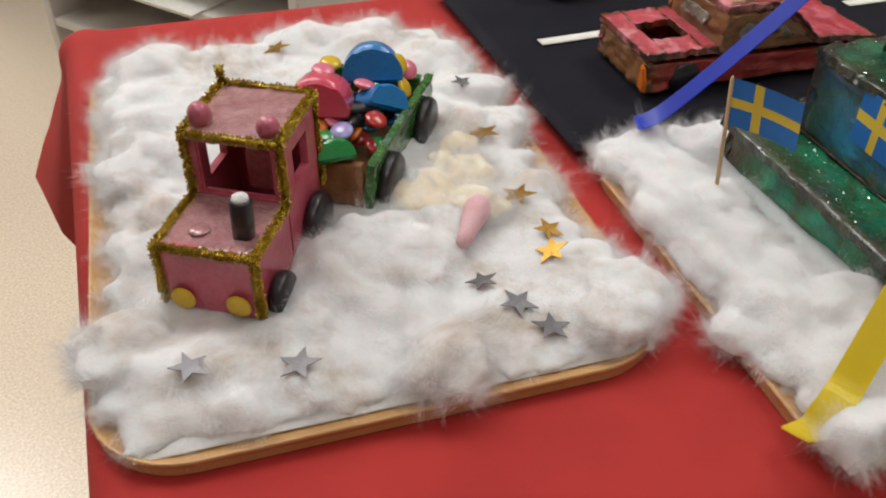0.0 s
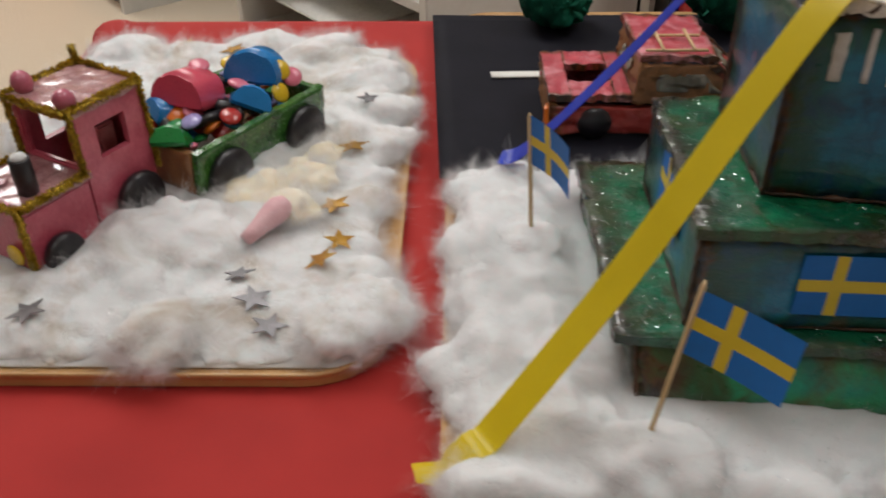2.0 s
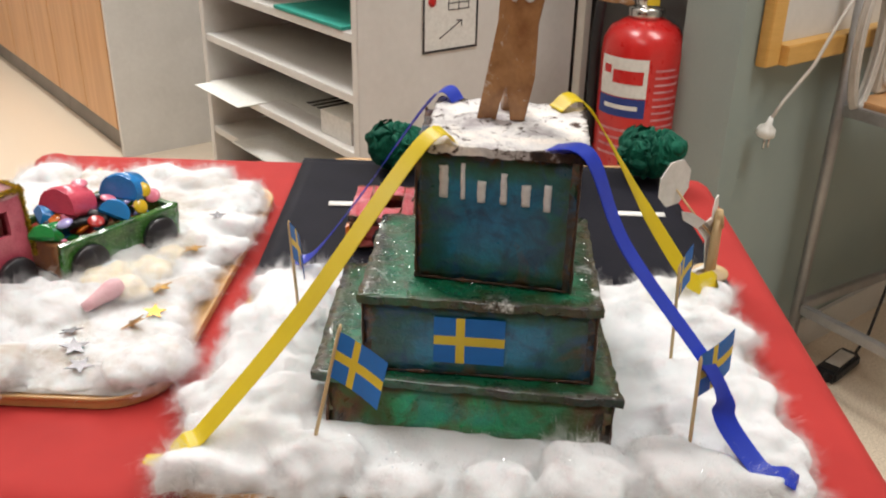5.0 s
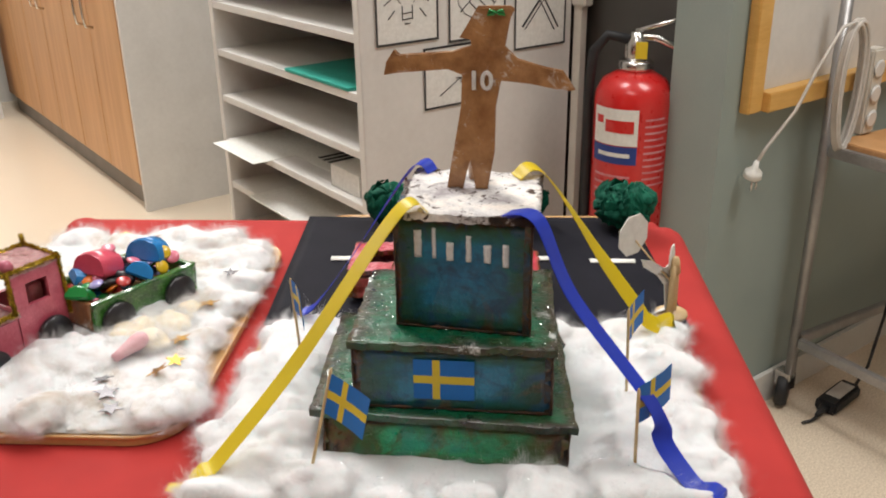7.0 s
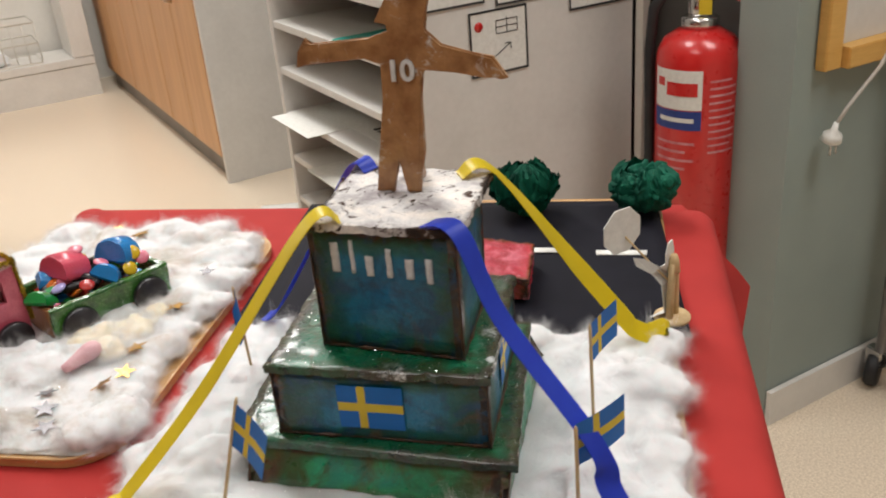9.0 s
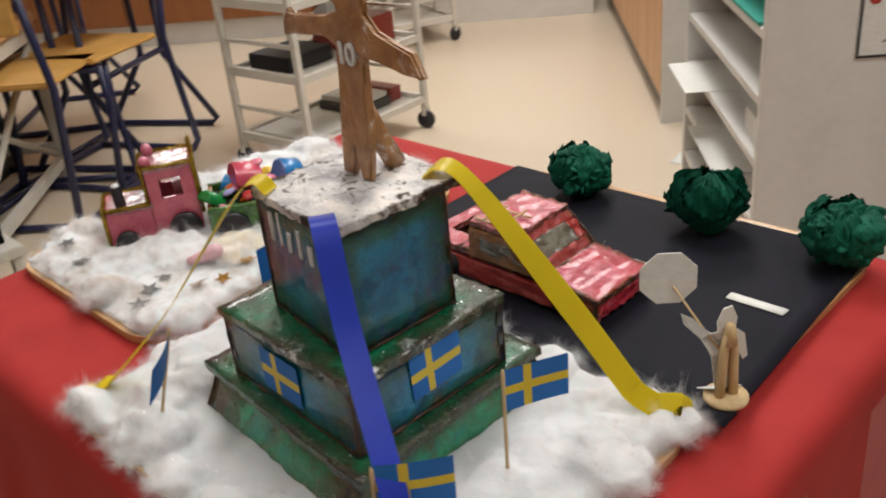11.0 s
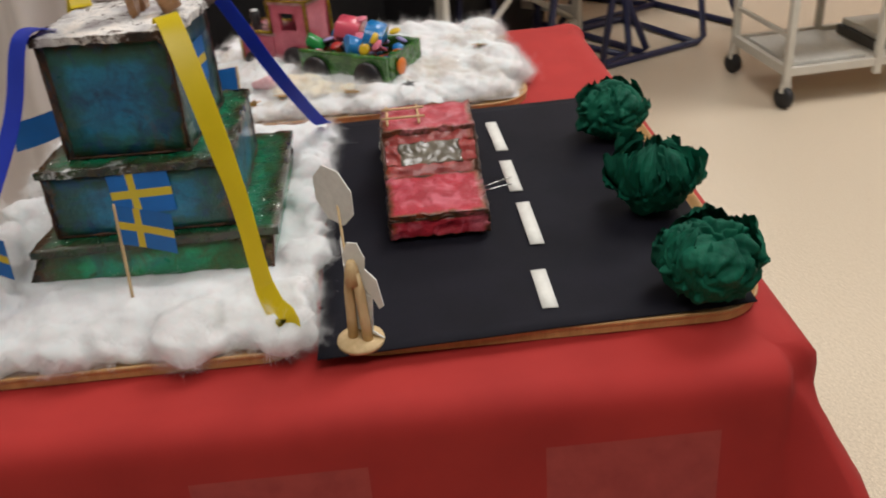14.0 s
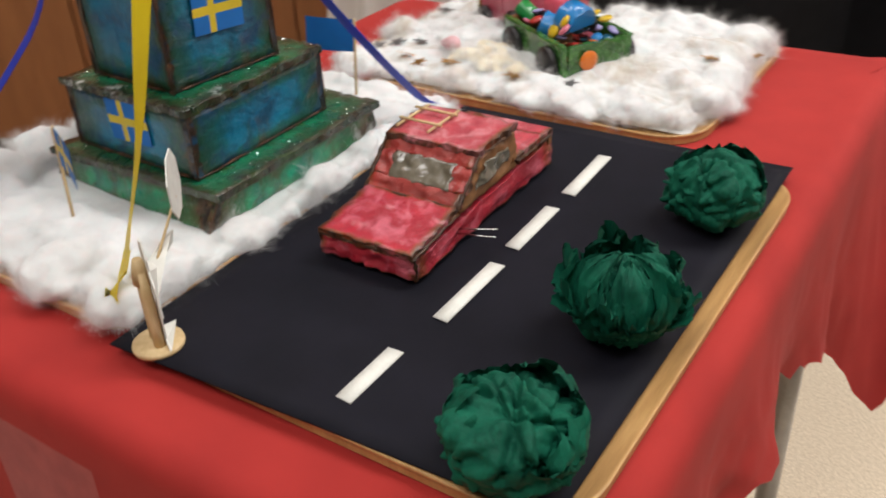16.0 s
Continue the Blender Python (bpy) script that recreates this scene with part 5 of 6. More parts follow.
tagged(part("peg_figure", doll(), [M["pick"], M["white_paper"]], at=pose(MX, MY, ROADZ, 0, 0, 62) @ Matrix.Scale(1.22, 4)), "wooden peg figure with white paper outline on a disc", "figurine")
sign = thing("paddle_sign", pose(MX, MY, ROADZ), "blank white octagonal paper sign on a thin stick", "sign")
hand, head = Vector((-0.019, -0.004, 0.052)), Vector((-0.037, -0.006, 0.074))
bm = bmesh.new()
tube(bm, [(-0.003, -0.002, 0.034), hand, head], 0.0008, 7)
part("stick", bm, M["pick"], sign)
bm = bmesh.new()
prism(bm, [(0.0192 * math.cos(radians(22.5 + 45 * k)), 0.0192 * math.sin(radians(22.5 + 45 * k))) for k in range(8)], -0.0004, 0.0004)
part("disc", bm, M["white_paper"], sign, at=Matrix.Translation(head + Vector((-0.0022, -0.002, 0.0055))) @ Matrix.Rotation(radians(-49), 4, "Z") @ Matrix.Rotation(radians(90), 4, "Y"))

# ---- the train ----
ENGINE = pose(-0.389, 0.011, TOP + 0.012, 0, 0, -29)


def tinsel(parent, pts, seed):
    """A garland: a wire with many short bright foil bristles."""
    rnd = random.Random(seed)
    bm = bmesh.new()
    pts = [Vector(p) for p in pts]
    tube(bm, pts, 0.0016, 6)
    for a, b in zip(pts, pts[1:]):
        for _ in range(int((b - a).length * 20000)):
            c = a.lerp(b, rnd.random())
            d = Vector((rnd.gauss(0, 1), rnd.gauss(0, 1), rnd.gauss(0, 1))).normalized()
            s = d.orthogonal().normalized() * 0.00042
            e = c + d * rnd.uniform(0.0018, 0.0034)
            bm.faces.new([bm.verts.new(q) for q in (c - s, c + s, e + s * 0.8, e - s * 0.8)])
    return part("tinsel_trim", bm, M["tinsel"], parent, "gold tinsel trim")


def engine():
    root = thing("gingerbread_engine", ENGINE, "pink glazed gingerbread train engine edged with gold tinsel", "toy train")
    w, hz, rz = 0.0235, 0.040, 0.075
    box_ = lambda *d: boxes(d, bevel=0.001)
    part("front_plate", rough_plate([(-w, 0), (w, 0), (w, hz), (-w, hz)], 0, 0.004, (12, 8), 0.0009, 1), M["pink"], root, at=pose(0, 0.004, 0, 90))
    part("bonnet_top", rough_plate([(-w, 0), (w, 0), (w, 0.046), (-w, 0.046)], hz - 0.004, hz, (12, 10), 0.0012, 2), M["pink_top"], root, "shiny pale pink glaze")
    for sx in (-1, 1):
        # bonnet side, and the cab side with its square window
        x0, x1 = sorted((sx * w, sx * (w - 0.004)))
        part("bonnet_side", boxes((x0, x1, 0.002, 0.0435, 0.003, hz - 0.004), bevel=0.001), M["pink"], root)
        bm = bmesh.new()
        q = [bm.verts.new((x0, *p)) for p in ((0.044, 0.003), (0.088, 0.003), (0.088, rz - 0.004), (0.044, rz - 0.004), (0.055, 0.043), (0.075, 0.043), (0.075, 0.062), (0.055, 0.062))]
        fr = [bm.faces.new([q[i] for i in idx]) for idx in ((0, 1, 5, 4), (1, 2, 6, 5), (2, 3, 7, 6), (3, 0, 4, 7))]
        up = bmesh.ops.extrude_face_region(bm, geom=fr)["geom"]
        for v in up:
            if isinstance(v, bmesh.types.BMVert):
                v.co.x = x1
        part("cab_side", bm, M["pink"], root, "pink cab side with a square window")
        bm = bmesh.new()
        for (y, rr) in ((0.016, 0.0115), (0.071, 0.0155)):
            b = bmesh.new()
            lathe(b, [(0.001, 0), (rr * 0.93, 0.0004), (rr, 0.002), (rr, 0.005), (rr * 0.93, 0.0068), (0.001, 0.007)], 22)
            part("wheel", merge(bmesh.new(), b, pose(sx * (w + 0.0005), y, rr - 0.004, 0, 90 * sx)), M["liquorice"], root, "black liquorice wheel")
        bm.free()
        part("roof_lamp", crown_candy(0.0056, 0.0135), CANDY["dusty"], root, "upright dusty pink bean sweet on the roof", at=pose(sx * 0.0160, 0.050, rz - 0.002, 20 + 12 * sx, 9 * sx))
        part("headlamp", crown_candy(0.0062, 0.0030), CANDY["yellow"], root, "yellow sweet as headlamp", at=pose(sx * 0.0135, -0.0006, 0.0125, 90))
    part("cab_back", box_(-w + 0.004, w - 0.004, 0.084, 0.088, 0.003, rz - 0.004), M["pink"], root)
    part("dashboard", box_(-w + 0.004, w - 0.004, 0.043, 0.047, 0.003, hz + 0.002), M["pink"], root)
    for sx in (-1, 1):
        part("cab_pillar", box_(*sorted((sx * (w - 0.0002), sx * (w - 0.006))), 0.0425, 0.047, hz, rz - 0.004), M["pink"], root)
    part("seat", box_(-0.006, 0.010, 0.066, 0.078, 0.030, 0.052), M["truck_pale"], root, "pink marshmallow seat")
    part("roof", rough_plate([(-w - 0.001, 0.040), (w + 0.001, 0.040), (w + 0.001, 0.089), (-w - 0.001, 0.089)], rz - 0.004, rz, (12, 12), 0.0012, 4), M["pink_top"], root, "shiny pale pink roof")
    bm = bmesh.new()
    lathe(bm, [(0.0052, 0.0), (0.0054, 0.010), (0.0051, 0.0205), (0.0042, 0.0212)], 18)
    chim = part("chimney", bm, M["liquorice"], root, "black liquorice chimney", at=pose(0.0125, 0.016, hz - 0.001, 2, 3))
    part("chimney_cap", lathe(bmesh.new(), [(0.0002, 0.0205), (0.0040, 0.0208), (0.0036, 0.0226), (0.0002, 0.0232)], 14), M["sugar"], chim, "white sugar tip")
    part("bonnet_button", crown_candy(0.0050, 0.0022), M["pink_top"], root, "glazed sweet on the bonnet", at=pose(-0.008, 0.014, hz))
    e = 0.0006
    tinsel(root, [(-w, -e, hz), (w, -e, hz), (w, 0.042, hz)], 1)
    tinsel(root, [(-w, -e, hz), (-w, 0.042, hz)], 2)
    tinsel(root, [(-w, -e, 0.004), (-w, -e, hz)], 3)
    tinsel(root, [(w, -e, 0.004), (w, -e, hz)], 4)
    for sx in (-1, 1):
        tinsel(root, [(sx * w, 0.042, hz), (sx * w, 0.041, rz), (sx * w, 0.088, rz), (sx * w, 0.090, 0.022)], 5 + sx)
    tinsel(root, [(-w, 0.040, rz - 0.001), (w, 0.040, rz - 0.001)], 8)
    tinsel(root, [(-w, 0.089, rz), (w, 0.089, rz)], 9)
    tinsel(root, [(-w, 0.089, rz - 0.002), (-w, 0.0885, rz + 0.009)], 10)
    return root


def crown_candy(r, h):
    """A sugar-coated lentil."""
    n = 8
    return lathe(bmesh.new(), [(max(0.0001, r * math.cos(a)), h / 2 + h / 2 * math.sin(a)) for a in [radians(-90 + 180 * k / n) for k in range(n + 1)]], 18)


engine()


def wagon():
    root = thing("gingerbread_wagon", pose(-0.330, 0.088, TOP + 0.012, 0, 0, -33), "green glazed gingerbread wagon heaped with sweets", "toy train")
    w, ln, hz = 0.0315, 0.108, 0.034
    part("floor_plate", boxes((-w + 0.002, w - 0.002, 0.003, ln - 0.003, 0.010, 0.014)), M["biscuit"], root)
    for sx in (-1, 1):
        bm = rough_plate([(0, 0), (ln, 0), (ln, hz - 0.006), (0, hz - 0.006)], 0, 0.0042, (22, 8), 0.0012, 3 + sx)
        part("side_plate", bm, M["green_wagon"], root, "green glazed side", at=pose(sx * w, 0.0, 0.006) @ Matrix.Rotation(radians(90), 4, "Z") @ Matrix.Rotation(radians(90 + 4 * sx), 4, "X"))
        for y, rr in ((0.021, 0.016), (0.086, 0.016)):
            b = bmesh.new()
            lathe(b, [(0.001, 0), (rr * 0.93, 0.0004), (rr, 0.002), (rr, 0.005), (rr * 0.93, 0.0068), (0.001, 0.007)], 22)
            part("wheel", merge(bmesh.new(), b, pose(sx * (w + 0.0045) - (0 if sx > 0 else 0), y, rr - 0.004, 0, 90 * sx)), M["liquorice"], root, "black liquorice wheel")
    for y, mt in ((0.0, M["biscuit"]), (ln - 0.004, M["green_wagon"])):
        bm = rough_plate([(-w + 0.001, 0), (w - 0.001, 0), (w - 0.001, hz - 0.008), (-w + 0.001, hz - 0.008)], 0, 0.0042, (14, 8), 0.0012, y * 50)
        part("end_plate", bm, mt, root, at=pose(0, y + 0.0042, 0.006, 90))
    part("end_lamp", crown_candy(0.0090, 0.004), CANDY["orange"], root, "orange jelly wedge on the tail", at=pose(0.012, ln + 0.0005, 0.018, -90))
    return root


wagon()
WAG = pose(-0.330, 0.088, TOP + 0.012, 0, 0, -33)


def sweet(name, bm, material, place, turn, label, smooth=True):
    ob = part(name, bm, material, smooth=smooth)
    ob.matrix_world = WAG @ pose(*place, *turn)
    return tagged(ob, label, "sweet", "sweets in the wagon")


def lump(r, ln, seed):
    """A soft wrapped block, half round."""
    bm = bmesh.new()
    n = 20
    out = [(r * math.cos(radians(-8 + 196 * k / n)), r * 1.05 * math.sin(radians(-8 + 196 * k / n))) for k in range(n + 1)]
    prism(bm, out, 0, ln, bevel=0.0016)
    for v in bm.verts:
        v.co += 0.0006 * Vector((hills(v.co.x * 120, v.co.y * 120, seed), hills(v.co.y * 120, v.co.z * 120, seed), hills(v.co.z * 90, v.co.x * 120, seed)))
    bm.normal_update()
    for e in bm.edges:
        if len(e.link_faces) == 2 and max(len(f.verts) for f in e.link_faces) > 4:
            e.smooth = False
    return bm


sweet("wrapped_sweet", lump(0.0175, 0.026, 1), CANDY["pink"], (-0.010, 0.050, 0.038), (78, 0, 14), "large pink sugar block")
sweet("wrapped_sweet", lump(0.0175, 0.020, 2), CANDY["blue"], (0.006, 0.088, 0.040), (74, 0, 20), "large bright blue sugar block")
sweet("wrapped_sweet", lump(0.0120, 0.020, 3), CANDY["blue"], (0.014, 0.064, 0.030), (60, 25, 40), "blue sugar block lying below")
sweet("wrapped_sweet", lump(0.0100, 0.018, 4), CANDY["blue"], (-0.012, 0.030, 0.029), (60, 10, -20), "blue sugar block near the front")
sweet("jelly_sweet", lump(0.0100, 0.020, 5), CANDY["green"], (0.010, 0.010, 0.026), (55, 0, 35), "glossy green jelly drop sweet")
sweet("liquorice_stick", tube(bmesh.new(), [(0, 0, 0), (0.012, 0.004, 0.001), (0.026, 0.007, 0.0)], 0.0042, 10), M["liquorice"], (-0.002, 0.040, 0.036), (0, 0, 12), "short black liquorice stick")
sweet("liquorice_stick", tube(bmesh.new(), [(0, 0, 0), (0.016, 0.0, 0.001), (0.024, 0.001, 0.0)], 0.0040, 10), M["liquorice"], (-0.024, 0.020, 0.032), (0, -8, 55), "short black liquorice stick")
for (lx, ly, lz, yaw, tip) in ((0.016, 0.050, 0.035, -20, 4), (0.004, 0.012, 0.033, 40, -6), (-0.020, 0.034, 0.035, 10, 5), (0.012, 0.034, 0.034, 75, 0), (-0.016, 0.070, 0.036, 60, 3), (0.022, 0.066, 0.034, 95, -4), (-0.008, 0.018, 0.034, -35, 8)):
    sweet("liquorice_stick", tube(bmesh.new(), [(-0.009, 0, 0), (0.0, 0.0008, 0.0006), (0.009, 0, 0)], 0.0036, 10), M["liquorice"], (lx, ly, lz), (0, tip, yaw), "short black liquorice stick")
rs = random.Random(5)
placed = [("yellow", 0.021, 0.087, 0.047, 55), ("yellow", 0.027, 0.078, 0.037, 60), ("rose", 0.010, 0.062, 0.043, 10), ("lilac", 0.012, 0.022, 0.036, 12), ("rose", 0.003, 0.030, 0.036, 25), ("red", 0.024, 0.040, 0.035, 10),
          ("orange", -0.004, 0.024, 0.035, 20), ("rose", 0.025, 0.093, 0.041, 45), ("green", 0.004, 0.016, 0.033, 15), ("rose", -0.010, 0.052, 0.0540, 12), ("yellow", -0.025, 0.060, 0.038, 20), ("lilac", -0.024, 0.042, 0.037, 10),
          ("yellow", -0.020, 0.086, 0.041, 10)]
for cname, cx_, cy_, cz_, tl in placed:
    sweet("sugar_lentil", crown_candy(0.0065, 0.0048), CANDY[cname], (cx_, cy_, cz_), (tl, rs.uniform(-15, 25), rs.uniform(0, 90)), "round %s sugar-coated sweet" % {"rose": "pink"}.get(cname, cname))
for k in range(44):
    a, b = rs.uniform(-0.026, 0.026), rs.uniform(0.008, 0.100)
    cname = rs.choice(["teal", "rose", "green", "lilac", "red", "red", "teal", "blue", "orange", "teal"])
    sweet("sugar_lentil", crown_candy(rs.uniform(0.0050, 0.0066), 0.0046), CANDY[cname], (a, b, rs.uniform(0.020, 0.031)), (rs.uniform(-30, 30), rs.uniform(-30, 30), 0), "round %s sugar-coated sweet" % {"rose": "pink"}.get(cname, cname))


# ---- stars and small things on the cotton ----
def star(x, y, z, size, material, yaw, tilt, label):
    bm = bmesh.new()
    prism(bm, [(size * (1 if k % 2 == 0 else 0.42) * math.sin(math.pi * k / 5), size * (1 if k % 2 == 0 else 0.42) * math.cos(math.pi * k / 5)) for k in range(10)], 0, 0.0005)
    z = on_bed(x, y, z - 0.004) + 0.0012 + 0.35 * size * abs(math.sin(radians(tilt)))
    tagged(part("foil_star", bm, material, at=pose(x, y, z, tilt * 0.6, tilt * 0.4, yaw)), label, "star", "foil stars on the cotton")


SZ = TOP + 0.018
for x, y, z, sz, mt, yaw, tilt in ((-0.361, 0.290, 0.004, 0.007, "gold", 10, 12), (-0.321, 0.262, 0.006, 0.010, "gold", 40, -15), (-0.214, 0.179, 0.002, 0.009, "silver", 20, 14), (-0.219, 0.122, 0.006, 0.0105, "gold", 5, -12),
                                   (-0.223, 0.054, 0.003, 0.0105, "gold", 30, -14), (-0.217, 0.024, 0.002, 0.0085, "gold", 12, 16), (-0.224, 0.004, 0.002, 0.0095, "gold", 50, -35), (-0.264, -0.006, 0.003, 0.010, "silver", 0, -20),
                                   (-0.253, -0.026, 0.003, 0.0115, "silver", 25, 14), (-0.243, -0.043, 0.0, 0.0115, "silver", 60, 8), (-0.403, -0.028, 0.002, 0.0105, "silver", 15, 12), (-0.358, -0.037, 0.002, 0.0120, "silver", 45, -12)):
    star(x, y, SZ + z, sz * (0.85 if mt == "silver" else 1.0), M[mt], yaw, tilt, "small %s foil star lying on the cotton" % mt)
bm = bmesh.new()
lathe(bm, [(0.0005, 0.0), (0.0042, 0.001), (0.0050, 0.008), (0.0062, 0.016), (0.0082, 0.026), (0.0080, 0.032), (0.0055, 0.037), (0.0008, 0.039)], 18)
drop = part("pink_sweet", bm, surface("pink_foam", (0.62, 0.34, 0.37), (0.76, 0.52, 0.54), 60, rough=0.6, sss=0.2))
drop.matrix_world = Matrix.Translation((-0.266, 0.020, on_bed(-0.266, 0.020, TOP) + 0.003)) @ Vector((0.027, 0.036, 0.012)).to_track_quat("Z", "Y").to_matrix().to_4x4() @ Matrix.Scale(0.86, 4)
tagged(drop, "pale pink foam sweet half sunk in cotton", "sweet")


# ---- furniture of the room ----
def placed_in_room(name, u, v, z=0.0, turn=0.0, **tags):
    return thing(name, Matrix.Translation(room(u, v, z)) @ Matrix.Rotation(ROOM + radians(turn), 4, "Z"), **tags)


# open shelf, its end panel towards the table
SD, SL = 0.52, 0.66
shelf = placed_in_room("open_shelf", 0.49, 0.90, label="white melamine shelf with many low compartments", category="shelf")
part("side_panel", boxes((0, SD, 0, 0.02, 0, 1.62), bevel=0.0015), M["white_board"], shelf)
part("side_panel", boxes((0, SD, SL - 0.02, SL, 0, 1.62), bevel=0.0015), M["white_board"], shelf)
part("back_panel", boxes((SD - 0.008, SD, 0.021, SL - 0.021, 0, 1.62)), M["white_board"], shelf)
part("plinth", boxes((0.02, SD - 0.01, 0.021, SL - 0.021, 0, 0.07)), M["white_board"], shelf)
for k in range(15):
    part("shelf_board", boxes((0.002, SD - 0.009, 0.0205, SL - 0.0205, 0.075 + 0.1085 * k, 0.075 + 0.1085 * k + 0.016), bevel=0.001), M["white_board"], shelf)


def on_shelf(name, k, x0, x1, y0, y1, h, material, label, cat, turn=0):
    ob = part(name, boxes((x0, x1, y0, y1, 0, h), bevel=min(0.0008, h / 3)), material)
    ob.matrix_world = shelf.matrix_world @ pose(0, 0, 0.075 + 0.1085 * k + 0.0165, 0, 0, turn)
    return tagged(ob, label, cat)


on_shelf("paper_sheet", 4, -0.045, 0.16, 0.40, 0.62, 0.0012, M["white_paper"], "white sheet of paper jutting out of the shelf", "paper")
striped = thing("striped_picture", shelf.matrix_world @ pose(0.06, 0.20, 0.075 + 0.1085 * 4 + 0.0165), "white sheet with a black striped drawing on the shelf", "paper")
part("sheet", boxes((0, 0.21, 0, 0.20, 0, 0.0012)), M["white_paper"], striped)
for k in range(6):
    part("stripe", boxes((0.03, 0.15, 0.03 + 0.022 * k, 0.042 + 0.022 * k, 0.0016, 0.0022)), M["ink"], striped)
on_shelf("folder", 6, 0.0, 0.22, 0.05, 0.30, 0.006, surface("teal_card", (0.02, 0.28, 0.22), (0.03, 0.36, 0.28), 20), "thin teal cardboard folder on the shelf", "folder")
on_shelf("plastic_box", 4, 0.02, 0.20, 0.06, 0.17, 0.045, M["white_paper"], "small pale plastic box on the shelf", "box")
on_shelf("loose_sheet", 3, -0.02, 0.20, 0.22, 0.50, 0.004, M["white_paper"], "loose white papers lying on the shelf", "paper")
on_shelf("loose_sheet", 2, 0.02, 0.24, 0.12, 0.40, 0.008, M["white_paper"], "loose white papers lying on the shelf", "paper")


def poster(u0, u1, z0, z1, marks, label):
    """A framed drawing on the shelf's end panel; marks are strokes from x, z to x, z."""
    root = placed_in_room("poster", u0, 0.8985, z0, label=label, category="poster", group="posters on the shelf's end")
    w, h = u1 - u0, z1 - z0
    part("sheet", boxes((0, w, -0.0012, 0.0, 0, h)), M["white_paper"], root)
    for d in ((0, w, 0, 0.004), (0, w, h - 0.004, h), (0, 0.004, 0.0042, h - 0.0042), (w - 0.004, w, 0.0042, h - 0.0042)):
        part("border", boxes((d[0], d[1], -0.0022, -0.0014, d[2], d[3])), M["ink"], root)
    for x0, za, x1, zb, r in marks:
        bm = bmesh.new()
        tube(bm, [(x0 * w, -0.0018, za * h), (x1 * w, -0.0018, zb * h)], r, 5)
        part("stroke", bm, M["ink"], root)
    return root


ring = lambda cx, cz, rx, rz, n=12, a0=0, a1=360: [(cx + rx * math.cos(radians(a0 + (a1 - a0) * k / n)), cz + rz * math.sin(radians(a0 + (a1 - a0) * k / n)), cx + rx * math.cos(radians(a0 + (a1 - a0) * (k + 1) / n)), cz + rz * math.sin(radians(a0 + (a1 - a0) * (k + 1) / n)), 0.0008) for k in range(n)]
poster(0.523, 0.662, 0.826, 1.006, ring(0.5, 0.55, 0.20, 0.17, 12, -60, 240) + [(0.42, 0.38, 0.42, 0.24, 0.001), (0.58, 0.38, 0.58, 0.24, 0.001), (0.42, 0.30, 0.58, 0.31, 0.001), (0.43, 0.24, 0.57, 0.25, 0.001), (0.46, 0.2, 0.54, 0.2, 0.0012),
                                        (0.14, 0.40, 0.25, 0.45, 0.001), (0.1, 0.56, 0.23, 0.56, 0.001), (0.2, 0.26, 0.30, 0.34, 0.001), (0.72, 0.45, 0.85, 0.40, 0.001), (0.76, 0.56, 0.9, 0.56, 0.001), (0.70, 0.34, 0.80, 0.25, 0.001)], "white poster with a drawn light bulb")
poster(0.686, 0.826, 0.816, 0.996, ring(0.5, 0.5, 0.36, 0.28, 14) + [(0.2, 0.3, 0.7, 0.62, 0.001), (0.3, 0.7, 0.8, 0.36, 0.001), (0.35, 0.4, 0.55, 0.26, 0.001), (0.46, 0.46, 0.66, 0.32, 0.001)], "white poster with a line drawing of crossed shapes")
poster(0.850, 0.990, 0.781, 0.961, [(0.15, 0.25, 0.85, 0.85, 0.0022), (0.2, 0.22, 0.88, 0.80, 0.001), (0.85, 0.2, 0.25, 0.9, 0.0016), (0.78, 0.17, 0.2, 0.84, 0.001)], "white poster with a crossed pencil and brush")
poster(0.626, 0.752, 0.694, 0.812, ring(0.64, 0.72, 0.26, 0.14, 4, 45, 405) + [(0.3, 0.2, 0.7, 0.45, 0.0009), (0.6, 0.45, 0.7, 0.45, 0.0009), (0.7, 0.36, 0.7, 0.45, 0.0009), (0.45, 0.72, 0.83, 0.72, 0.0008), (0.64, 0.6, 0.64, 0.85, 0.0008)], "white poster with a grid and a red dot")
bm = bmesh.new()
lathe(bm, [(0.0005, 0), (0.009, 0), (0.009, 0.0006), (0.0005, 0.0006)], 16)
tagged(part("sticker_dot", bm, M["red_paint"], at=Matrix.Translation(room(0.646, 0.8965, 0.785)) @ Matrix.Rotation(ROOM, 4, "Z") @ pose(0, 0, 0, 90)), "round red sticker on the poster", "sticker")

# cable trunking beside the shelf
trunk = placed_in_room("cable_trunking", 1.014, 0.875, label="cream vertical cable trunking with a junction box", category="trunking")
part("duct", boxes((0, 0.018, 0, 0.022, 0, 2.4), bevel=0.001), M["white_metal"], trunk)
part("junction_box", boxes((-0.006, 0.020, -0.014, 0.026, 0.855, 0.95), bevel=0.003), M["white_metal"], trunk)


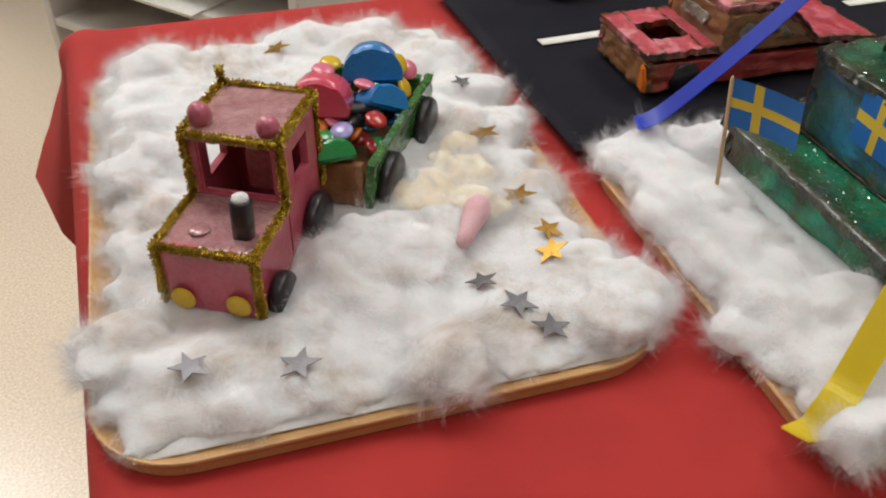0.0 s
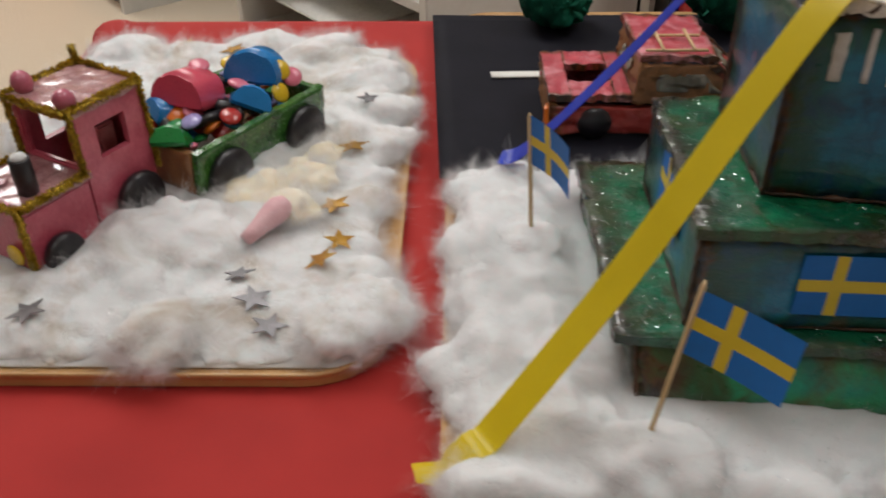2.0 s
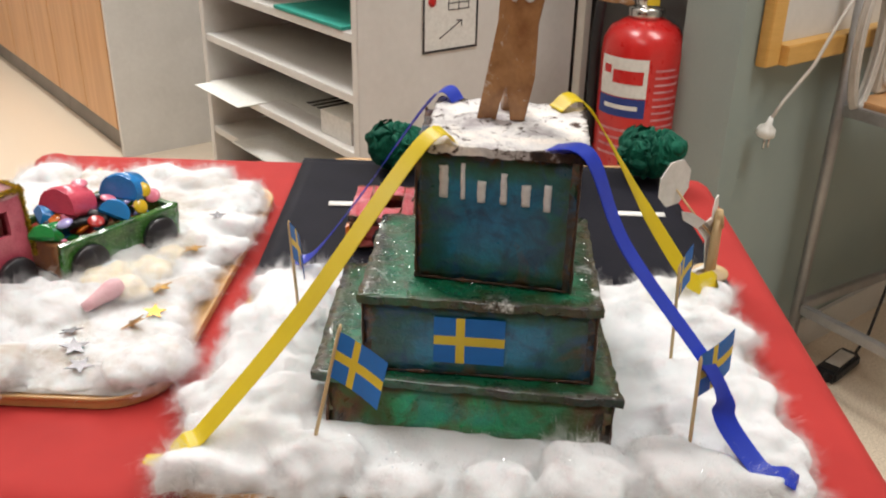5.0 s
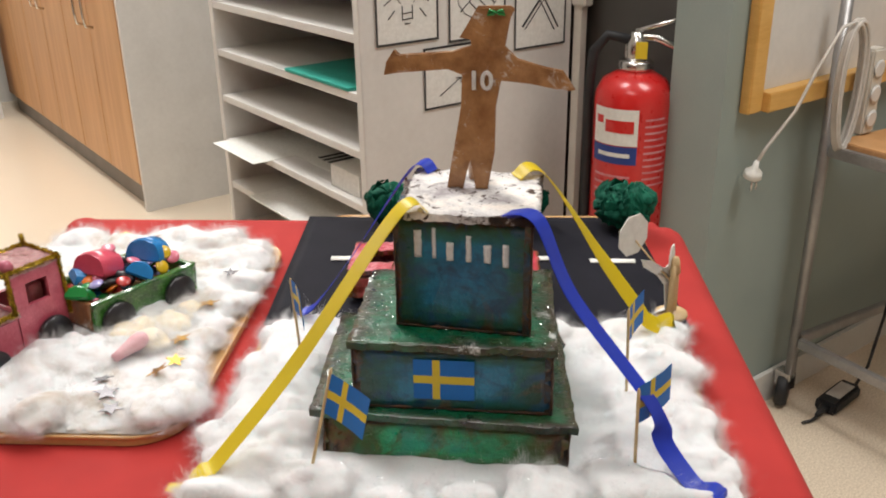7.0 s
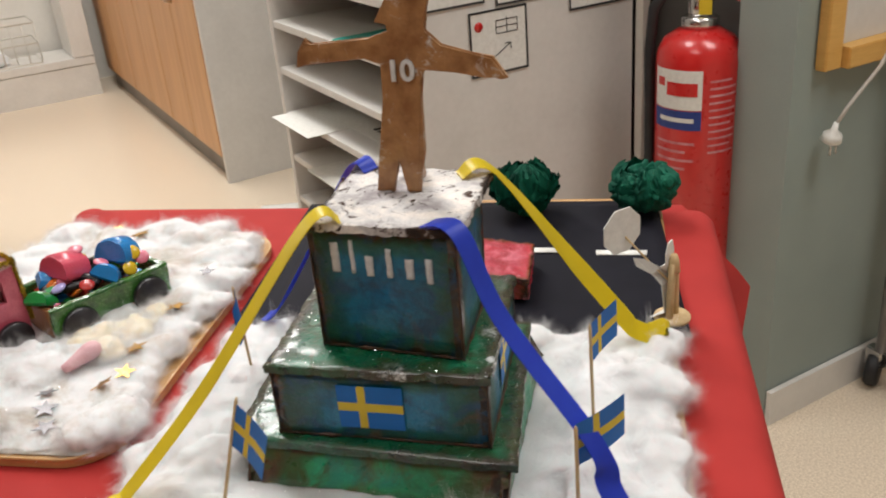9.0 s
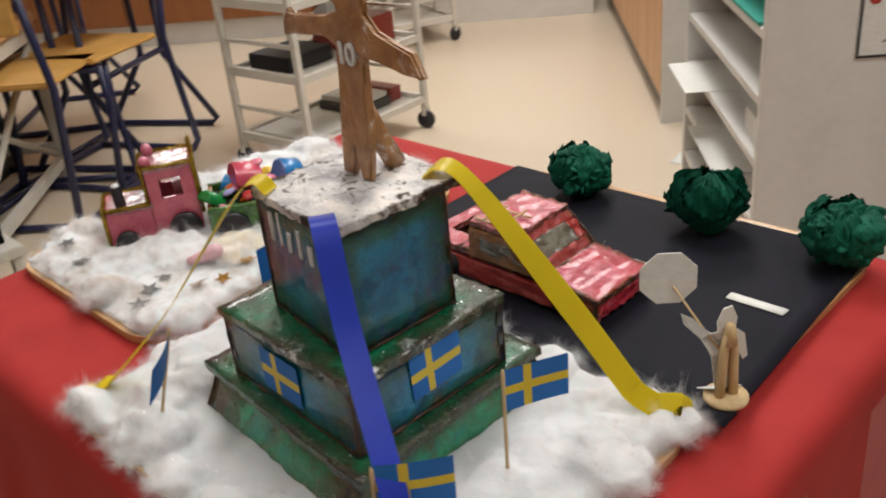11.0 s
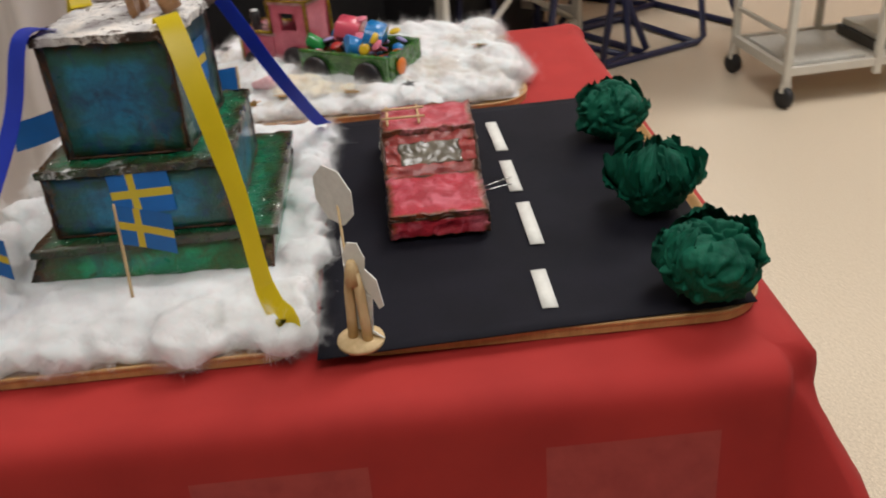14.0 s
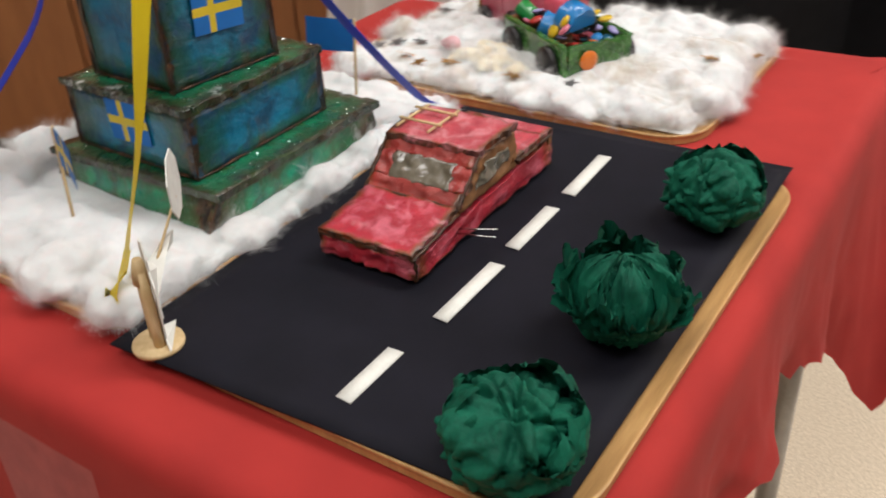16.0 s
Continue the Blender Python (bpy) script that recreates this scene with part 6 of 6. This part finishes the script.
def extinguisher():
    root = placed_in_room("fire_extinguisher", 0.98, 0.69, 0.275, turn=217, label="red fire extinguisher with chrome valve hung on the wall", category="fire extinguisher")
    r = 0.075
    part("cylinder", lathe(bmesh.new(), [(0.02, 0), (r * 0.93, 0.003), (r, 0.015), (r, 0.425), (r * 0.97, 0.445), (r * 0.82, 0.466), (r * 0.5, 0.480), (0.024, 0.484)], 40), M["red_paint"], root)
    part("neck_ring", lathe(bmesh.new(), [(0.028, 0.481), (0.033, 0.484), (0.033, 0.500), (0.026, 0.504)], 24), M["chrome"], root)
    part("valve", lathe(bmesh.new(), [(0.018, 0.50), (0.022, 0.508), (0.022, 0.535), (0.014, 0.545), (0.012, 0.556)], 20), M["chrome"], root)
    bm = bmesh.new()
    tube(bm, [(0.0, 0.0, 0.545), (0.0, 0.035, 0.545), (0.0, 0.075, 0.528), (0.0, 0.09, 0.505)], 0.007, 8, radii=[0.008, 0.008, 0.007, 0.006])
    part("carry_handle", bm, M["chrome"], root)
    bm = bmesh.new()
    tube(bm, [(0.0, -0.004, 0.556), (0.0, 0.05, 0.572), (0.0, 0.105, 0.590)], 0.005, 8)
    part("squeeze_lever", bm, M["chrome"], root)
    bm = bmesh.new()
    tube(bm, [(0.0, -0.015, 0.54), (0.0, -0.055, 0.548), (0.0, -0.082, 0.515), (0.0, -0.088, 0.44), (0.0, -0.084, 0.20), (0.006, -0.082, 0.05)], 0.010, 10)
    part("hose", bm, M["black"], root, "black rubber hose")
    part("tag", boxes((0.023, 0.0245, 0.0, 0.022, 0.508, 0.540)), M["flag_yellow"], root, "yellow inspection tag")

    def wrap(name, a0, a1, z0, z1, off, material, lab=""):
        bm = bmesh.new()
        n = 10
        q = [[bm.verts.new(((r + off) * math.cos(radians(a0 + (a1 - a0) * k / n)), (r + off) * math.sin(radians(a0 + (a1 - a0) * k / n)), z)) for k in range(n + 1)] for z in (z0, z1)]
        for k in range(n):
            bm.faces.new((q[0][k], q[0][k + 1], q[1][k + 1], q[1][k])).smooth = True
        return part(name, bm, material, root, lab)

    wrap("label_white", -62, 14, 0.350, 0.421, 0.0008, M["white_paper"], "white label panel")
    wrap("label_blue", -62, 14, 0.313, 0.348, 0.0008, M["label_blue"], "blue label band")
    wrap("label_mark", -54, -40, 0.390, 0.405, 0.0014, M["red_paint"])
    wrap("label_bar", -36, 8, 0.375, 0.399, 0.0014, M["red_paint"], "plain bar in place of a mark")
    wrap("label_bar", -48, 4, 0.327, 0.335, 0.0014, M["white_paper"])
    for k in range(11):
        wrap("label_line", 24, 66 if k % 3 else 58, 0.399 - 0.013 * k, 0.403 - 0.013 * k, 0.0008, M["truck_pale"])
    for k in range(4):
        wrap("label_line", -55, 6 - 12 * (k % 2), 0.285 - 0.016 * k, 0.290 - 0.016 * k, 0.0008, M["truck_pale"])
    part("wall_bracket", boxes((-0.085, -0.070, -0.03, 0.03, 0.30, 0.34), bevel=0.002), M["steel"], root)
    return root


extinguisher()

# whiteboard with a pine frame on the green wall
wb = placed_in_room("whiteboard", 1.050, 0.498, 0.698, label="whiteboard in a yellow pine frame with a pen ledge", category="whiteboard")
part("board", boxes((0.0405, 1.245, -0.008, -0.001, 0.036, 0.824)), M["white_board"], wb)
for d in ((0, 0.040, -0.022, 0, 0, 0.86), (1.246, 1.286, -0.022, 0, 0, 0.86), (0.0405, 1.2455, -0.022, 0, 0.825, 0.86), (0.0405, 1.2455, -0.036, 0, 0, 0.0355)):
    part("frame_bar", boxes((d[0], d[1], d[2], d[3], d[4], d[5]), bevel=0.002), M["pine"], wb)

# steel trolley beside the wall
cart = placed_in_room("steel_trolley", 1.280, 0.450, 0.0, turn=-6, label="grey steel trolley with a wooden top on castors", category="trolley")
CL, CW = 0.62, 0.44
for x in (0, CL):
    for y in (0, -CW):
        part("post", tube(bmesh.new(), [(x, y, 0.085), (x, y, 0.90 if y == 0 else 0.62)], 0.0115, 12), M["steel"], cart)
        wheel = part("castor", lathe(bmesh.new(), [(0.006, -0.012), (0.034, -0.012), (0.038, -0.007), (0.038, 0.007), (0.034, 0.012), (0.006, 0.012)], 22, pose(x, y + 0.012, 0.038, 90, 0, 30)), M["black"], cart)
        part("castor_fork", boxes((x - 0.012, x + 0.012, y - 0.010, y + 0.030, 0.046, 0.088), bevel=0.003), M["chrome"], wheel)
part("wooden_top", boxes((0.012, CL - 0.012, -CW + 0.012, -0.012, 0.600, 0.616), bevel=0.002), M["birch_door"], cart)
for z in (0.585, 0.155):
    for y in (0, -CW):
        part("rail", boxes((0.0125, CL - 0.0125, y - 0.008, y + 0.008, z, z + 0.022), bevel=0.002), M["steel"], cart)
    for x in (0, CL):
        part("rail", boxes((x - 0.008, x + 0.008, -CW + 0.0125, -0.0125, z, z + 0.022), bevel=0.002), M["steel"], cart)

# coiled cable with a hanging plug
coil = placed_in_room("cable_coil", 1.278, 0.428, 0.60, label="coil of pale grey cable hung on the trolley post", category="cable")
for k in range(7):
    off, wd = 0.0035 * k - 0.012, 0.036 + 0.0016 * (k % 3)
    bm = bmesh.new()
    tube(bm, [(off * 0.7 + wd * math.cos(radians(a)), -0.006 + 0.0045 * (k % 4) - 0.01, 0.135 + (0.118 + 0.004 * (k % 3)) * math.sin(radians(a)) + 0.008 * math.cos(radians(2 * a))) for a in range(0, 360, 15)], 0.0035, 6, closed=True)
    part("loop", bm, M["cable"], coil)
bm = bmesh.new()
tube(bm, [(-0.02, -0.015, 0.25), (-0.055, -0.010, 0.245), (-0.105, 0.0, 0.17), (-0.138, 0.01, 0.10), (-0.183, 0.03, 0.035), (-0.201, 0.035, 0.008)], 0.0032, 6)
part("lead", bm, M["cable"], coil)
bm = bmesh.new()
lathe(bm, [(0.004, 0.0), (0.006, -0.014), (0.016, -0.022), (0.018, -0.034), (0.013, -0.038)], 16, pose(-0.202, 0.035, 0.010, 12))
plug = part("plug", bm, M["white_paper"], coil, "white two-pin plug")
for dx in (-0.007, 0.007):
    bm = bmesh.new()
    tube(bm, [(-0.202 + dx, 0.036, -0.027), (-0.202 + dx, 0.037, -0.048)], 0.0022, 6)
    part("pin", bm, M["chrome"], plug)
socket = placed_in_room("socket_strip", 1.352, 0.448, 0.618, label="cream socket strip fixed to the trolley post", category="socket strip")
part("strip", boxes((0, 0.045, -0.03, 0, 0, 0.17), bevel=0.004), M["white_metal"], socket)
for k in range(3):
    part("socket", lathe(bmesh.new(), [(0.017, 0), (0.019, 0.002), (0.013, 0.0035)], 16, pose(0.0225, -0.031, 0.03 + 0.05 * k, 90)), M["white_board"], socket)

# black adapter lying on the floor under the trolley
bm = bmesh.new()
tube(bm, [(0.706, 1.092, 0.005), (0.728, 1.100, 0.006), (0.752, 1.120, 0.010), (0.776, 1.148, 0.014)], 0.0035, 6)
tube(bm, [(0.842, 1.214, 0.016), (0.866, 1.232, 0.016), (0.900, 1.262, 0.05), (0.925, 1.285, 0.16), (0.945, 1.300, 0.32), (0.965, 1.315, 0.56)], 0.0035, 6)
tagged(part("extension_cable", bm, M["black"]), "thin black power cord running up to the trolley", "cable")
adapter = thing("power_adapter", pose(0.810, 1.181, 0.001, 0, 0, 45), "black power adapter with a grey label on the floor", "adapter")
part("case", boxes((-0.062, 0.062, -0.024, 0.024, 0, 0.030), bevel=0.006), M["black"], adapter)
part("label", boxes((-0.030, 0.044, -0.016, 0.016, 0.0302, 0.0308)), M["cable"], adapter)
bm = bmesh.new()
tube(bm, [(-0.062, 0, 0.015), (-0.080, 0, 0.014), (-0.098, 0, 0.012)], 0.008, 8, radii=[0.011, 0.007, 0.004])
part("cord_sleeve", bm, M["black"], adapter)


# birch cabinets along the shelf wall
def cabinet(v0, ln, label):
    root = placed_in_room("cabinet", 0.60, v0, label=label, category="cabinet", group="birch cabinets along the wall")
    part("body", boxes((0.022, 0.42, 0.0, ln, 0.09, 2.0)), M["white_board"], root)
    part("plinth", boxes((0.03, 0.42, 0.0, ln, 0.0, 0.088)), M["plinth"], root)
    for k in range(2):
        d = part("door", boxes((0, 0.02, 0.003 + k * ln / 2, (k + 1) * ln / 2 - 0.003, 0.095, 1.995), bevel=0.0015), M["birch_door"], root)
        y = ln / 2 + (-0.05 if k == 0 else 0.05)
        bm = bmesh.new()
        tube(bm, [(0.0, y, 0.62), (-0.025, y, 0.625), (-0.03, y, 0.66), (-0.03, y, 0.72), (-0.025, y, 0.755), (0.0, y, 0.76)], 0.005, 8)
        part("handle", bm, M["chrome"], d, "chrome bow handle")
    return root


for k in range(3):
    cabinet(2.62 + 0.65 * k, 0.648, "tall cabinet with plain birch doors on a grey plinth")
part_end = part("cabinet_end_panel", boxes((0.0, 0.42, -0.02, -0.001, 0, 2.0)), M["white_board"])
part_end.matrix_world = Matrix.Translation(room(0.602, 2.618)) @ Matrix.Rotation(ROOM, 4, "Z")
tagged(part_end, "plain white end panel beside the cabinets", "panel")

# low bench with a basket by the far wall
bench = placed_in_room("bench", 0.02, 4.40, label="low white bench with raised ends by the far wall", category="bench")
part("seat_board", boxes((-0.9, 0.5, 0, 0.34, 0.16, 0.20), bevel=0.004), M["white_board"], bench)
part("front_board", boxes((-0.9, 0.5, 0.004, 0.03, 0.0, 0.158)), M["white_board"], bench)
part("end_board", boxes((0.40, 0.50, 0, 0.34, 0.201, 0.85), bevel=0.004), M["white_board"], bench)
basket = placed_in_room("wire_basket", -0.10, 4.44, 0.202, label="white wire basket filled with grey paper", category="basket")
for z in (0.0, 0.10, 0.20):
    bm = bmesh.new()
    tube(bm, [(-0.25, 0, z), (0.38, 0, z), (0.38, 0.26, z), (-0.25, 0.26, z)], 0.005, 6, closed=True)
    part("hoop", bm, M["white_metal"], basket)
for k in range(12):
    bm = bmesh.new()
    tube(bm, [(-0.25 + 0.0572 * k, 0, 0), (-0.25 + 0.0572 * k, 0, 0.20)], 0.003, 5)
    part("wire", bm, M["white_metal"], basket)
bm = bmesh.new()
crumple(bm, (0.06, 0.13, 0.02), 0.16, 2.2, 0.7, 30, 1.4)
tagged(part("crumpled_paper", bm, M["sheet"], at=basket.matrix_world @ pose(0, 0, 0.004)), "crumpled grey paper in the basket", "paper")


# ---- trolleys and seats beyond the table ----
def shelf_trolley(m, ln, w, high, levels, label):
    root = thing("shelf_trolley", m, label, "trolley", "cream shelf trolleys")
    for x in (0, w):
        for y in (0, ln / 2, ln):
            part("post", boxes((x - 0.011, x + 0.011, y - 0.011, y + 0.011, 0.075, high), bevel=0.002), M["white_metal"], root)
        for y in (0, ln):
            wh = part("castor", lathe(bmesh.new(), [(0.005, -0.011), (0.030, -0.011), (0.034, -0.006), (0.034, 0.006), (0.030, 0.011), (0.005, 0.011)], 20, pose(x, y, 0.034, 90, 0, 20)), M["black"], root)
            part("castor_fork", boxes((x - 0.008, x + 0.008, y - 0.016, y + 0.016, 0.050, 0.0755)), M["white_metal"], wh)
    for z in levels:
        part("shelf_tray", boxes((0.012, w - 0.012, 0.012, ln - 0.012, z, z + 0.012)), M["white_metal"], root)
        for x in (0, w):
            part("side_rail", boxes((x - 0.009, x + 0.009, 0.0115, ln / 2 - 0.0115, z + 0.002, z + 0.026)), M["white_metal"], root)
            part("side_rail", boxes((x - 0.009, x + 0.009, ln / 2 + 0.0115, ln - 0.0115, z + 0.002, z + 0.026)), M["white_metal"], root)
        for y in (0, ln):
            part("end_rung", boxes((0.0115, w - 0.0115, y - 0.006, y + 0.006, z + 0.115, z + 0.127)), M["white_metal"], root)
            part("end_rail", boxes((0.0115, w - 0.0115, y - 0.009, y + 0.009, z + 0.002, z + 0.030)), M["white_metal"], root)
    return root


def loose(name, m, dims, material, label, cat):
    ob = part(name, boxes(dims, bevel=0.002), material)
    ob.matrix_world = m
    return tagged(ob, label, cat)


TR = Matrix.Translation((-1.885, 1.338, 0)) @ Matrix.Rotation(radians(5), 4, "Z") @ Matrix.Translation((-0.35, 0, 0))
shelf_trolley(TR, 0.585, 0.35, 0.86, (0.10, 0.33, 0.56, 0.80), "cream metal shelf trolley with books on castors")
loose("baking_tray", TR @ pose(0.03, 0.03, 0.1145), (0, 0.28, 0, 0.25, 0, 0.012), M["white_paper"], "white tray with papers on the trolley", "tray")
for k, (bx, by, bw, bl, bh, cc) in enumerate(((0.05, 0.33, 0.22, 0.16, 0.03, "shaded_wall"), (0.06, 0.34, 0.20, 0.14, 0.02, "white_paper"), (0.10, 0.50, 0.16, 0.06, 0.05, "truck_red"))):
    loose("book", TR @ pose(bx, by, 0.1145 + (0.031 if k == 1 else 0)), (0, bw, 0, bl, 0, bh), M[cc], ("grey book lying on the trolley", "pale book lying on another", "red box standing on the trolley")[k], "book")
for k, (bx, by, bw, bl, bh, cc) in enumerate(((0.05, 0.05, 0.2, 0.2, 0.05, "black"), (0.06, 0.34, 0.22, 0.2, 0.10, "truck_red"))):
    loose("box", TR @ pose(bx, by, 0.3445), (0, bw, 0, bl, 0, bh), M[cc], ("black box on the trolley's middle shelf", "dark red box on the trolley")[k], "box")
TR2 = Matrix.Translation(room(-0.24, 4.02)) @ Matrix.Rotation(ROOM + radians(30), 4, "Z") @ Matrix.Translation((-0.30, 0, 0))
shelf_trolley(TR2, 0.40, 0.34, 0.80, (0.10, 0.40, 0.74), "cream metal trolley standing far back")


def tube_chair(m, label):
    """A stacking chair on a looped blue tube frame."""
    root = thing("tube_chair", m, label, "chair", "blue tube chairs")
    for sx in (-0.21, 0.21):
        bm = bmesh.new()
        tube(bm, [(sx, 0.20, 0.44), (sx, 0.19, 0.30), (sx, 0.24, 0.03), (sx, 0.22, 0.013), (sx, -0.20, 0.013), (sx, -0.23, 0.03), (sx, -0.16, 0.44), (sx, -0.24, 0.80)], 0.0125, 10)
        part("side_frame", bm, M["blue_tube"], root)
    for y, z in ((0.215, 0.014), (-0.19, 0.014), (-0.235, 0.80), (0.18, 0.42)):
        bm = bmesh.new()
        tube(bm, [(-0.2, y, z), (0.2, y, z)], 0.0115, 10)
        part("cross_bar", bm, M["blue_tube"], root)
    part("seat", boxes((-0.195, 0.195, -0.15, 0.20, 0.442, 0.460), bevel=0.006), M["pine"], root)
    part("backrest", boxes((-0.195, 0.195, -0.235, -0.222, 0.62, 0.78), bevel=0.005), M["pine"], root)
    return root


tube_chair(pose(-2.86, 0.60, 0, 0, 0, 125), "school chair with a bent dark-blue tube frame under the table")


def tube_desk(m, label):
    """A pupil's desk on two looped blue tube sleds."""
    root = thing("school_desk", m, label, "desk", "blue tube desks")
    for sx in (-0.25, 0.25):
        bm = bmesh.new()
        tube(bm, [(sx, 0.06, 0.70), (sx, 0.05, 0.30), (sx, 0.24, 0.03), (sx, 0.22, 0.013), (sx, -0.20, 0.013), (sx, -0.23, 0.03), (sx, -0.05, 0.30), (sx, -0.06, 0.70)], 0.0125, 10)
        part("side_frame", bm, M["blue_tube"], root)
    for y, z in ((0.21, 0.014), (-0.05, 0.32)):
        bm = bmesh.new()
        tube(bm, [(-0.24, y, z), (0.24, y, z)], 0.0115, 10)
        part("cross_bar", bm, M["blue_tube"], root)
    part("desktop", boxes((-0.34, 0.34, -0.25, 0.25, 0.701, 0.722), bevel=0.005), M["birch_door"], root)
    return root


tube_desk(pose(-2.80, 1.18, 0, 0, 0, 120), "school desk on a dark-blue tube frame")
tube_desk(pose(-3.45, 1.25, 0, 0, 0, 140), "school desk on a dark-blue tube frame, further back")
tube_chair(pose(-2.50, 0.70, 0, 0, 0, 40), "school chair with a bent dark-blue tube frame beside the table")
tube_chair(pose(-2.66, 1.02, 0, 0, 0, 205), "school chair with a bent dark-blue tube frame standing askew")
loose("storage_crate", pose(-2.72, 0.20, 0, 0, 0, 49), (-0.26, 0.26, -0.20, 0.20, 0, 0.36), M["black"], "dark storage crate under the cream table", "crate")
loose("storage_crate", pose(-3.05, 0.55, 0, 0, 0, 45), (-0.20, 0.20, -0.16, 0.16, 0, 0.30), M["black"], "dark smaller storage crate under the cream table", "crate")


def frame_table(m, w, ln, h, label):
    root = thing("work_table", m, label, "table", "cream steel tables")
    for x in (0, w):
        for y in (0, ln):
            part("leg", boxes((x - 0.016, x + 0.016, y - 0.016, y + 0.016, 0, h - 0.03), bevel=0.003), M["white_metal"], root)
    for y in (0, ln):
        part("apron", boxes((0.017, w - 0.017, y - 0.012, y + 0.012, h - 0.085, h - 0.032)), M["white_metal"], root)
    part("foot_bar", boxes((0.017, w - 0.017, -0.012, 0.012, 0.05, 0.085)), M["white_metal"], root)
    for x in (0, w):
        part("apron", boxes((x - 0.012, x + 0.012, 0.017, ln - 0.017, h - 0.085, h - 0.032)), M["white_metal"], root)
        part("foot_bar", boxes((x - 0.012, x + 0.012, 0.017, ln - 0.017, 0.10, 0.13)), M["white_metal"], root)
    for a, b in ((0.02, w - 0.02), (w - 0.02, 0.02)):
        bm = bmesh.new()
        tube(bm, [(a, 0.0 if a < b else 0.014, 0.09), (b, 0.0 if a < b else 0.014, h - 0.09)], 0.011, 8)
        part("cross_brace", bm, M["white_metal"], root)
    part("tabletop", boxes((-0.03, w + 0.03, -0.03, ln + 0.03, h - 0.03, h), bevel=0.004), M["birch_door"], root)
    return root


frame_table(pose(-2.12, 0.33, 0, 0, 0, 139), 0.84, 1.15, 0.585, "birch-topped table on a cream steel frame")

# black screen, white cloth and brown doors by the near wall
SCREEN = Matrix.Translation((-0.85, -0.19, 0)) @ Matrix.Rotation(math.atan2(0.25, -0.60), 4, "Z")
screen = thing("folding_screen", SCREEN, "black fabric screen on feet behind the table", "screen")
part("panel", boxes((0.0, 0.32, -0.01, 0.01, 0.05, 1.45), bevel=0.004), M["screen_black"], screen)
part("panel", boxes((0.33, 1.0, -0.01, 0.01, 0.05, 1.45), bevel=0.004), M["screen_black"], screen)
for fx in (0.05, 0.94):
    part("foot", boxes((fx - 0.015, fx + 0.015, -0.12, 0.12, 0.0, 0.048), bevel=0.004), M["black"], screen)
stand = thing("low_stand", pose(-1.90, -0.10, 0), "low cream stand holding storage boxes", "stand")
part("stand_top", boxes((0, 0.30, 0, 0.40, 0.26, 0.285), bevel=0.003), M["white_metal"], stand)
for fx in (0.02, 0.28):
    for fy in (0.02, 0.38):
        part("leg", boxes((fx - 0.012, fx + 0.012, fy - 0.012, fy + 0.012, 0, 0.259), bevel=0.002), M["white_metal"], stand)
loose("storage_box", pose(-1.85, -0.09, 0.2855), (0, 0.2, 0, 0.125, 0, 0.40), M["screen_black"], "black storage box on a low stand", "box")
loose("storage_box", pose(-1.85, 0.042, 0.2855), (0, 0.2, 0, 0.088, 0, 0.40), M["blue_plastic"], "bright blue plastic storage box on a low stand", "box")
loose("storage_box", pose(-1.85, 0.138, 0.2855), (0, 0.2, 0, 0.14, 0, 0.36), M["screen_black"], "small black storage box on a low stand", "box")


def hanging_cloth():
    bm = bmesh.new()
    nx, nz = 60, 24
    for side in (0.0, 0.003):
        g = []
        for j in range(nz + 1):
            f = j / nz
            row = []
            for i in range(nx + 1):
                s = i / nx
                y = -0.30 * s * (0.55 + 0.45 * f) * 1.6
                x = 0.035 * math.sin(s * 26 + 1.2 * hills(s * 4, f * 2, 1)) * (0.35 + 0.65 * f) + 0.02 * hills(s * 6, f * 3, 4) + side
                row.append(bm.verts.new((x, y, 1.5 - 1.13 * f - 0.05 * s * f + 0.01 * hills(s * 9, 1, 1))))
            g.append(row)
        for j in range(nz):
            for i in range(nx):
                bm.faces.new((g[j][i], g[j][i + 1], g[j + 1][i + 1], g[j + 1][i])).smooth = True
    return bm


tagged(part("hanging_cloth", hanging_cloth(), M["curtain"], at=pose(-0.87, -0.20, 0)), "white cloth hanging in folds beside the screen", "curtain")
brown = placed_in_room("brown_cabinet", -1.76, -1.75, label="tall cabinet with brown veneer doors", category="cabinet")
part("body", boxes((-0.45, -0.022, 0, 2.28, 0.05, 2.1)), M["brown_door"], brown)
part("plinth", boxes((-0.45, -0.04, 0, 2.28, 0, 0.048)), M["plinth"], brown)
for k in range(4):
    part("door", boxes((-0.020, 0, 0.57 * k + 0.003, 0.57 * k + 0.567, 0.055, 2.095), bevel=0.002), M["brown_door"], brown)
far = placed_in_room("low_cabinet", -3.6, V1 - 0.03, label="low brown veneer cabinet along the far wall", category="cabinet")
part("plinth", boxes((0, 2.6, -0.34, 0.028, 0, 0.12)), M["white_board"], far)
part("body", boxes((0, 2.6, -0.36, 0.028, 0.121, 0.92), bevel=0.002), M["brown_door"], far)
for k in range(5):
    part("door", boxes((0.52 * k + 0.003, 0.52 * k + 0.517, -0.380, -0.3605, 0.125, 0.915), bevel=0.002), M["brown_door"], far)
scrap = part("paper_sheet", rough_plate([(-0.07, -0.05), (0.07, -0.045), (0.068, 0.05), (-0.07, 0.048)], 0, 0.0006, (6, 6), 0.0002), M["white_paper"], at=pose(-0.93, 2.13, 0.001, 0, 0, 12))
tagged(scrap, "white sheet of paper lying on the floor", "paper")
